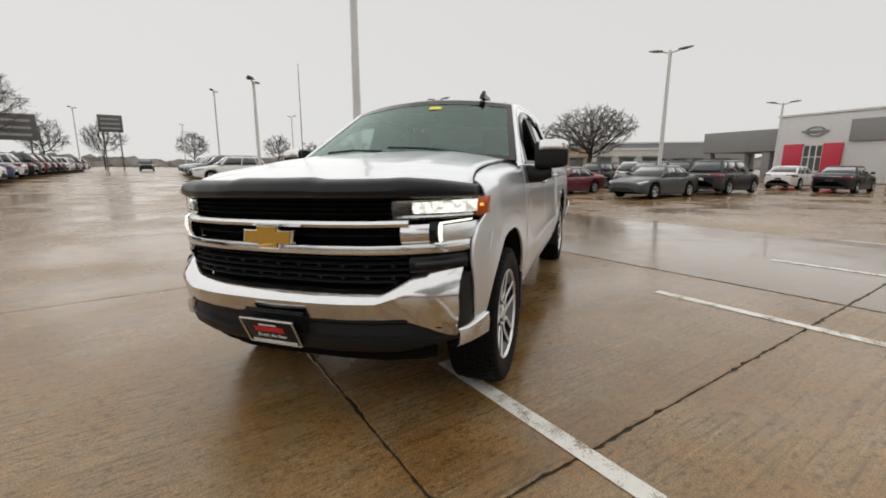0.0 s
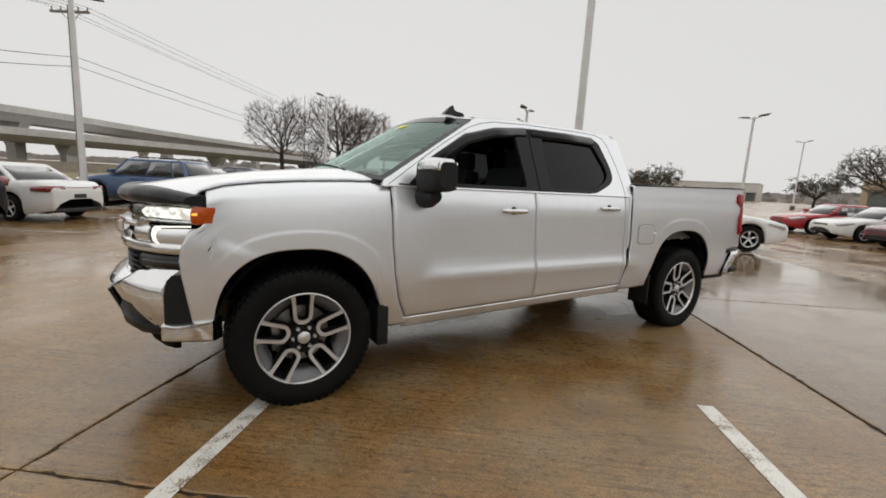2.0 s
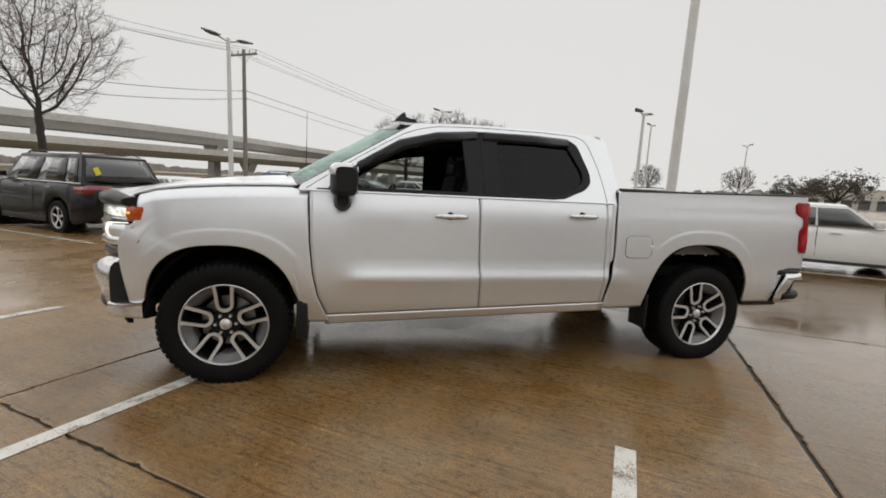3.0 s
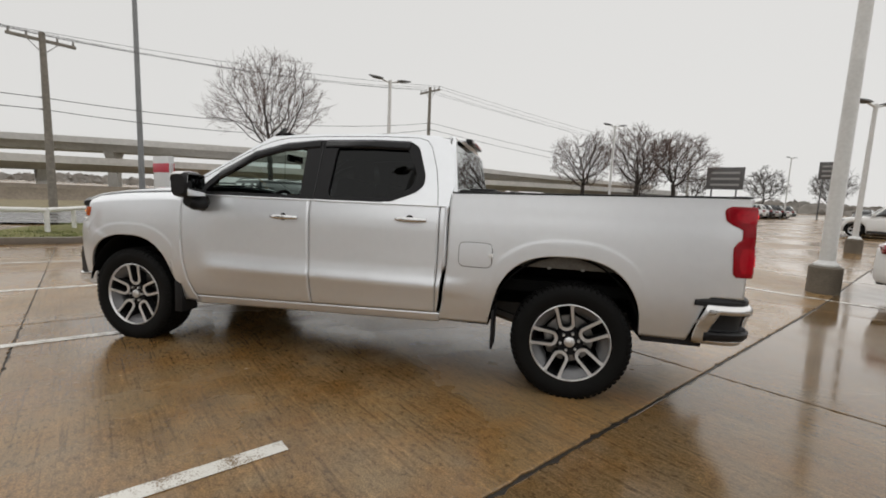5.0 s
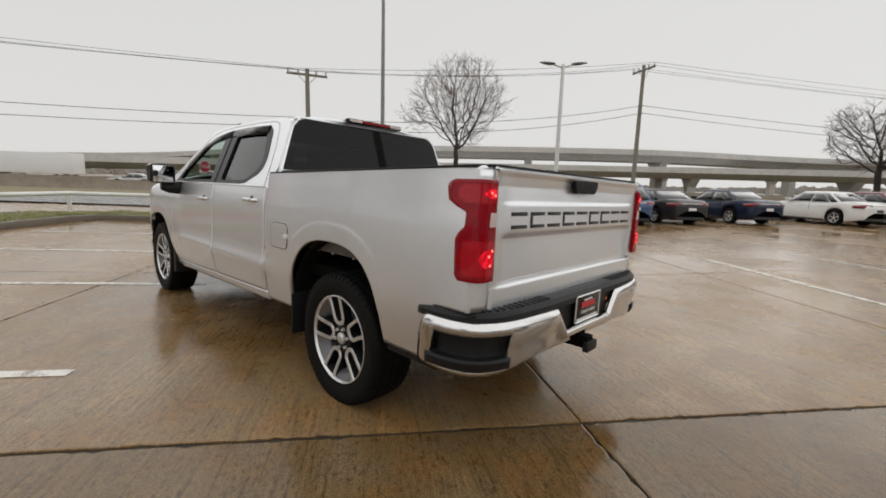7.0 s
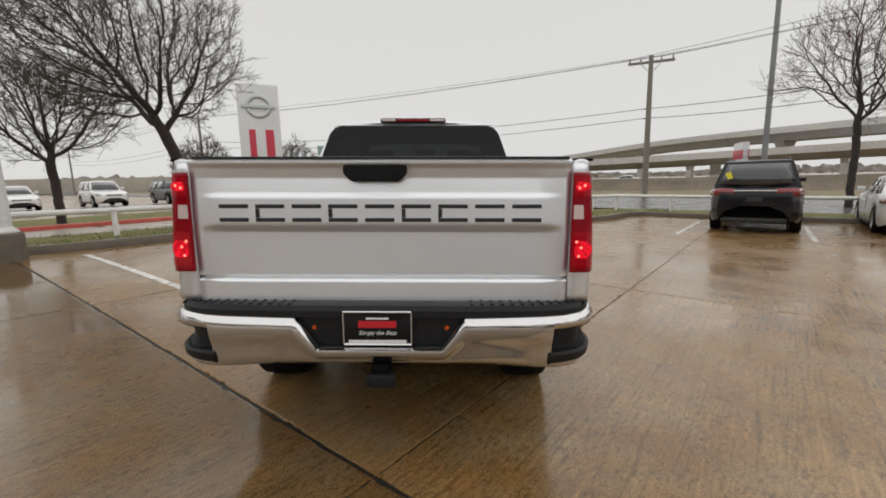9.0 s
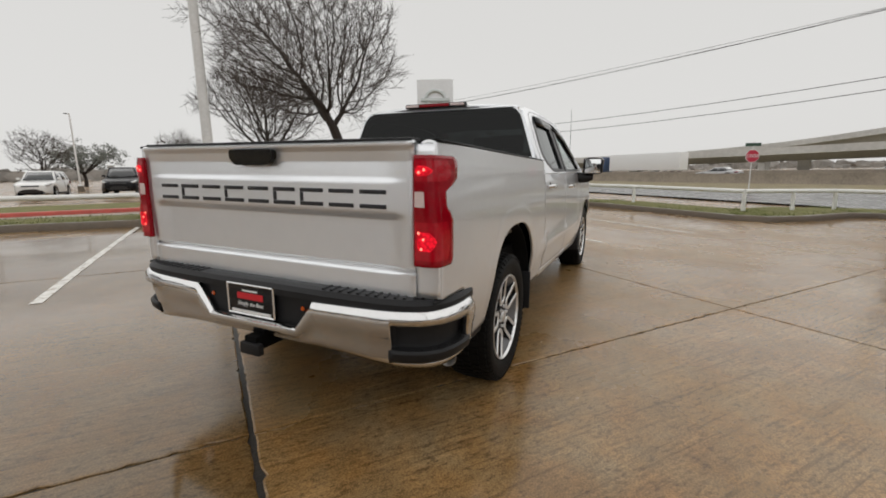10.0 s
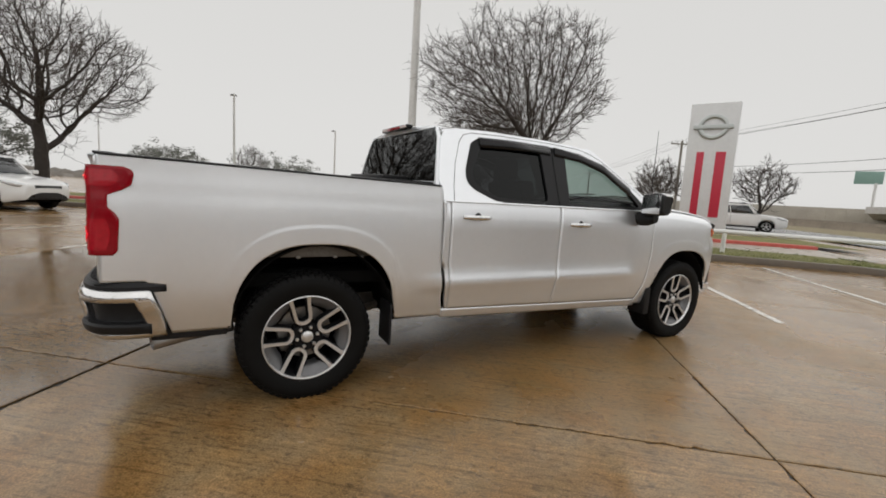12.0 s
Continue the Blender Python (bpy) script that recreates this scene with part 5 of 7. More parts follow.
for k, v in enumerate((-6.5, -3.78, -1.165, 1.54, 4.18, 6.9, 9.9, 12.6, 15.4)):
    draped(segment(1.42 + 0.05 * (k % 3), v, 7.0 + (1.4 if v > 3 else 0), v, 14), 0.004, "parking_line", LINEPAINT, None, 0.105, "worn white painted parking line", "structure", "parking line")
for u in (-1.25, -3.95, -6.7, -9.4, -12.1, -14.8, -17.5, -20.2, -22.9):
    draped(segment(u, -8.4, u, -12.6, 8), 0.004, "parking_line", LINEPAINT, None, 0.105, "worn white painted parking line", "structure", "parking line")
for u in (-7.45, -10.2, -13.0, -15.8):
    draped(segment(u, -3.0, u, 8.0, 14), 0.004, "parking_line", LINEPAINT, None, 0.105, "worn white painted parking line", "structure", "parking line")
for u in (-5.0, -7.8, -10.6, -13.4, -16.2):
    draped(segment(u, 13.0, u, 18.2, 8), 0.004, "parking_line", LINEPAINT, None, 0.105, "worn white painted parking line", "structure", "parking line")

# kerb, verge and fence
KERB = [along(*p) for p in ((9.5, 40), (9.5, 10), (9.0, 6), (8.5, 3.4), (7.85, 1.6), (7.7, -1), (7.7, -9.0), (7.45, -9.6), (6.9, -9.75), (2.4, -9.75), (1.7, -10.2), (1.35, -11.3), (1.2, -13.6), (0.8, -14.1), (0, -14.2), (-40, -14.2), (-90, -15))]


def fine(pts, step=1.0):
    out = []
    for a, b in zip(pts, pts[1:]):
        a, b = Vector(a), Vector(b)
        n = max(1, int((b - a).length / step))
        out += [a.lerp(b, k / n) for k in range(n)]
    return out + [Vector(pts[-1])]


def offset_line(pts, d):
    out = []
    for i, p in enumerate(pts):
        t = (pts[min(i + 1, len(pts) - 1)] - pts[max(i - 1, 0)]).normalized()
        out.append(p + Vector((-t.y, t.x)) * d)
    return out


kl = fine(KERB, 1.2)
rows = []
for d, z in ((-0.0, -0.02), (0.0, 0.12), (0.02, 0.15), (0.16, 0.155), (0.18, 0.10)):
    rows.append([Vector((p.x, p.y, ground_z(p.x, p.y) + z)) for p in offset_line(kl, d)])
tagged(part("kerb", grid(rows, flip=True), CURBSTONE), "wet grey concrete kerb along the grass verge", "kerb", kind="structure")
rows = []
for d, z in ((0.165, 0.145), (0.6, 0.16), (1.4, 0.17), (2.3, 0.13), (2.9, 0.02)):
    rows.append([Vector((p.x, p.y, ground_z(p.x, p.y) + z)) for p in offset_line(kl, d)])
verge = tagged(part("verge", grid(rows, flip=True), TURF), "strip of yellow-green winter grass behind the kerb", "grass", kind="structure")

# blades on the verge
rng = random.Random(4)
V, F = [], []
near = [p for p in kl if -9 < p.y < 16 and p.x > -6]
for _ in range(12000):
    i = rng.randrange(len(near) - 1)
    p = near[i].lerp(near[i + 1], rng.random())
    t = (near[i + 1] - near[i]).normalized()
    q = p + Vector((-t.y, t.x)) * (0.2 + 2.0 * rng.random() ** 1.3)
    z = ground_z(q.x, q.y) + 0.15
    a, h, w = rng.random() * 6.28, 0.02 + 0.04 * rng.random(), 0.009
    dx, dy = math.cos(a), math.sin(a)
    o = len(V)
    V += [Vector((q.x - dx * w, q.y - dy * w, z)), Vector((q.x + dx * w, q.y + dy * w, z)), Vector((q.x + dy * h * 0.5, q.y - dx * h * 0.5, z + h))]
    F.append([o, o + 1, o + 2])
tagged(part("grass", (V, F), BLADE, smooth=False), "short wet grass blades on the verge", "grass", kind="stuff")

fence = thing("rail_fence", "white painted pipe rail fence on short posts", "fence")
PIPE = mat("white_pipe_paint", (0.70, 0.70, 0.68), rough=0.35, vary=0.12, scale=5, bump=0.05, bump_scale=60)
POSTS = [along(*p) for p in ((10.2, 14.6), (10.2, 11), (9.6, 7.2), (9.15, 3.6), (8.55, 0.6), (8.45, -2.7), (8.45, -6.2), (8.55, -10.4), (6.5, -11.0), (2.9, -11.2), (2.4, -12.9), (1.9, -14.3), (0.0, -14.9), (-3.6, -15.0), (-7.2, -15.0), (-10.8, -15.0), (-14.4, -15.0))]
for x, y in POSTS:
    z = ground_z(x, y) + 0.12
    post = part("post", join(tube([(x, y, z - 0.1), (x, y, z + 0.60)], 0.057, 12), lathe_z([(0.075, z - 0.01), (0.075, z + 0.02), (0.06, z + 0.03)], 12, x, y)), PIPE, fence)
for a, b in zip(POSTS, POSTS[1:]):
    part("rail", tube([(a[0], a[1], ground_z(*a) + 0.735), (b[0], b[1], ground_z(*b) + 0.735)], 0.062, 12), PIPE, fence)

# the drive beyond the fence, with its red kerb, then more grass
drive = tagged(draped(segment(12.3, 60, 12.3, -12, 20), 0.03, "drive", DRIVEWAY, None, 3.0), "wet grey concrete drive beyond the fence", "road", kind="structure")
red_rows = []
for du, z in ((-0.17, -0.02), (-0.165, 0.12), (-0.14, 0.15), (0.15, 0.155), (0.17, 0.10)):
    red_rows.append([Vector((*p, ground_z(*p) + z)) for p in segment(13.95 + du, 60, 13.95 + du, -12, 40)])
tagged(part("red_kerb", grid(red_rows, flip=True), REDKERB), "kerb painted faded red beyond the fence", "kerb", kind="structure")
tagged(draped(segment(16.3, 60, 16.3, -14, 20), 0.12, "far_verge", TURF, None, 4.5), "strip of green winter grass beyond the drive", "grass", kind="structure")
# frontage road, median and the highway
tagged(draped(segment(-140, -20.8, 160, -20.8, 30), 0.05, "road", ASPHALT, None, 7.5), "wet asphalt frontage road", "road", kind="structure")
tagged(draped(segment(-140, -30.5, 160, -30.5, 30), 0.045, "median", STRAW, None, 11.5), "brown winter grass between the roads", "grass", kind="structure")
tagged(draped(segment(-140, -49, 160, -49, 30), 0.06, "highway", ASPHALT, None, 24), "wet asphalt highway lanes", "road", kind="structure")
tagged(draped(segment(-140, -130, 160, -130, 30), 0.02, "field", STRAW, None, 130), "brown winter field beyond the highway", "grass", kind="structure")
for v, h in ((-36.8, 0.85), (-61.5, 0.95)):
    pts = segment(-140, v, 160, v, 60)
    rows = [[Vector((x - 0.799 * d, y + 0.602 * d, z)) for x, y in pts] for d, z in ((0.3, 0.0), (0.12, 0.25), (0.07, h), (-0.07, h), (-0.12, 0.25), (-0.3, 0.0))]
    tagged(part("highway_barrier", grid(rows), mat("stained_barrier_concrete", (0.25, 0.21, 0.165), rough=0.7, vary=0.3, scale=0.8, bump=0.2, bump_scale=10)), "stained concrete highway barrier", "barrier")


# ---------------------------------------------------------------- poles, wires, signs
GALV = mat("white_lamp_pole_paint", (0.62, 0.62, 0.61), rough=0.4, vary=0.12, scale=2, bump=0.05, bump_scale=40)
LAMPHEAD = mat("dark_lamp_head", (0.10, 0.10, 0.10), rough=0.5, vary=0.15, scale=9)
WOOD = mat("weathered_pole_wood", (0.22, 0.20, 0.17), rough=0.85, vary=0.35, scale=6, bump=0.4, bump_scale=30)
WIRE = mat("grey_cable", (0.10, 0.10, 0.10), rough=0.6, vary=0.1, scale=3)
BASECONC = mat("lamp_base_concrete", (0.13, 0.11, 0.085), rough=0.7, vary=0.3, scale=4, bump=0.3, bump_scale=40)


def lamp_post(x, y, h, turn=0.0, heads=2, r=0.10, base=0.5):
    z = ground_z(x, y)
    t = thing("street_lamp", "white steel car park lamp post with %s flat lamp head%s" % (("two", "s") if heads == 2 else ("one", "")), "lamp post", pose(x, y, z, 0, 0, turn), "car park lamps")
    part("base", lathe_z([(0.25, -0.05), (0.25, base - 0.03), (0.22, base)], 24), BASECONC, t, "concrete base")
    part("flange", lathe_z([(0.19, base), (0.19, base + 0.03), (0.12, base + 0.10)], 16), GALV, t)
    part("pole", tube([(0, 0, base), (0, 0, base + (h - base) * 0.5), (0, 0, h)], [r, r * 0.85, r * 0.7], 14), GALV, t)
    for s in ((1, -1) if heads == 2 else (1,)):
        part("arm", tube([(0, 0, h - 0.12), (s * 0.25, 0, h - 0.05), (s * 0.45, 0, h)], 0.035, 8), GALV, t)
        rows = []
        for k in range(9):
            a = k / 8
            w, hh = 0.17 * math.sin(math.pi * min(1, 0.25 + a * 0.9)) ** 0.5, 0.05 * math.sin(math.pi * (0.12 + 0.8 * a)) + 0.02
            rows.append([Vector((s * (0.35 + 0.65 * a), w * c, h + 0.02 + 0.05 * a + hh * d)) for c, d in ((-1, -0.5), (-0.8, 0.4), (0, 0.9), (0.8, 0.4), (1, -0.5), (0, -0.6))])
        part("lamp_head", capped(rows, flip=s < 0), LAMPHEAD, t, "dark flat lamp head")
    return t


LAMPS = [(2.42, 7.38, 9.4, 20, 2, 0.115), (5.45, -15.0, 6.75, 40, 2, 0.10), (-6.78, -5.22, 10.5, 60, 2, 0.12), (-20.8, 4.35, 7.05, 75, 2, 0.11), (-12.5, -14.1, 5.15, 30, 2, 0.09),
         (-26.0, -9.9, 6.1, 75, 2, 0.09), (-6.2, -28.7, 6.7, 30, 2, 0.10), (-1.35, 21.2, 5.7, 90, 1, 0.07), (5.5, 28.0, 5.4, 90, 1, 0.07), (-34.0, 13.5, 5.9, 75, 2, 0.09),
         (-27, -32, 7.5, 30, 2, 0.09), (-33, -62, 8, 30, 2, 0.09), (-55, -70, 8, 30, 2, 0.09), (-60, -20, 8, 75, 2, 0.09), (-45, -38, 7.5, 75, 2, 0.09), (-12, 50, 7, 90, 1, 0.08), (18, 46, 7, 90, 1, 0.08)]
for x, y, h, turn, n, r in LAMPS:
    lamp_post(x, y, h, turn, n, r)

# a tall thin steel mast by the frontage road
mast = thing("steel_mast", "tall thin grey steel mast beside the road", "pole", pose(34, -28.2, 0))
part("mast_tube", tube([(0, 0, 0), (0, 0, 14), (0, 0, 30)], [0.24, 0.20, 0.13], 14), mat("grey_galvanised_steel", (0.22, 0.225, 0.23), rough=0.5, metal=0.4, vary=0.1, scale=2), mast)
part("foot_plate", lathe_z([(0.4, 0), (0.4, 0.06), (0.28, 0.15)], 16), BASECONC, mast)

UTIL = [(-28.0, -86.0, 10.5, 0), (8.5, -33.0, 10.7, 0), (22.0, -12.45, 8.3, -80), (47.0, 29.0, 9.5, 0), (80, 74, 9.5, 0)]
TOPS = []
for x, y, h, turn in UTIL:
    p = thing("utility_pole", "weathered wooden utility pole with a crossarm and insulators", "utility pole", pose(x, y, 0, 0, 0, 147 + turn), "utility poles")
    part("pole", tube([(0, 0, -0.2), (0, 0, h * 0.5), (0, 0, h)], [0.18, 0.155, 0.125], 12), WOOD, p)
    part("crossarm", box(-1.25, 1.25, -0.06, 0.06, h - 0.42, h - 0.28, 0.01), WOOD, p)
    part("brace", join(tube([(-0.6, 0.07, h - 0.38), (0, 0.1, h - 1.0)], 0.02, 5), tube([(0.6, 0.07, h - 0.38), (0, 0.1, h - 1.0)], 0.02, 5)), STEEL, p)
    pins = []
    for sx in (-1.15, -0.55, 0.55, 1.15):
        part("insulator", lathe_z([(0.03, h - 0.28), (0.055, h - 0.2), (0.03, h - 0.16), (0.05, h - 0.1), (0.02, h - 0.06)], 8, sx, 0), STEEL, p)
        pins.append(pose(x, y, 0, 0, 0, 147 + turn) @ Vector((sx, 0, h - 0.06)))
    for zz in (h - 3.0, h - 3.55):
        part("bracket", box(-0.05, 0.28, -0.03, 0.03, zz - 0.04, zz + 0.04, 0.01), STEEL, p)
        pins.append(pose(x, y, 0, 0, 0, 147 + turn) @ Vector((0.26, 0, zz)))
    TOPS.append(pins)
wires = []
for A, B in zip(TOPS, TOPS[1:]):
    for k, (a, b) in enumerate(zip(A, B)):
        sag = 0.35 + 0.12 * (k % 3) + (0.25 if k > 3 else 0)
        wires.append((tube([a.lerp(b, t / 12) - Vector((0, 0, 4 * sag * (t / 12) * (1 - t / 12))) for t in range(13)], 0.019 if k > 3 else 0.012, 5)))
lines = thing("overhead_wires", "dark grey overhead wires strung between the utility poles", "power lines")
for w in wires:
    part("wire", w, WIRE, lines)

# pylon sign with a ring badge and two red stripes
pyl = thing("pylon_sign", "white pylon sign with a silver ring badge and red stripes", "sign", pose(24.3, 12.1, 0, 0, 0, -64))
SIGNWHITE = mat("white_sign_panel", (0.66, 0.67, 0.68), rough=0.35, vary=0.06, scale=0.8)
SIGNRED = mat("red_sign_panel", (0.50, 0.03, 0.06), rough=0.35, vary=0.08, scale=1)
SIGNSILVER = mat("silver_badge", (0.42, 0.44, 0.43), rough=0.3, metal=0.7, vary=0.1, scale=4)
body = part("sign_body", box(-1.27, 1.27, -0.35, 0.35, 0.0, 7.75, 0.03), SIGNWHITE, pyl)
part("sign_plinth", box(-1.4, 1.4, -0.5, 0.5, -0.1, 0.25, 0.04), BASECONC, pyl)
for x0, x1 in ((-0.70, -0.30), (0.30, 0.82)):
    part("red_stripe", box(x0, x1, -0.37, 0.37, 1.0, 4.9, 0.01), SIGNRED, pyl)
ringV = [[Vector((R * math.cos(a), y, 6.35 + R * 0.92 * math.sin(a))) for a in [2 * math.pi * k / 36 for k in range(36)]] for R, y in ((0.80, -0.35), (0.80, -0.41), (0.72, -0.44), (0.62, -0.44), (0.56, -0.41), (0.56, -0.35))]
part("ring_badge", grid(ringV, close=True), SIGNSILVER, pyl, "silver ring badge")
part("badge_bar", box(-1.02, 1.02, -0.46, -0.35, 6.22, 6.48, 0.03), SIGNSILVER, pyl, "plain silver bar across the ring")

# small boards and the stop sign
stop = thing("stop_sign", "red octagonal stop sign with a street blade above", "stop sign", pose(25.3, -7.2, 0, 0, 0, -75))
part("sign_post", tube([(0, 0, 0), (0, 0, 2.75)], 0.03, 8), GALV, stop)
V, F = fill2d([(0.38 * math.cos(radians(22.5 + 45 * k)), 1.95 + 0.38 * math.sin(radians(22.5 + 45 * k))) for k in range(8)])
part("octagon_border", ([Vector((x, -0.04, z)) for x, z in V], F), WHITEPAINT, stop, smooth=False, solid=0.01, offset=0.0)
part("octagon", ([Vector((x * 0.93, -0.048, 1.95 + (z - 1.95) * 0.93)) for x, z in V], F), SIGNRED, stop, smooth=False, solid=0.008, offset=0.0)
letters("STOP", 0.27, WHITEPAINT, stop, pose(0, -0.058, 1.95, 90, 0, 0))
part("street_blade", box(-0.40, 0.40, -0.03, -0.01, 2.5, 2.68, 0.005), mat("dark_green_blade", (0.03, 0.07, 0.045), rough=0.4, vary=0.1), stop)


def board(x, y, w, h, top, turn, label):
    t = thing("sign_board", label, "sign", pose(x, y, 0, 0, 0, turn))
    m = mat("dark_grey_board", (0.10, 0.095, 0.095), rough=0.5, vary=0.2, scale=1.5)
    part("panel", box(-w / 2, w / 2, -0.15, 0.15, top - h, top, 0.03), m, t)
    for s in (-1, 1):
        part("leg", tube([(s * w * 0.33, 0, 0), (s * w * 0.33, 0, top - h)], 0.09, 8), LAMPHEAD, t)
    for k in range(3):
        part("text_bar", box(-w * 0.38, w * 0.38, -0.17, -0.14, top - h * (0.25 + 0.27 * k) - 0.12, top - h * (0.25 + 0.27 * k) + 0.12, 0.01), mat("pale_print", (0.30, 0.29, 0.28), rough=0.5, vary=0.1), t)
    return t


board(-22.6, -54, 3.8, 2.6, 6.3, 154, "dark grey board on two legs with pale unreadable lines")
board(-40, -66, 2.9, 2.4, 8.4, 148, "dark grey board on two legs with pale unreadable lines")
mon = thing("monument_sign", "white monument sign with a red bar behind the fence", "sign", pose(19.5, -16.5, 0, 0, 0, -20))
part("panel", box(-0.9, 0.9, -0.15, 0.15, 0.2, 3.0, 0.03), SIGNWHITE, mon)
part("plinth", box(-1.0, 1.0, -0.2, 0.2, -0.05, 0.25, 0.03), BASECONC, mon)
part("red_bar", box(-0.9, 0.9, -0.165, 0.165, 2.1, 2.6, 0.01), SIGNRED, mon)
gs = thing("highway_sign", "highway sign on a tall post, its green paled for haze", "sign", pose(118, 34, 0, 0, 0, -70))
# The panel's green is greyed and lightened to imitate haze.
part("panel", box(-2.2, 2.2, -0.1, 0.1, 9.0, 11.6, 0.05), mat("haze_paled_green_sign", (0.20, 0.32, 0.28), rough=0.5, vary=0.1), gs)
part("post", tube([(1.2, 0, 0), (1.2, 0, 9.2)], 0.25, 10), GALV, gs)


# ---------------------------------------------------------------- flyovers
DECK = mat("wet_flyover_concrete", (0.50, 0.485, 0.465), rough=0.7, vary=0.18, scale=0.15, bump=0.1, bump_scale=2)


def flyover(name, line, width, deep, label, pier_step, walls=()):
    t = thing(name, label, "overpass")
    pts = []
    P = [Vector(p) for p in line]
    for i in range(len(P) - 1):
        a, b, c, d = P[max(i - 1, 0)], P[i], P[i + 1], P[min(i + 2, len(P) - 1)]
        for k in range(8):
            s = k / 8
            pts.append(0.5 * ((2 * b) + (c - a) * s + (2 * a - 5 * b + 4 * c - d) * s * s + (-a + 3 * b - 3 * c + d) * s ** 3))
    pts.append(P[-1])
    sec = [(-0.5, 0.95, 1), (-0.5, -0.35, 1), (-0.42, -0.5, 1), (-0.30, -deep, 1), (0.30, -deep, 1), (0.42, -0.5, 1), (0.5, -0.35, 1), (0.5, 0.95, 1), (0.475, 0.95, 1), (0.475, 0.0, 1), (-0.475, 0.0, 1), (-0.475, 0.95, 1)]
    rows = []
    for i, p in enumerate(pts):
        d = (pts[min(i + 1, len(pts) - 1)] - pts[max(i - 1, 0)])
        d.z = 0
        d.normalize()
        s = Vector((-d.y, d.x, 0))
        rows.append([p + s * (a * width) + Vector((0, 0, z)) for a, z, _ in sec])
    part("deck", capped(rows), DECK, t)
    run = 0
    for i in range(1, len(pts)):
        run += (pts[i] - pts[i - 1]).length
        if run > pier_step:
            run = 0
            p = pts[i]
            d = (pts[i] - pts[i - 1]).normalized()
            s = Vector((-d.y, d.x, 0))
            part("pier", capped([[Vector((p.x, p.y, z)) + s * (a * w) + d * (b * 0.9) for a, b in ((-1, -1), (1, -1), (1, 1), (-1, 1))] for z, w in ((0, 1.3), (p.z - deep - 2.0, 1.3), (p.z - deep - 1.0, 2.4), (p.z - deep + 0.05, width * 0.3))]), DECK, t, smooth=False)
    return t


flyover("upper_flyover", [(210, 60, 4.0), (150, -25, 6.0), (109, -65, 9.6), (43, -106, 9.8), (8, -146, 9.4), (-40, -184, 8.5)], 11, 1.8, "pale concrete curved flyover on wide piers", 32)
flyover("lower_flyover", [(118, 30, 3.2), (108, 0, 3.6), (96, -40, 4.3), (66, -84, 5.4), (10, -124, 5.6), (-40, -150, 5.3)], 12, 1.5, "pale concrete lower highway bridge on piers", 27)
flyover("far_flyover", [(190, -60, 6.0), (120, -130, 7.6), (40, -190, 8.2), (-40, -250, 8)], 10, 1.6, "distant pale concrete flyover", 38)
wall = tagged(part("retaining_wall", box(-45, 45, -0.4, 0.4, 0, 3.7, 0.05), mat("tan_retaining_wall", (0.36, 0.33, 0.28), rough=0.75, vary=0.15, scale=0.3)), "long tan concrete retaining wall beside the highway", "wall")
wall.matrix_world = pose(103, 66, 0, 0, 0, 110)
for k in range(-14, 15):
    part("wall_panel", box(k * 3.1 - 1.5, k * 3.1 + 1.5, 0.4, 0.46, 0.2, 3.4, 0.02), mat("wall_panel_concrete", (0.38, 0.35, 0.30), rough=0.75, vary=0.15, scale=0.5) if k == -14 else bpy.data.materials["wall_panel_concrete"], wall)


# ---------------------------------------------------------------- trees
BARK = mat("wet_dark_bark", (0.036, 0.028, 0.023), rough=0.8, vary=0.35, scale=6, bump=0.5, bump_scale=30)
TWIG = mat("thin_dark_twigs", (0.07, 0.057, 0.048), rough=0.8, vary=0.3, scale=3)
TWIGRED = mat("reddish_twigs", (0.10, 0.062, 0.05), rough=0.8, vary=0.3, scale=3)


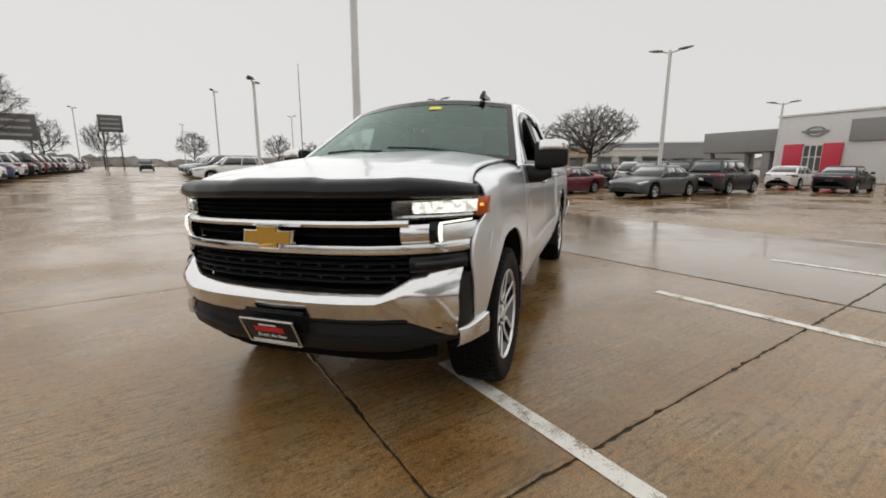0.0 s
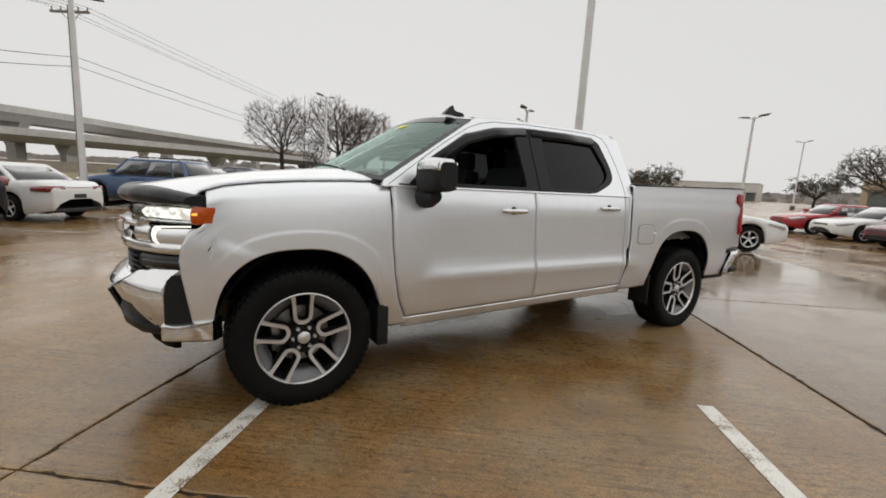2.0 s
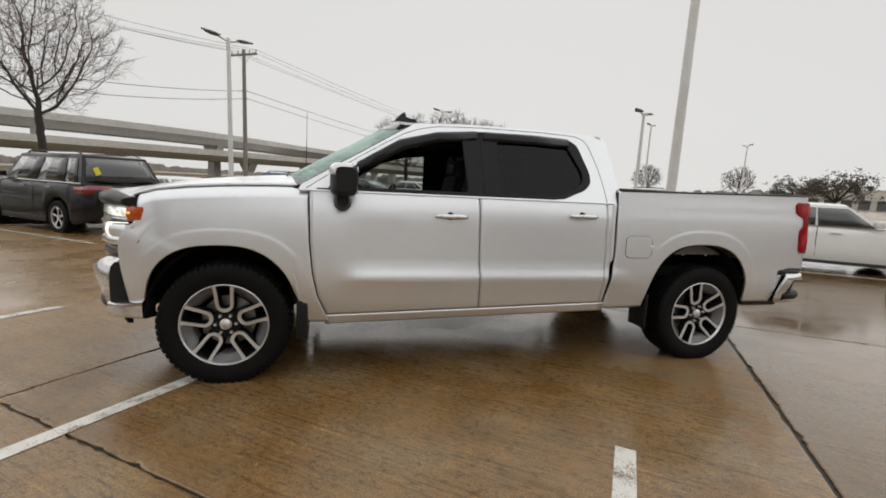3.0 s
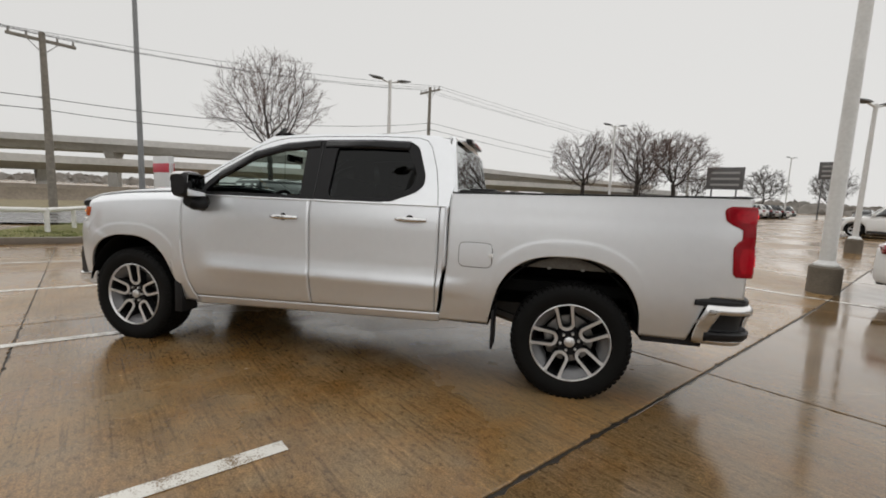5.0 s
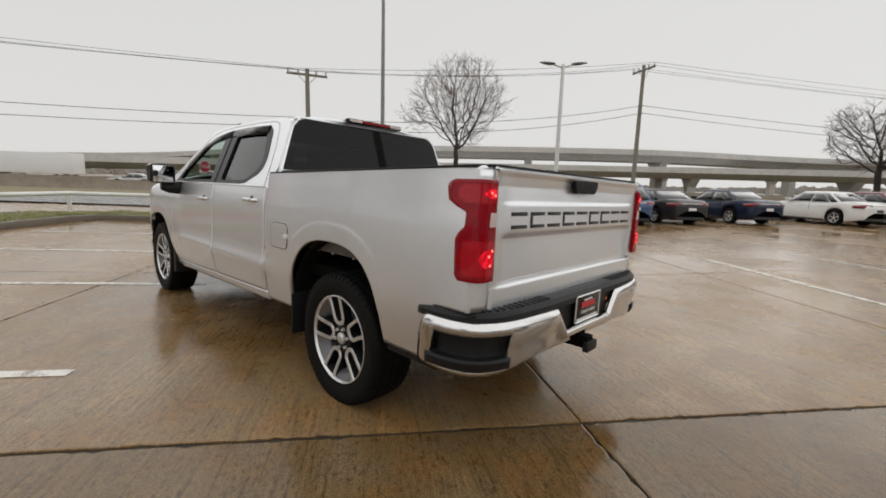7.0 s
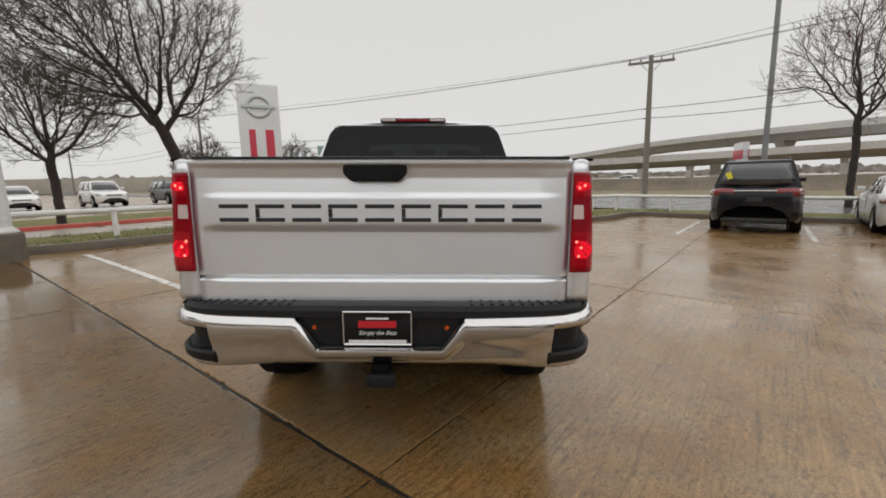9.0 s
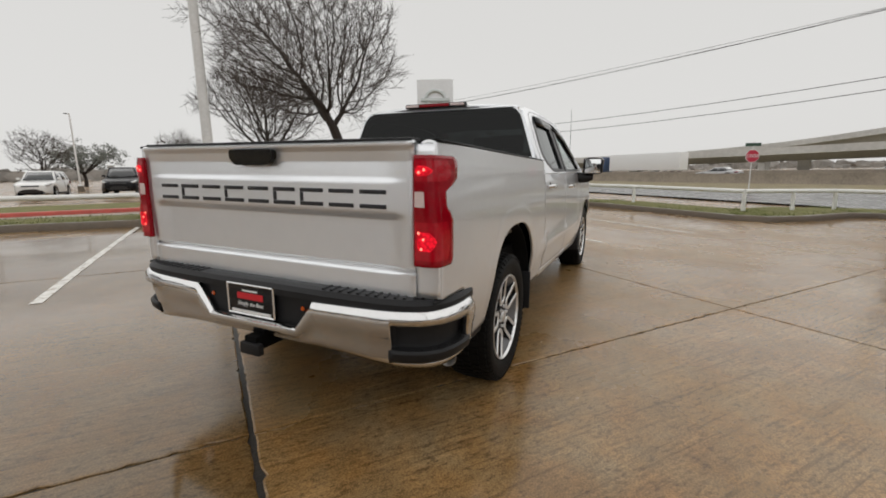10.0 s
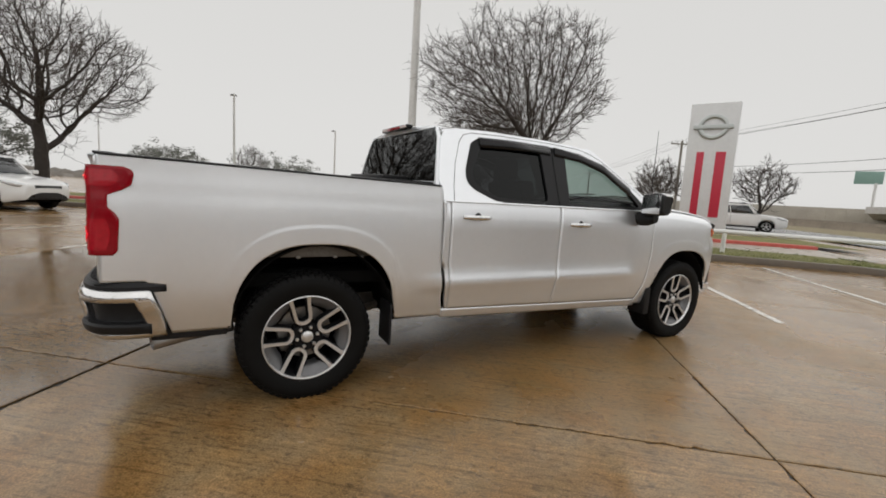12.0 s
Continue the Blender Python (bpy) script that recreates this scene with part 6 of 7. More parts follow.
def bare_tree(x, y, h, reach, seed, centre=(0, 0), low=0.32, fork=0.24, buds=900, step=0.17, thin=0.0045, r0=0.15, twig=None, z0=0.0, squash=0.5, label="bare winter tree with dense dark twigs"):
    """A tree whose limbs grow towards buds scattered through its crown; reach is the crown's half width."""
    R = np.random.default_rng(seed)
    t = thing("tree", label, "tree", pose(x, y, ground_z(x, y) + z0), "trees")
    grow, mid = step * h / 7, h * (low + 1) / 2
    pts = []
    while len(pts) < buds:
        p = R.uniform(-1, 1, 3)
        q = math.sqrt(p[0] ** 2 + p[1] ** 2 + (abs(p[2]) ** (2 if p[2] > 0 else 1.4)))
        lump = 0.80 + 0.30 * noise.noise(Vector(p) * 2.3 + Vector((seed, 0, 0))) + 0.08 * math.sin(3 * math.atan2(p[1], p[0]) + seed)
        if q < lump and R.random() < 0.25 + 0.75 * q:
            wide = 1 if p[2] > -0.2 else 1 - 0.35 * (-0.2 - p[2])
            pts.append((centre[0] + p[0] * reach * wide, centre[1] + p[1] * reach * wide, mid + p[2] * h * (1 - low) * squash))
    bud = np.array(pts)
    nodes, up = [np.array((0, 0, -0.1))], [-1]
    n = max(3, int(h * fork / grow))
    for k in range(1, n + 1):
        f = k / n
        nodes.append(np.array((centre[0] * 0.18 * f * f + R.normal(0, 0.012), centre[1] * 0.18 * f * f + R.normal(0, 0.012), h * fork * f)))
        up.append(k - 1)
    near = np.full(len(bud), 1e9)
    who = np.zeros(len(bud), int)
    fresh = range(len(nodes))
    turned = {}
    for _ in range(90):
        for k in fresh:
            if k < n - 1 and k > 0:
                continue
            d = np.linalg.norm(bud - nodes[k], axis=1)
            m = d < near
            near[m], who[m] = d[m], k
        live = near > grow * 1.5
        bud, near, who = bud[live], near[live], who[live]
        if len(bud) == 0:
            break
        fresh = []
        for k in np.unique(who):
            if turned.get(k, 0) > 4:
                continue
            turned[k] = turned.get(k, 0) + 1
            d = bud[who == k] - nodes[k]
            d = (d / np.linalg.norm(d, axis=1)[:, None]).mean(axis=0)
            if up[k] >= 0:
                back = nodes[k] - nodes[up[k]]
                d = d + 0.85 * back / (np.linalg.norm(back) + 1e-9)
            d = d / (np.linalg.norm(d) + 1e-9) + R.normal(0, 0.11, 3)
            fresh.append(len(nodes))
            nodes.append(nodes[k] + d / np.linalg.norm(d) * grow)
            up.append(int(k))
        if not fresh:
            break
    kids = [[] for _ in nodes]
    for k in range(1, len(nodes)):
        kids[up[k]].append(k)
    rad = np.zeros(len(nodes))
    for k in range(len(nodes) - 1, -1, -1):
        rad[k] = thin if not kids[k] else (sum(rad[c] ** 2.2 for c in kids[k])) ** (1 / 2.2)
    rad = thin + (rad - thin) * (r0 - thin) / max(1e-6, rad[0] - thin)
    rad[0] *= 1.3
    wood, fine_w = [], []
    start = [(0, None)]
    while start:
        k, frm = start.pop()
        line = [frm, k] if frm is not None else [k]
        while kids[k]:
            c = max(kids[k], key=lambda q: rad[q])
            start += [(q, k) for q in kids[k] if q != c]
            line.append(c)
            k = c
        rr = [float(rad[q]) for q in line]
        if frm is not None:
            rr[0] = rr[1]
        if len(line) > 1:
            big = max(rr)
            (wood if big > 0.022 else fine_w).append(tube([nodes[q] for q in line], rr, 9 if big > 0.06 else (5 if big > 0.022 else 3), cap=False))
    for k in range(n, len(nodes)):
        if rad[k] > thin * 3.2:
            continue
        d = nodes[k] - nodes[up[k]]
        d = d / np.linalg.norm(d)
        for _ in range(2 if not kids[k] else 1):
            out = nodes[k] - np.array((centre[0], centre[1], h * low))
            e = d + R.normal(0, 0.42, 3) + 0.45 * out / (np.linalg.norm(out) + 1e-9)
            e = e / np.linalg.norm(e) * grow * R.uniform(1.3, 3.4)
            bend = R.normal(0, 0.10, 3) * grow
            fine_w.append(tube([nodes[k], nodes[k] + e * 0.5 + bend, nodes[k] + e], [thin * 0.95, thin * 0.8, thin * 0.55], 3, cap=False))
            side = e * 0.75 + R.normal(0, 0.5, 3) * grow
            fine_w.append(tube([nodes[k] + e * 0.5 + bend, nodes[k] + e * 0.5 + bend + side], [thin * 0.75, thin * 0.5], 3, cap=False))
    part("trunk", join(*wood), BARK, t)
    part("crown", join(*fine_w), twig or TWIG, t, smooth=False)["kind"] = "stuff"
    return t


bare_tree(6.75, 6.6, 6.9, 3.15, 11, centre=(-1.05, 0.85), low=0.25, fork=0.24, buds=5200, step=0.105, z0=0.12, r0=0.14, thin=0.005, label="bare winter tree with a dense dark crown on the verge")
bare_tree(12.5, -16.3, 8.5, 3.2, 5, low=0.34, fork=0.32, buds=2200, step=0.13, r0=0.13, thin=0.006, twig=TWIGRED, label="slim bare tree with reddish twigs behind the fence")
bare_tree(8.8, 12.2, 5.7, 2.7, 31, low=0.28, fork=0.26, buds=2600, step=0.13, r0=0.13, z0=0.1, thin=0.0055, label="smaller bare tree beyond the drive")
for x, y, h, w, k in ((-5.5, -42.0, 8.0, 3.9, 21), (-9.5, -37.0, 8.1, 3.8, 22), (-13.5, -40.5, 8.0, 4.4, 23)):
    bare_tree(x, y, h, w, k, low=0.28, fork=0.15, buds=1700, step=0.14, r0=0.20, thin=0.009, twig=TWIGRED)
bare_tree(-8.8, 21.0, 9.0, 4.6, 24, low=0.22, fork=0.24, buds=3200, step=0.12, r0=0.25, thin=0.008)
bare_tree(-15.5, 25.0, 8.4, 4.2, 25, low=0.24, fork=0.22, buds=2200, step=0.13, r0=0.24, thin=0.009)
for k, (x, y, h) in enumerate(((28.6, 18.3, 4.7), (32.0, 12.6, 4.6), (36, 24, 4.6), (-36, -75, 7), (-50, -84, 8), (-20, -88, 8), (-32, -96, 8), (-62, -76, 7), (-75, -66, 7), (18, 52, 5.5), (2, 60, 6), (27, 45, 5.5), (33, 52, 6))):
    bare_tree(x, y, h * 1.12, h * 0.48, 40 + k, low=0.2, fork=0.16, buds=800, step=0.18, r0=0.12, thin=0.011 if h < 6.5 else 0.018)

# Leaf colour is greyed and lightened to put distance haze into it.
LEAFHAZED = mat("haze_greyed_evergreen_leaf", (0.115, 0.118, 0.098), rough=0.55, vary=0.5, scale=1.5)


def oak(x, y, h, w, seed, label="evergreen oak with a broad ragged crown greyed for haze"):
    R = random.Random(seed)
    t = thing("tree", label, "tree", pose(x, y, 0), "evergreen trees")
    wood = [tube([(0, 0, -0.1), (0.1, 0, h * 0.18), (0, 0.1, h * 0.32)], [0.28, 0.22, 0.2], 10)]
    V, F = [], []
    for k in range(9):
        a = 2 * math.pi * k / 9 + R.random() * 0.4
        e = Vector((math.cos(a) * w * R.uniform(0.25, 0.48), math.sin(a) * w * R.uniform(0.25, 0.48), h * R.uniform(0.55, 0.85)))
        wood.append(tube([(0, 0.1, h * 0.3), e * 0.5 + Vector((0, 0, h * 0.16)), e], [0.14, 0.09, 0.03], 6))
        for _ in range(22):
            c = e + Vector((R.gauss(0, w * 0.12), R.gauss(0, w * 0.12), R.gauss(0, h * 0.12)))
            for _ in range(26):
                p = c + Vector((R.gauss(0, 0.28), R.gauss(0, 0.28), R.gauss(0, 0.2)))
                s = R.uniform(0.08, 0.17)
                a1 = Vector((R.gauss(0, 1), R.gauss(0, 1), R.gauss(0, 0.6))).normalized() * s
                a2 = a1.orthogonal().normalized() * s * 0.6
                o = len(V)
                V += [p - a1, p + a2, p + a1, p - a2]
                F.append([o, o + 1, o + 2, o + 3])
    part("trunk", join(*wood), BARK, t)
    part("crown", (V, F), LEAFHAZED, t, smooth=False)["kind"] = "stuff"


TWIGGREY = mat("grey_brown_twigs", (0.12, 0.11, 0.09), rough=0.8, vary=0.3, scale=3)
bare_tree(-36, 0.5, 6.6, 4.0, 61, low=0.3, fork=0.2, buds=2200, step=0.14, r0=0.2, thin=0.013, twig=TWIGGREY, label="broad bare tree with a dense grey-brown crown")
bare_tree(-40.5, -6.6, 5.6, 4.2, 62, low=0.3, fork=0.2, buds=2200, step=0.14, r0=0.2, thin=0.013, twig=TWIGGREY, label="broad bare tree with a dense grey-brown crown")
for k, (x, y, h) in enumerate(((-70, -45, 6), (-85, -62, 6), (-95, -30, 6), (10, 78, 6), (-8, 74, 6.5), (30, 70, 6), (-24, 60, 7))):
    oak(x, y, h, h * 1.3, 70 + k, "distant evergreen tree with leaves greyed for haze")

# far woods along the skyline, their base colour lightened to stand for mist
R = random.Random(9)
V, F = [], []
for _ in range(5200):
    a = R.uniform(0, 2 * math.pi)
    d = R.uniform(230, 330)
    if -95 < math.degrees(a) - 360 < 25 or math.degrees(a) < 25:
        d += 120
    x, y = d * math.cos(a), d * math.sin(a)
    h = (2.5 + 3.5 * R.random()) * (0.7 + 0.5 * math.sin(a * 7) ** 2)
    s = R.uniform(2.0, 4.5)
    o = len(V)
    ca, sa = -math.sin(a), math.cos(a)
    n = 7
    ring = [Vector((x + ca * s * math.cos(b) * R.uniform(0.7, 1.1) + R.uniform(-1, 1), y + sa * s * math.cos(b) * R.uniform(0.7, 1.1), max(0, h * 0.55 + h * 0.5 * math.sin(b) * R.uniform(0.7, 1.1)))) for b in [2 * math.pi * k / n for k in range(n)]]
    V += ring
    F.append(list(range(o, o + n)))
tagged(part("far_woods", (V, F), mat("mist_paled_far_woods", (0.30, 0.285, 0.265), rough=0.9, vary=0.3, scale=0.05), smooth=False), "low woods on the skyline, colour paled for mist", "trees", kind="stuff")


# ---------------------------------------------------------------- other vehicles
CARGLASS = mat("dark_car_glass", (0.02, 0.023, 0.025), rough=0.05, vary=0.1, scale=2, coat=1.0)
PLASTIC = mat("dark_car_plastic", (0.025, 0.025, 0.026), rough=0.5, vary=0.15, scale=12)
CARTAIL = mat("red_car_tail_lens", (0.20, 0.008, 0.014), rough=0.12, coat=1.0, vary=0.15, scale=20)
CARHEAD = mat("clear_car_headlamp", (0.62, 0.63, 0.64), rough=0.12, metal=0.4, coat=1.0, vary=0.2, scale=25)
PAPER = mat("white_window_paper", (0.7, 0.7, 0.68), rough=0.6, vary=0.05)
PAINTS = {n: paint(n + "_car_paint", c, mtl) for n, c, mtl in (("white", (0.72, 0.72, 0.71), 0), ("black", (0.006, 0.006, 0.008), 0.2), ("navy", (0.012, 0.02, 0.045), 0.3), ("blue", (0.035, 0.075, 0.17), 0.4),
          ("grey", (0.085, 0.095, 0.095), 0.6), ("silver", (0.42, 0.42, 0.42), 0.7), ("maroon", (0.13, 0.012, 0.02), 0.35), ("red", (0.33, 0.015, 0.02), 0.2), ("charcoal", (0.035, 0.032, 0.035), 0.4))}
SHAPES = {
    # length, width, wheelbase, wheel radius, belt line, roof, bonnet, boot, screen foot, roof front, roof back, back-glass foot, clearance
    "sedan": (4.88, 1.85, 2.83, 0.335, 0.96, 1.46, 0.92, 1.04, 1.02, 0.28, -0.95, -1.72, 0.20),
    "hatchback": (4.50, 1.82, 2.70, 0.335, 0.97, 1.46, 0.93, 1.06, 0.95, 0.22, -1.35, -1.98, 0.20),
    "suv": (4.75, 1.88, 2.72, 0.36, 1.08, 1.70, 1.04, 1.10, 1.02, 0.36, -1.85, -2.24, 0.24),
    "large suv": (5.30, 2.03, 3.08, 0.40, 1.22, 1.92, 1.18, 1.24, 1.15, 0.50, -2.20, -2.52, 0.28),
    "pickup": (5.6, 1.98, 3.55, 0.40, 1.18, 1.88, 1.14, 1.20, 1.30, 0.70, -0.70, -0.95, 0.30),
}
TYRE_PROF = [(0.66, -0.10), (0.70, -0.115), (0.93, -0.115), (1.0, -0.085), (1.0, 0.085), (0.93, 0.115), (0.70, 0.115), (0.66, 0.10)]


def car(shape, colour, x, y, heading, label, sticker=False, group="parked cars"):
    L, W, WB, WR, belt, roof, bon, boot, sf, rf, rb, bf, clr = SHAPES[shape]
    p = PAINTS[colour]
    t = thing("suv" if "suv" in shape else ("pickup" if shape == "pickup" else "car"), label, "car", pose(x, y, ground_z(x, y), 0, 0, heading), group)
    h = L / 2
    tops = [(-h, boot - 0.16), (-h + 0.12, boot - 0.03), (-h + 0.4, boot), (bf, max(boot, belt)), (rb, belt), (sf - 0.1, belt), (sf + 0.1, bon + 0.03), (h - 0.7, bon - 0.05), (h - 0.25, bon - 0.11), (h, bon - 0.22)]
    if shape in ("suv", "large suv", "hatchback"):
        tops[0], tops[1] = (-h, belt - 0.12), (-h + 0.06, belt)
    halfw = [(-h, 0.76), (-h + 0.15, 0.90), (-h + 0.6, 0.98), (-0.4, 1.0), (h - 1.1, 0.985), (h - 0.4, 0.92), (h - 0.12, 0.83), (h, 0.70)]

    def bottom(px):
        z = clr + 0.10 * smooth(h - 0.6, h, abs(px))
        for xc in (WB / 2, -WB / 2):
            d = abs(px - xc) / (WR + 0.075)
            if d < 1:
                z = max(z, WR * 0.9 + (WR + 0.10) * (1 - d ** 2.3) ** (1 / 2.3) - 0.0)
        return z

    xs = sorted({-h, h} | {round(-h + L * k / 40, 3) for k in range(41)} | {round(s * WB / 2 + q * (WR + 0.075), 3) for s in (1, -1) for q in (-1.01, -0.99, -0.9, -0.7, -0.35, 0, 0.35, 0.7, 0.9, 0.99, 1.01)})
    rows = []
    for px in xs:
        w, zt, zb = W / 2 * sum(lerp(halfw, px + q) for q in (-0.08, -0.04, 0, 0.04, 0.08)) / 5, sum(lerp(tops, px + q) for q in (-0.12, -0.06, 0, 0.06, 0.12)) / 5, bottom(px)
        half = []
        for s, k in ((0, 0.93), (0.08, 0.975), (0.3, 0.995), (0.45, 1.0), (0.62, 0.985), (0.80, 0.975), (0.92, 0.95), (1.0, 0.88)):
            half.append((w * k, zb + (zt - zb) * s))
        half += [(w * 0.6, zt + 0.022), (0.0, zt + 0.03)]
        rows.append([Vector((px, -a, z)) for a, z in half] + [Vector((px, a, z)) for a, z in reversed(half[:-1])])
    # nose and tail are rounded off
    for ring, sx in ((rows[0], -1), (rows[-1], 1)):
        zm = sum(v.z for v in ring) / len(ring)
        caps = [[Vector((v.x + sx * out, v.y * ky, zm + (v.z - zm) * kz)) for v in ring] for out, ky, kz in ((0.030, 0.985, 0.93), (0.055, 0.94, 0.78), (0.068, 0.80, 0.50), (0.072, 0.4, 0.2))]
        rows = rows + caps if sx > 0 else caps[::-1] + rows
    V, F = grid(rows)
    k = len(rows[0])
    F.append(list(range(k)))
    F.append([(len(rows) - 1) * k + j for j in range(k)][::-1])
    part("body", (V, F), p, t)
    part("underbody", box(-h + 0.25, h - 0.3, -W * 0.36, W * 0.36, clr + 0.02, 0.62), DARK, t)
    yb, yr = W / 2 * 0.90, W / 2 * 0.70
    # cabin shell, then panes set just proud of it

    def cab(s, q, off=0.0):
        """s along the side from the screen to the back glass, q up from belt to roof."""
        px = (sf - 0.16) * (1 - s) + (bf + 0.08) * s
        pr = (rf - 0.04) * (1 - s) + (rb + 0.05) * s
        return px + (pr - px) * q, yb + (yr - yb) * q + off, belt + (roof - 0.05 - belt) * q

    shell = []
    for q in (0.0, 0.5, 0.92, 1.0):
        ring = []
        for s in (0, 0.25, 0.5, 0.75, 1):
            a, b, c = cab(s, q)
            ring.append(Vector((a, b, c - 0.03 * (q == 0))))
        cx0, cx1 = sf + (rf - sf) * q, bf + (rb - bf) * q
        back_c = Vector((cx1 - 0.03, 0, belt + (roof - 0.05 - belt) * q))
        ring.append(back_c)
        ring += [Vector((v.x, -v.y, v.z)) for v in reversed(ring[:5])]
        ring.append(Vector((cx0 + 0.06, 0, belt + (roof - 0.05 - belt) * q)))
        shell.append(ring)
    shell.append([Vector((v.x * 0.93 + 0.07 * (rf + rb) / 2, v.y * 0.86, roof - 0.012)) for v in shell[-1]])
    shell.append([Vector((v.x * 0.5 + 0.5 * (rf + rb) / 2, v.y * 0.4, roof)) for v in shell[-2]])
    part("cabin", capped(shell), p, t)
    for sg in (1, -1):
        for s0, s1, nm in ((0.055, 0.450, "front_window"), (0.470, 0.80 if shape != "pickup" else 0.93, "rear_window"), (0.820, 0.955, "quarter_window")):
            if nm == "quarter_window" and shape == "pickup":
                continue
            pr = []
            for q in (0.06, 0.5, 0.88):
                row = []
                for j in range(4):
                    s = s0 + (s1 - s0) * j / 3
                    a, b, c = cab(s, q, 0.012)
                    row.append(Vector((a, sg * b, c)))
                pr.append(row)
            part(nm, grid(pr, flip=sg < 0), CARGLASS, t, solid=0.006)
        part("door_seam", tube([cab(0.46, 0, 0.0)[:1] + (sg * (W / 2 * 0.985), belt - 0.02), (cab(0.46, 0)[0], sg * W / 2 * 1.0, 0.7), (cab(0.46, 0)[0] + 0.02, sg * W / 2 * 0.985, clr + 0.14)], 0.006, 4), PLASTIC, t)
        for sx in (0.33, 0.66):
            part("door_handle", box(cab(sx, 0)[0] - 0.1, cab(sx, 0)[0] + 0.1, min(sg * W * 0.485, sg * W * 0.503), max(sg * W * 0.485, sg * W * 0.503), belt - 0.13, belt - 0.10, 0.008), p if colour != "black" else CHROME, t)
        mx, my, mz = cab(0.03, 0.1)
        part("door_mirror", box(mx - 0.12, mx + 0.06, min(sg * (my + 0.04), sg * (my + 0.22)), max(sg * (my + 0.04), sg * (my + 0.22)), mz, mz + 0.13, 0.03), p, t)
        hl0 = lerp(tops, h - 0.3) - 0.13
        rows = []
        for px, zz, hh in ((h + 0.035, hl0 - 0.035, 0.045), (h - 0.12, hl0, 0.075), (h - 0.35, hl0 + 0.045, 0.07), (h - 0.6, hl0 + 0.08, 0.03)):
            w = W / 2 * (lerp(halfw, px) if px < h else 0.60)
            rows.append([Vector((px + 0.008, sg * w * 0.995, zz - hh)), Vector((px + 0.016, sg * w * 1.008, zz)), Vector((px + 0.008, sg * w * 0.985, zz + hh))])
        part("headlight", grid(rows, flip=sg > 0), CARHEAD, t, solid=0.01)
        tz = lerp(tops, -h + 0.1) - 0.13
        th = 0.10 if "suv" in shape or shape == "pickup" else 0.075
        rows = []
        for px, yy in ((-h - 0.055, 0.42), (-h - 0.035, 0.66), (-h + 0.04, 0.86), (-h + 0.35, 0.985)):
            rows.append([Vector((px, sg * W / 2 * yy * 0.99, tz - th * (1 if yy > 0.6 else 0.5))), Vector((px - 0.012, sg * (W / 2 * yy + 0.004), tz)), Vector((px, sg * W / 2 * yy * 0.985, tz + th * (1 if yy < 0.95 else 0.5)))])
        part("tail_light", grid(rows, flip=sg < 0), CARTAIL, t, solid=0.012)
    for q0, q1, a, b, nm, fx in ((0.06, 0.92, sf, rf, "windshield", 1), (0.08, 0.9, bf, rb, "back_glass", -1)):
        rows = []
        for q in (q0, 0.5, q1):
            cx = a + (b - a) * q
            ey = (yb + (yr - yb) * q) * 0.90
            z = belt + (roof - 0.05 - belt) * q
            ex = cab(0 if fx > 0 else 1, q)[0]
            rows.append([Vector((ex + (cx + fx * 0.05 - ex) * (1 - (j / 4 - 1) ** 2) + fx * 0.014, (j / 4 - 1) * ey, z + 0.006)) for j in range(9)])
        part(nm, grid(rows, flip=fx < 0), CARGLASS, t, solid=0.006)
    part("front_grille", box(h - 0.10, h + 0.070, -W * 0.22, W * 0.22, 0.42, lerp(tops, h) - 0.02, 0.02), PLASTIC, t)
    part("lower_intake", box(h - 0.10, h + 0.030, -W * 0.30, W * 0.30, clr + 0.12, clr + 0.20, 0.02), PLASTIC, t)
    for sg in (1, -1):
        trim = [Vector((*cab(q / 8, 0.015, 0.014)[:1], sg * cab(q / 8, 0.015, 0.014)[1], cab(q / 8, 0.015, 0.014)[2])) for q in range(9)]
        part("window_trim", tube(trim, 0.014, 5), CHROME if colour in ("black", "charcoal", "white") else PLASTIC, t)
        part("sill", box(-WB / 2 + WR + 0.10, WB / 2 - WR - 0.10, min(sg * W * 0.455, sg * W * 0.492), max(sg * W * 0.455, sg * W * 0.492), clr - 0.02, clr + (0.12 if "suv" in shape else 0.05), 0.02), PLASTIC, t)
    part("rear_bumper_trim", box(-h - 0.012, -h + 0.2, -W * 0.34, W * 0.34, clr + 0.05, clr + 0.16, 0.03), PLASTIC, t)
    part("tail_trim", box(-h - 0.062, -h + 0.05, -0.45, 0.45, tz + 0.02, tz + 0.055, 0.008), CHROME, t)
    part("plate_bar", box(-h - 0.078, -h + 0.02, -0.17, 0.17, tz - 0.24, tz - 0.13, 0.006), PLASTIC if colour in ("white", "silver", "black") else WHITEPAINT, t)
    if "suv" in shape:
        for sg in (1, -1):
            part("roof_rail", tube([(rf - 0.2, sg * yr * 0.9, roof - 0.01), (rf - 0.35, sg * yr * 0.9, roof + 0.035), (rb + 0.35, sg * yr * 0.9, roof + 0.035), (rb + 0.2, sg * yr * 0.9, roof - 0.01)], 0.018, 6), PLASTIC, t)
    if sticker:
        part("window_paper", box(cab(0.2, 0.5)[0] - 0.12, cab(0.2, 0.5)[0] + 0.12, cab(0.2, 0.5)[1] + 0.012, cab(0.2, 0.5)[1] + 0.02, belt + 0.12, belt + 0.34), PAPER, t)
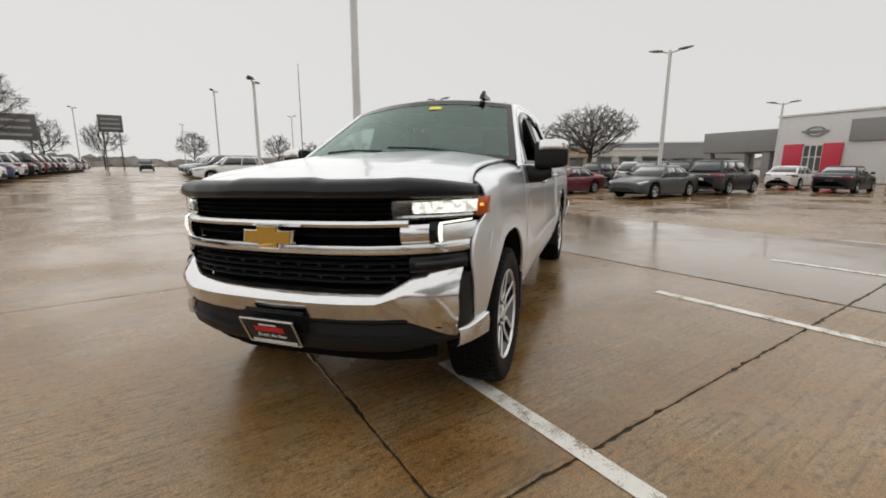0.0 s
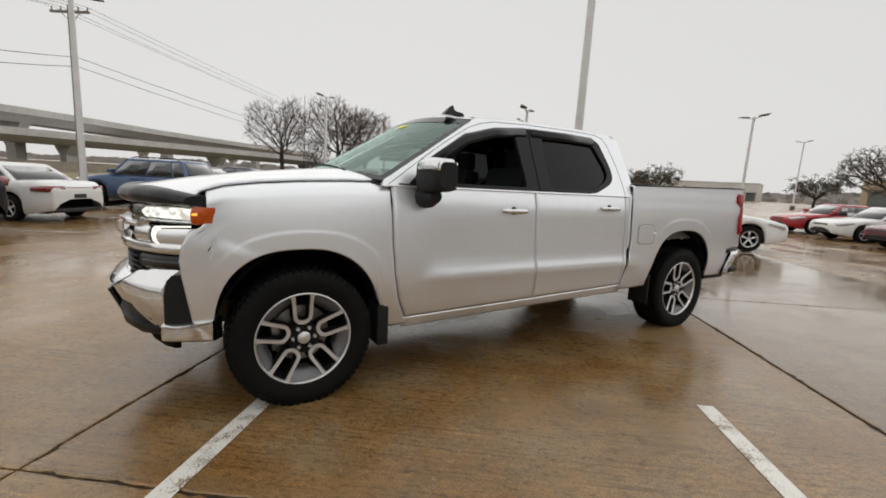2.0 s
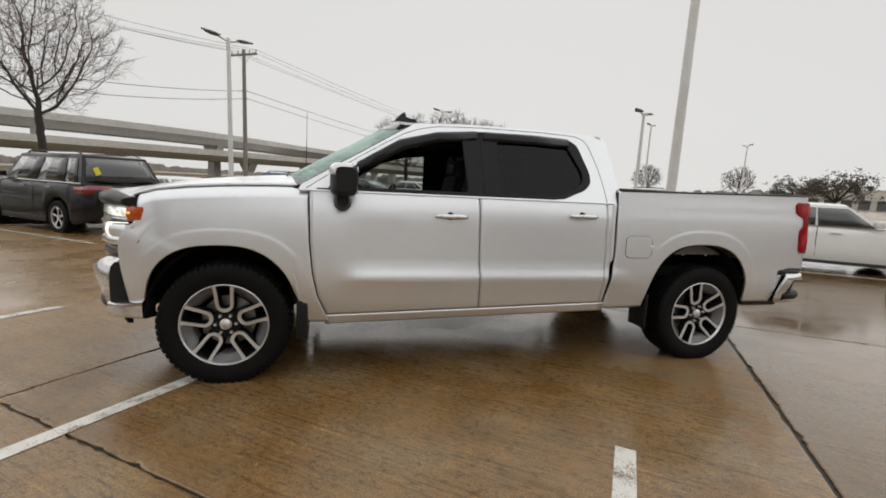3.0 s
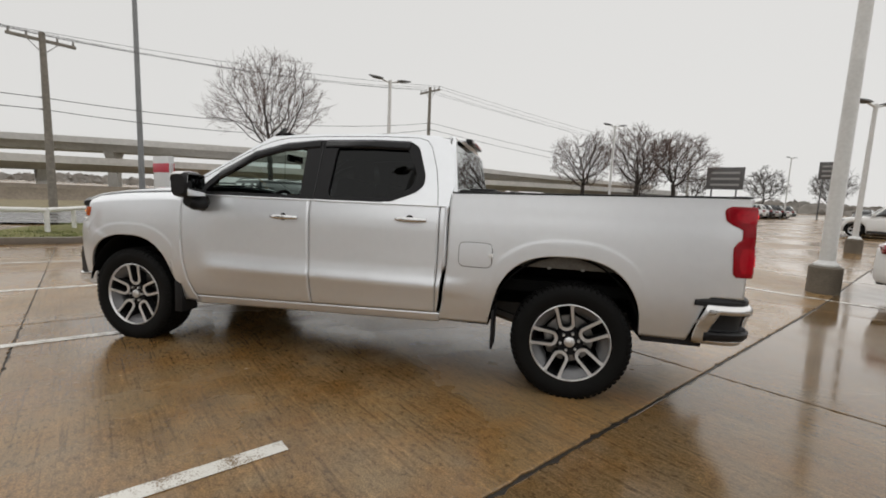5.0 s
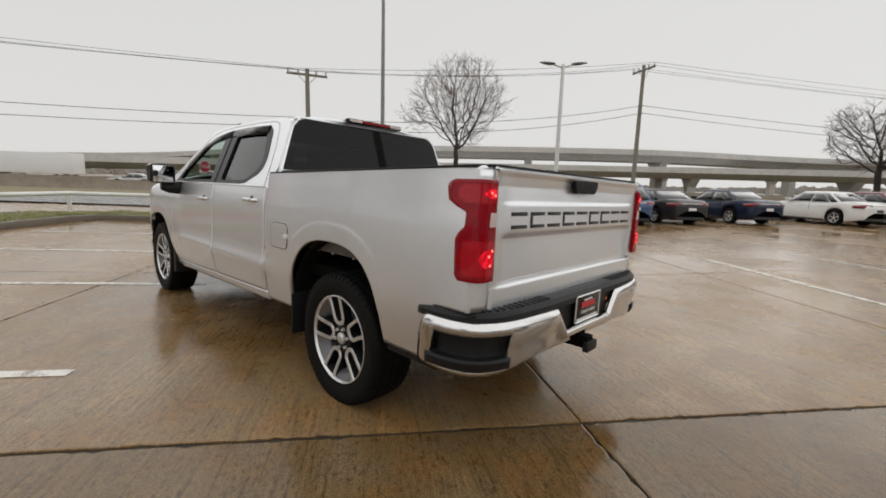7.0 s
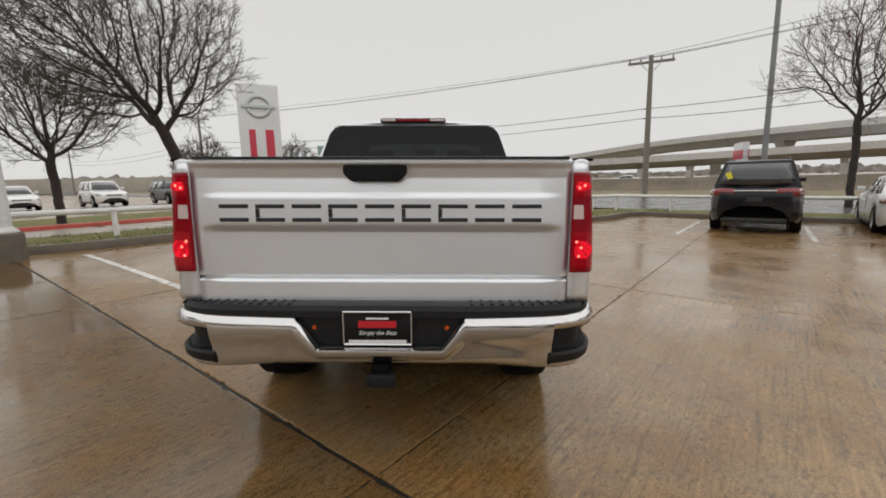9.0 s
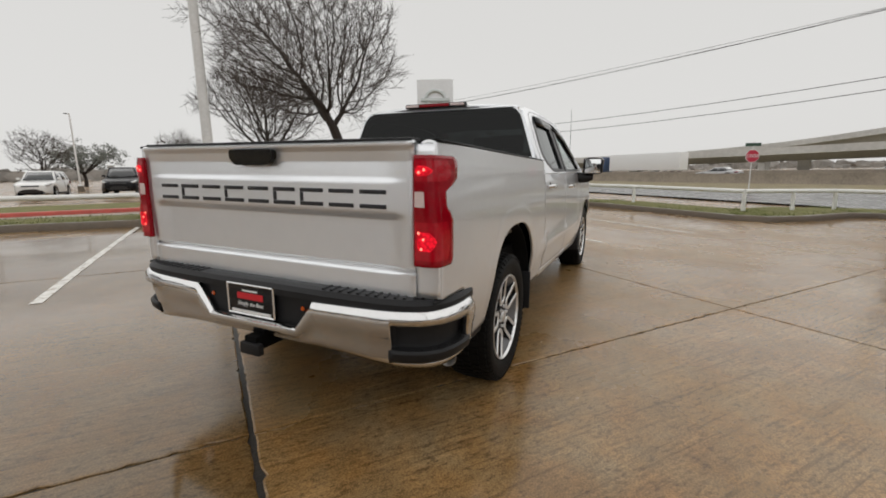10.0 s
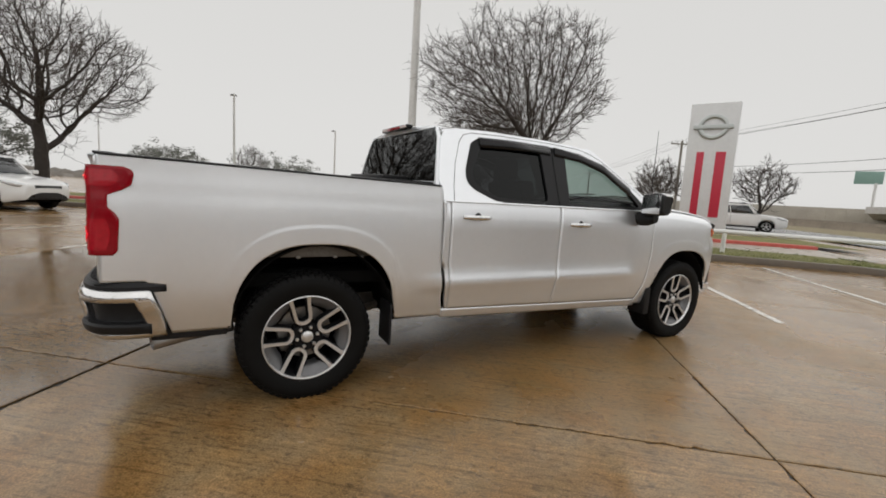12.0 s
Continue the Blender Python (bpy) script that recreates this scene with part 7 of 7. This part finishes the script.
    for wx in (WB / 2, -WB / 2):
        for sg in (1, -1):
            tyre = lathe_y([(r * WR, yy) for r, yy in TYRE_PROF], 28)
            wobj = part("wheel", tyre, RUBBER, t)
            wobj.matrix_basis = pose(wx, sg * (W / 2 - 0.125), WR, 0, 0, 0 if sg > 0 else 180)
            sp = [lathe_y([(0.66 * WR, 0.085), (0.64 * WR, 0.105), (0.60 * WR, 0.10), (0.58 * WR, 0.05)], 28), lathe_y([(0.001, 0.085), (0.12 * WR, 0.085), (0.16 * WR, 0.07)], 12)]
            for j in range(5):
                a = 2 * math.pi * j / 5 + 0.3
                sp.append(grid([[Vector((r * WR * math.cos(a + d), yy, r * WR * math.sin(a + d))) for d in (-dd, 0, dd)] for r, yy, dd in ((0.1, 0.08, 0.5), (0.35, 0.075, 0.2), (0.62, 0.088, 0.15))], flip=True))
            part("rim", join(*sp), ALLOY, wobj, "silver alloy rim", solid=0.004)
            part("brake_shade", lathe_y([(0.001, 0.0), (0.66 * WR, 0.0)], 20), DARK, wobj)
    return t


HD_MINUS_V, HD_PLUS_V = -37.0, 143.0   # headings of cars parked across the stripes


def at(u, v):
    return along(u, v)


black_suv = car("large suv", "black", *at(-2.75, -12.4), HD_MINUS_V, "black full-size SUV with a yellow window sticker parked facing the fence")
car("sedan", "white", *at(-6.1, -13.3), HD_MINUS_V, "white sedan parked facing the fence beside a black SUV")
car("suv", "blue", *at(-10.6, -12.6), HD_MINUS_V, "metallic blue SUV with roof rails parked facing the fence")
car("sedan", "white", *at(-8.7, 5.4), HD_PLUS_V, "white sedan parked on the wet car park behind the truck")
car("sedan", "charcoal", *at(-13.3, -13.0), HD_MINUS_V, "dark charcoal sedan parked in the row along the kerb")
car("sedan", "navy", *at(-16.9, -13.0), HD_MINUS_V, "dark navy sedan parked in the row along the kerb")
row = [("sedan", "white"), ("sedan", "maroon"), ("sedan", "charcoal"), ("sedan", "white"), ("sedan", "blue"), ("suv", "white"), ("sedan", "black"), ("suv", "grey"), ("suv", "maroon"), ("suv", "charcoal"), ("suv", "black"), ("sedan", "grey"),
       ("sedan", "white"), ("suv", "white"), ("suv", "charcoal"), ("sedan", "silver"), ("suv", "black"), ("sedan", "white"), ("suv", "grey")]
for k, (s, c) in enumerate(row):
    car(s, c, *at(-21.5 - 2.85 * k, -12.3 - 0.03 * k), HD_MINUS_V, "%s %s parked in the long row along the kerb" % (c, s if s == "sedan" else "SUV"))
for k, (s, c) in enumerate((("suv", "white"), ("sedan", "charcoal"), ("suv", "grey"), ("sedan", "black"), ("suv", "silver"), ("sedan", "charcoal"), ("suv", "white"), ("sedan", "grey"), ("suv", "black"))):
    car(s, c, *at(-30.0 - 2.9 * k, 1.7), HD_MINUS_V, "%s %s parked in the middle row of the car park" % (c, s if s == "sedan" else "SUV"))
car("suv", "black", *at(-76, -4.0), 53, "black boxy SUV far off in the lane of the car park")
car("sedan", "grey", *at(-7.7, 16.7), HD_MINUS_V, "dark grey-green sedan with a paper on its window", sticker=True)
car("suv", "charcoal", *at(-7.2, 22.2), HD_PLUS_V, "dark SUV parked nose to nose with a grey sedan")
car("hatchback", "white", *at(-7.4, 32.0), HD_PLUS_V, "white hatchback with black trim near the showroom")
car("sedan", "black", *at(-4.2, 29.6), HD_PLUS_V, "black sedan near the showroom")
car("sedan", "maroon", *at(-12.6, 16.2), HD_MINUS_V, "maroon sedan with a white paper on its window", sticker=True)
car("sedan", "white", *at(-15.5, 16.3), HD_MINUS_V, "white sedan with a dark grille parked in a row", sticker=True)
car("sedan", "red", *at(-18.4, 16.4), HD_MINUS_V, "red sedan with a white paper on its window", sticker=True)
car("suv", "charcoal", *at(-11.0, 21.6), HD_MINUS_V, "dark charcoal SUV parked in a row")
for k, (s, c) in enumerate((("suv", "black"), ("suv", "white"), ("suv", "charcoal"), ("sedan", "black"), ("suv", "navy"))):
    car(s, c, *at(-9.6 - 3.0 * k, 24.0), HD_PLUS_V, "%s %s parked in the second row" % (c, s if s == "sedan" else "SUV"))
car("suv", "white", *at(7.2, 16.5), HD_MINUS_V, "white SUV parked by the kerb under bare trees")
car("suv", "silver", *at(9.0, 20.5), HD_MINUS_V, "silver SUV parked by the kerb under bare trees")
car("large suv", "white", 31.5, 13.6, -62, "white full-size SUV on the road by the pylon sign")
for k, (s, c) in enumerate((("suv", "grey"), ("suv", "white"), ("sedan", "white"), ("suv", "charcoal"), ("pickup", "black"), ("suv", "white"), ("sedan", "silver"), ("suv", "silver"), ("sedan", "white"), ("suv", "grey"), ("sedan", "charcoal"), ("suv", "white"))):
    car(s, c, *at(32.5, -9.5 + 4.3 * k), 233, "%s %s in the car park across the drive" % (c, s if s == "sedan" else ("pickup" if s == "pickup" else "SUV")))
car("sedan", "silver", 58, -10, 57, "pale sedan on the highway", group="highway cars")
car("sedan", "white", 66, -29, 57, "white sedan on the highway", group="highway cars")

# lorry on the highway
lorry = thing("lorry", "white box trailer with a blue tractor on the highway", "truck", pose(86, 4.5, 0.06, 0, 0, 57))
part("trailer", box(-14.5, -1.0, -1.25, 1.25, 1.1, 4.0, 0.05), WHITEPAINT, lorry)
part("tractor_cab", capped([[Vector((0.2, y, 0.9)), Vector((3.6, y, 0.9)), Vector((3.6, y, 1.9)), Vector((2.6, y, 2.1)), Vector((2.2, y, 3.0)), Vector((0.9, y, 3.7)), Vector((0.2, y, 3.7))] for y in (-1.2, 1.2)]), PAINTS["blue"], lorry, bevel=0.08)
part("tractor_window", capped([[Vector((2.1, y, 2.2)), Vector((2.45, y, 2.2)), Vector((2.2, y, 2.9)), Vector((1.7, y, 2.9))] for y in (-1.22, 1.22)]), CARGLASS, lorry)
for x in (-13.3, -12.0, 0.6, 1.7, 3.0):
    for y in (-1.05, 1.05):
        w = part("wheel", lathe_y([(r * 0.5, yy) for r, yy in TYRE_PROF], 20), RUBBER, lorry)
        w.matrix_basis = pose(x, y, 0.5)

# black SUV's sticker and bright bar
part("window_sticker", box(-0.06, 0.06, -0.003, 0.003, -0.09, 0.09), YELLOW, black_suv, "yellow sticker on the back glass").matrix_basis = pose(-2.45, 0.58, 1.52, 0, 20, 90)
part("tailgate_bar", box(-2.70, -2.63, -0.33, 0.33, 1.075, 1.125, 0.015), CHROME, black_suv, "chrome tailgate bar")

# ---------------------------------------------------------------- buildings
FACADE = mat("grey_metal_panel", (0.60, 0.60, 0.60), rough=0.45, vary=0.06, scale=0.4)
FACADEDARK = mat("dark_grey_canopy", (0.24, 0.24, 0.24), rough=0.5, vary=0.1, scale=0.4)
SHOPGLASS = mat("showroom_glass", (0.10, 0.11, 0.11), rough=0.05, vary=0.2, scale=0.3, coat=1.0)
WARM = mat("lit_showroom_ceiling", (0.6, 0.5, 0.3), rough=0.6, vary=0.1, emit=(1.0, 0.78, 0.42), emit_strength=0.9)
TAN = mat("tan_stucco", (0.42, 0.33, 0.22), rough=0.8, vary=0.1, scale=0.5, bump=0.1, bump_scale=10)
PALE = mat("pale_stucco", (0.52, 0.50, 0.46), rough=0.8, vary=0.1, scale=0.5, bump=0.1, bump_scale=10)

show = thing("showroom", "grey car showroom with red entrance panels and a canopy", "building", pose(-50.0, 18.3, 0, 0, 0, 41))
part("wall", box(0, 30, 0.25, 16, 0, 6.3, 0.03), FACADE, show)
part("parapet", box(-0.1, 30.1, 0.15, 16, 6.3, 6.5, 0.03), FACADE, show)
for x0, x1 in ((0.9, 2.6), (4.3, 5.8)):
    part("red_panel", box(x0, x1, 0.0, 0.3, 0, 3.6, 0.03), SIGNRED, show)
ent = part("entrance_glazing", box(2.6, 4.3, 0.18, 0.3, 0.05, 3.4), SHOPGLASS, show)
for x in (2.6, 3.15, 3.7, 4.22):
    part("mullion", box(x, x + 0.08, 0.12, 0.26, 0, 3.4), WHITEPAINT, ent)
part("transom", box(2.6, 4.3, 0.12, 0.26, 2.3, 2.38), WHITEPAINT, ent)
part("ring_badge", grid([[Vector((3.4 + R_ * math.cos(a), yy, 4.75 + R_ * 0.55 * math.sin(a))) for a in [2 * math.pi * k / 30 for k in range(30)]] for R_, yy in ((0.85, 0.25), (0.85, 0.12), (0.66, 0.12), (0.66, 0.25))], close=True), FACADEDARK, show)
part("badge_bar", box(2.3, 4.5, 0.08, 0.2, 4.65, 4.85, 0.02), FACADEDARK, show)
part("sign_band", box(6.2, 28, 0.0, 0.3, 3.7, 5.6, 0.03), FACADEDARK, show)
for k in range(8):
    part("sign_bar", box(11.2 + 1.15 * k, 12.0 + 1.15 * k, -0.12, 0.02, 4.4, 4.95, 0.03), WHITEPAINT, show)
glz = part("showroom_glazing", box(9.2, 28, 0.18, 0.3, 0.05, 3.6), SHOPGLASS, show)
for k in range(9):
    part("mullion", box(9.2 + 2.3 * k, 9.3 + 2.3 * k, 0.10, 0.26, 0, 3.7), WHITEPAINT, glz)
part("ceiling_light_strip", box(9.6, 27.6, 0.14, 0.2, 2.9, 3.25), WARM, glz, "warm lit ceiling behind the glass")
part("canopy", box(-8.5, -0.1, 0.6, 9, 3.0, 5.3, 0.05), FACADEDARK, show)
for x, y in ((-8.0, 1.2), (-8.0, 8.4), (-1.2, 1.2)):
    part("canopy_column", box(x - 0.4, x + 0.4, y - 0.4, y + 0.4, 0, 3.0, 0.03), FACADEDARK, show)

for nm, x, y, turn, w, d, h, m, lab in (("warehouse", -98, 12, 95, 34, 14, 6.2, FACADEDARK, "low dark grey building far behind the cars"), ("shop", -86, -10, 100, 22, 10, 5.0, TAN, "tan stucco shop front far behind the cars"),
        ("shop", -84, 6, 96, 12, 9, 4.4, PALE, "pale stucco shop front far behind the cars"),
        ("warehouse", -150, -85, 110, 40, 20, 6, PALE, "long pale distant warehouse building")):
    b = thing(nm, lab, "building", pose(x, y, 0, 0, 0, turn))
    part("wall", box(-w / 2, w / 2, 0, d, 0, h, 0.03), m, b)
    part("roof_edge", box(-w / 2 - 0.15, w / 2 + 0.15, -0.15, d + 0.15, h, h + 0.35, 0.03), FACADE, b)
    n = int(w / 4)
    for k in range(n):
        win = part("window", box(-w / 2 + 4 * k + 0.8, -w / 2 + 4 * k + 3.4, -0.06, 0.05, 0.4, 3.0), SHOPGLASS, b)
        part("awning", box(-w / 2 + 4 * k + 0.6, -w / 2 + 4 * k + 3.6, -0.7, 0.0, 3.1, 3.35, 0.03), FACADEDARK, b)


# ---------------------------------------------------------------- the paving slabs, each a piece of its own
paving = thing("paving", "wet brown broom-finished concrete slabs with dark joints", "paving", kind="structure")
US = [-1.82 + 4.5 * k for k in range(-6, 3)]
VS = [2.47 - 4.35 * k for k in range(-4, 5)]
rng = random.Random(2)
part("joint_bed", grid([[Vector((*along(US[0] + (US[-1] - US[0]) * i / 40, VS[-1] + (VS[0] - VS[-1]) * j / 40), ground_z(*along(US[0] + (US[-1] - US[0]) * i / 40, VS[-1] + (VS[0] - VS[-1]) * j / 40)) - 0.012)) for i in range(41)] for j in range(41)], flip=True), JOINTFILL, paving, "dark joint filler under the slabs")


def crumble(w):
    """How far a slab's edge has broken back at one place."""
    return rng.uniform(-0.003, 0.003) + (rng.uniform(0.003, w) if rng.random() < 0.15 else 0)


for i in range(len(US) - 1):
    for j in range(len(VS) - 1):
        g = 0.0062
        u0, u1 = US[i] + g, US[i + 1] - g
        # one long joint along the stripes is wide and crumbled
        worn = abs(VS[j] - 2.47) < 0.1 or abs(VS[j + 1] - 2.47) < 0.1
        v1 = VS[j] - (0.014 if abs(VS[j] - 2.47) < 0.1 else g)
        v0 = VS[j + 1] + (0.014 if abs(VS[j + 1] - 2.47) < 0.1 else g)
        near_by = abs((u0 + u1) / 2) < 7 and abs((v0 + v1) / 2) < 7
        n = 96 if near_by else 12
        # a rim of small quads round a coarse middle
        ring = [(k / n, 0.0) for k in range(n)] + [(1.0, k / n) for k in range(n)] + [(1 - k / n, 1.0) for k in range(n)] + [(0.0, 1 - k / n) for k in range(n)]
        rows = []
        jag = [crumble(0.018 if worn else 0.008) if near_by else 0 for _ in ring]
        for shrink, drop in ((0.0, 0.014), (0.0, 0.003), (0.010, 0.0), (0.5, 0.0), (1.1, 0.0), (1.7, 0.0)):
            row = []
            for (a, b), q in zip(ring, jag):
                e = shrink + (q if shrink < 0.4 else 0)
                u = u0 + e + (u1 - u0 - 2 * e) * a
                v = v0 + e + (v1 - v0 - 2 * e) * b
                x, y = along(u, v)
                row.append(Vector((x, y, ground_z(x, y) - drop)))
            rows.append(row)
        V, F = grid(rows, close=True)
        F.append([len(V) - len(ring) + k for k in range(len(ring))])
        part("slab", (V, F), FLOODED if 2.4 < v0 < 3 else CONCRETE, paving, smooth=False)
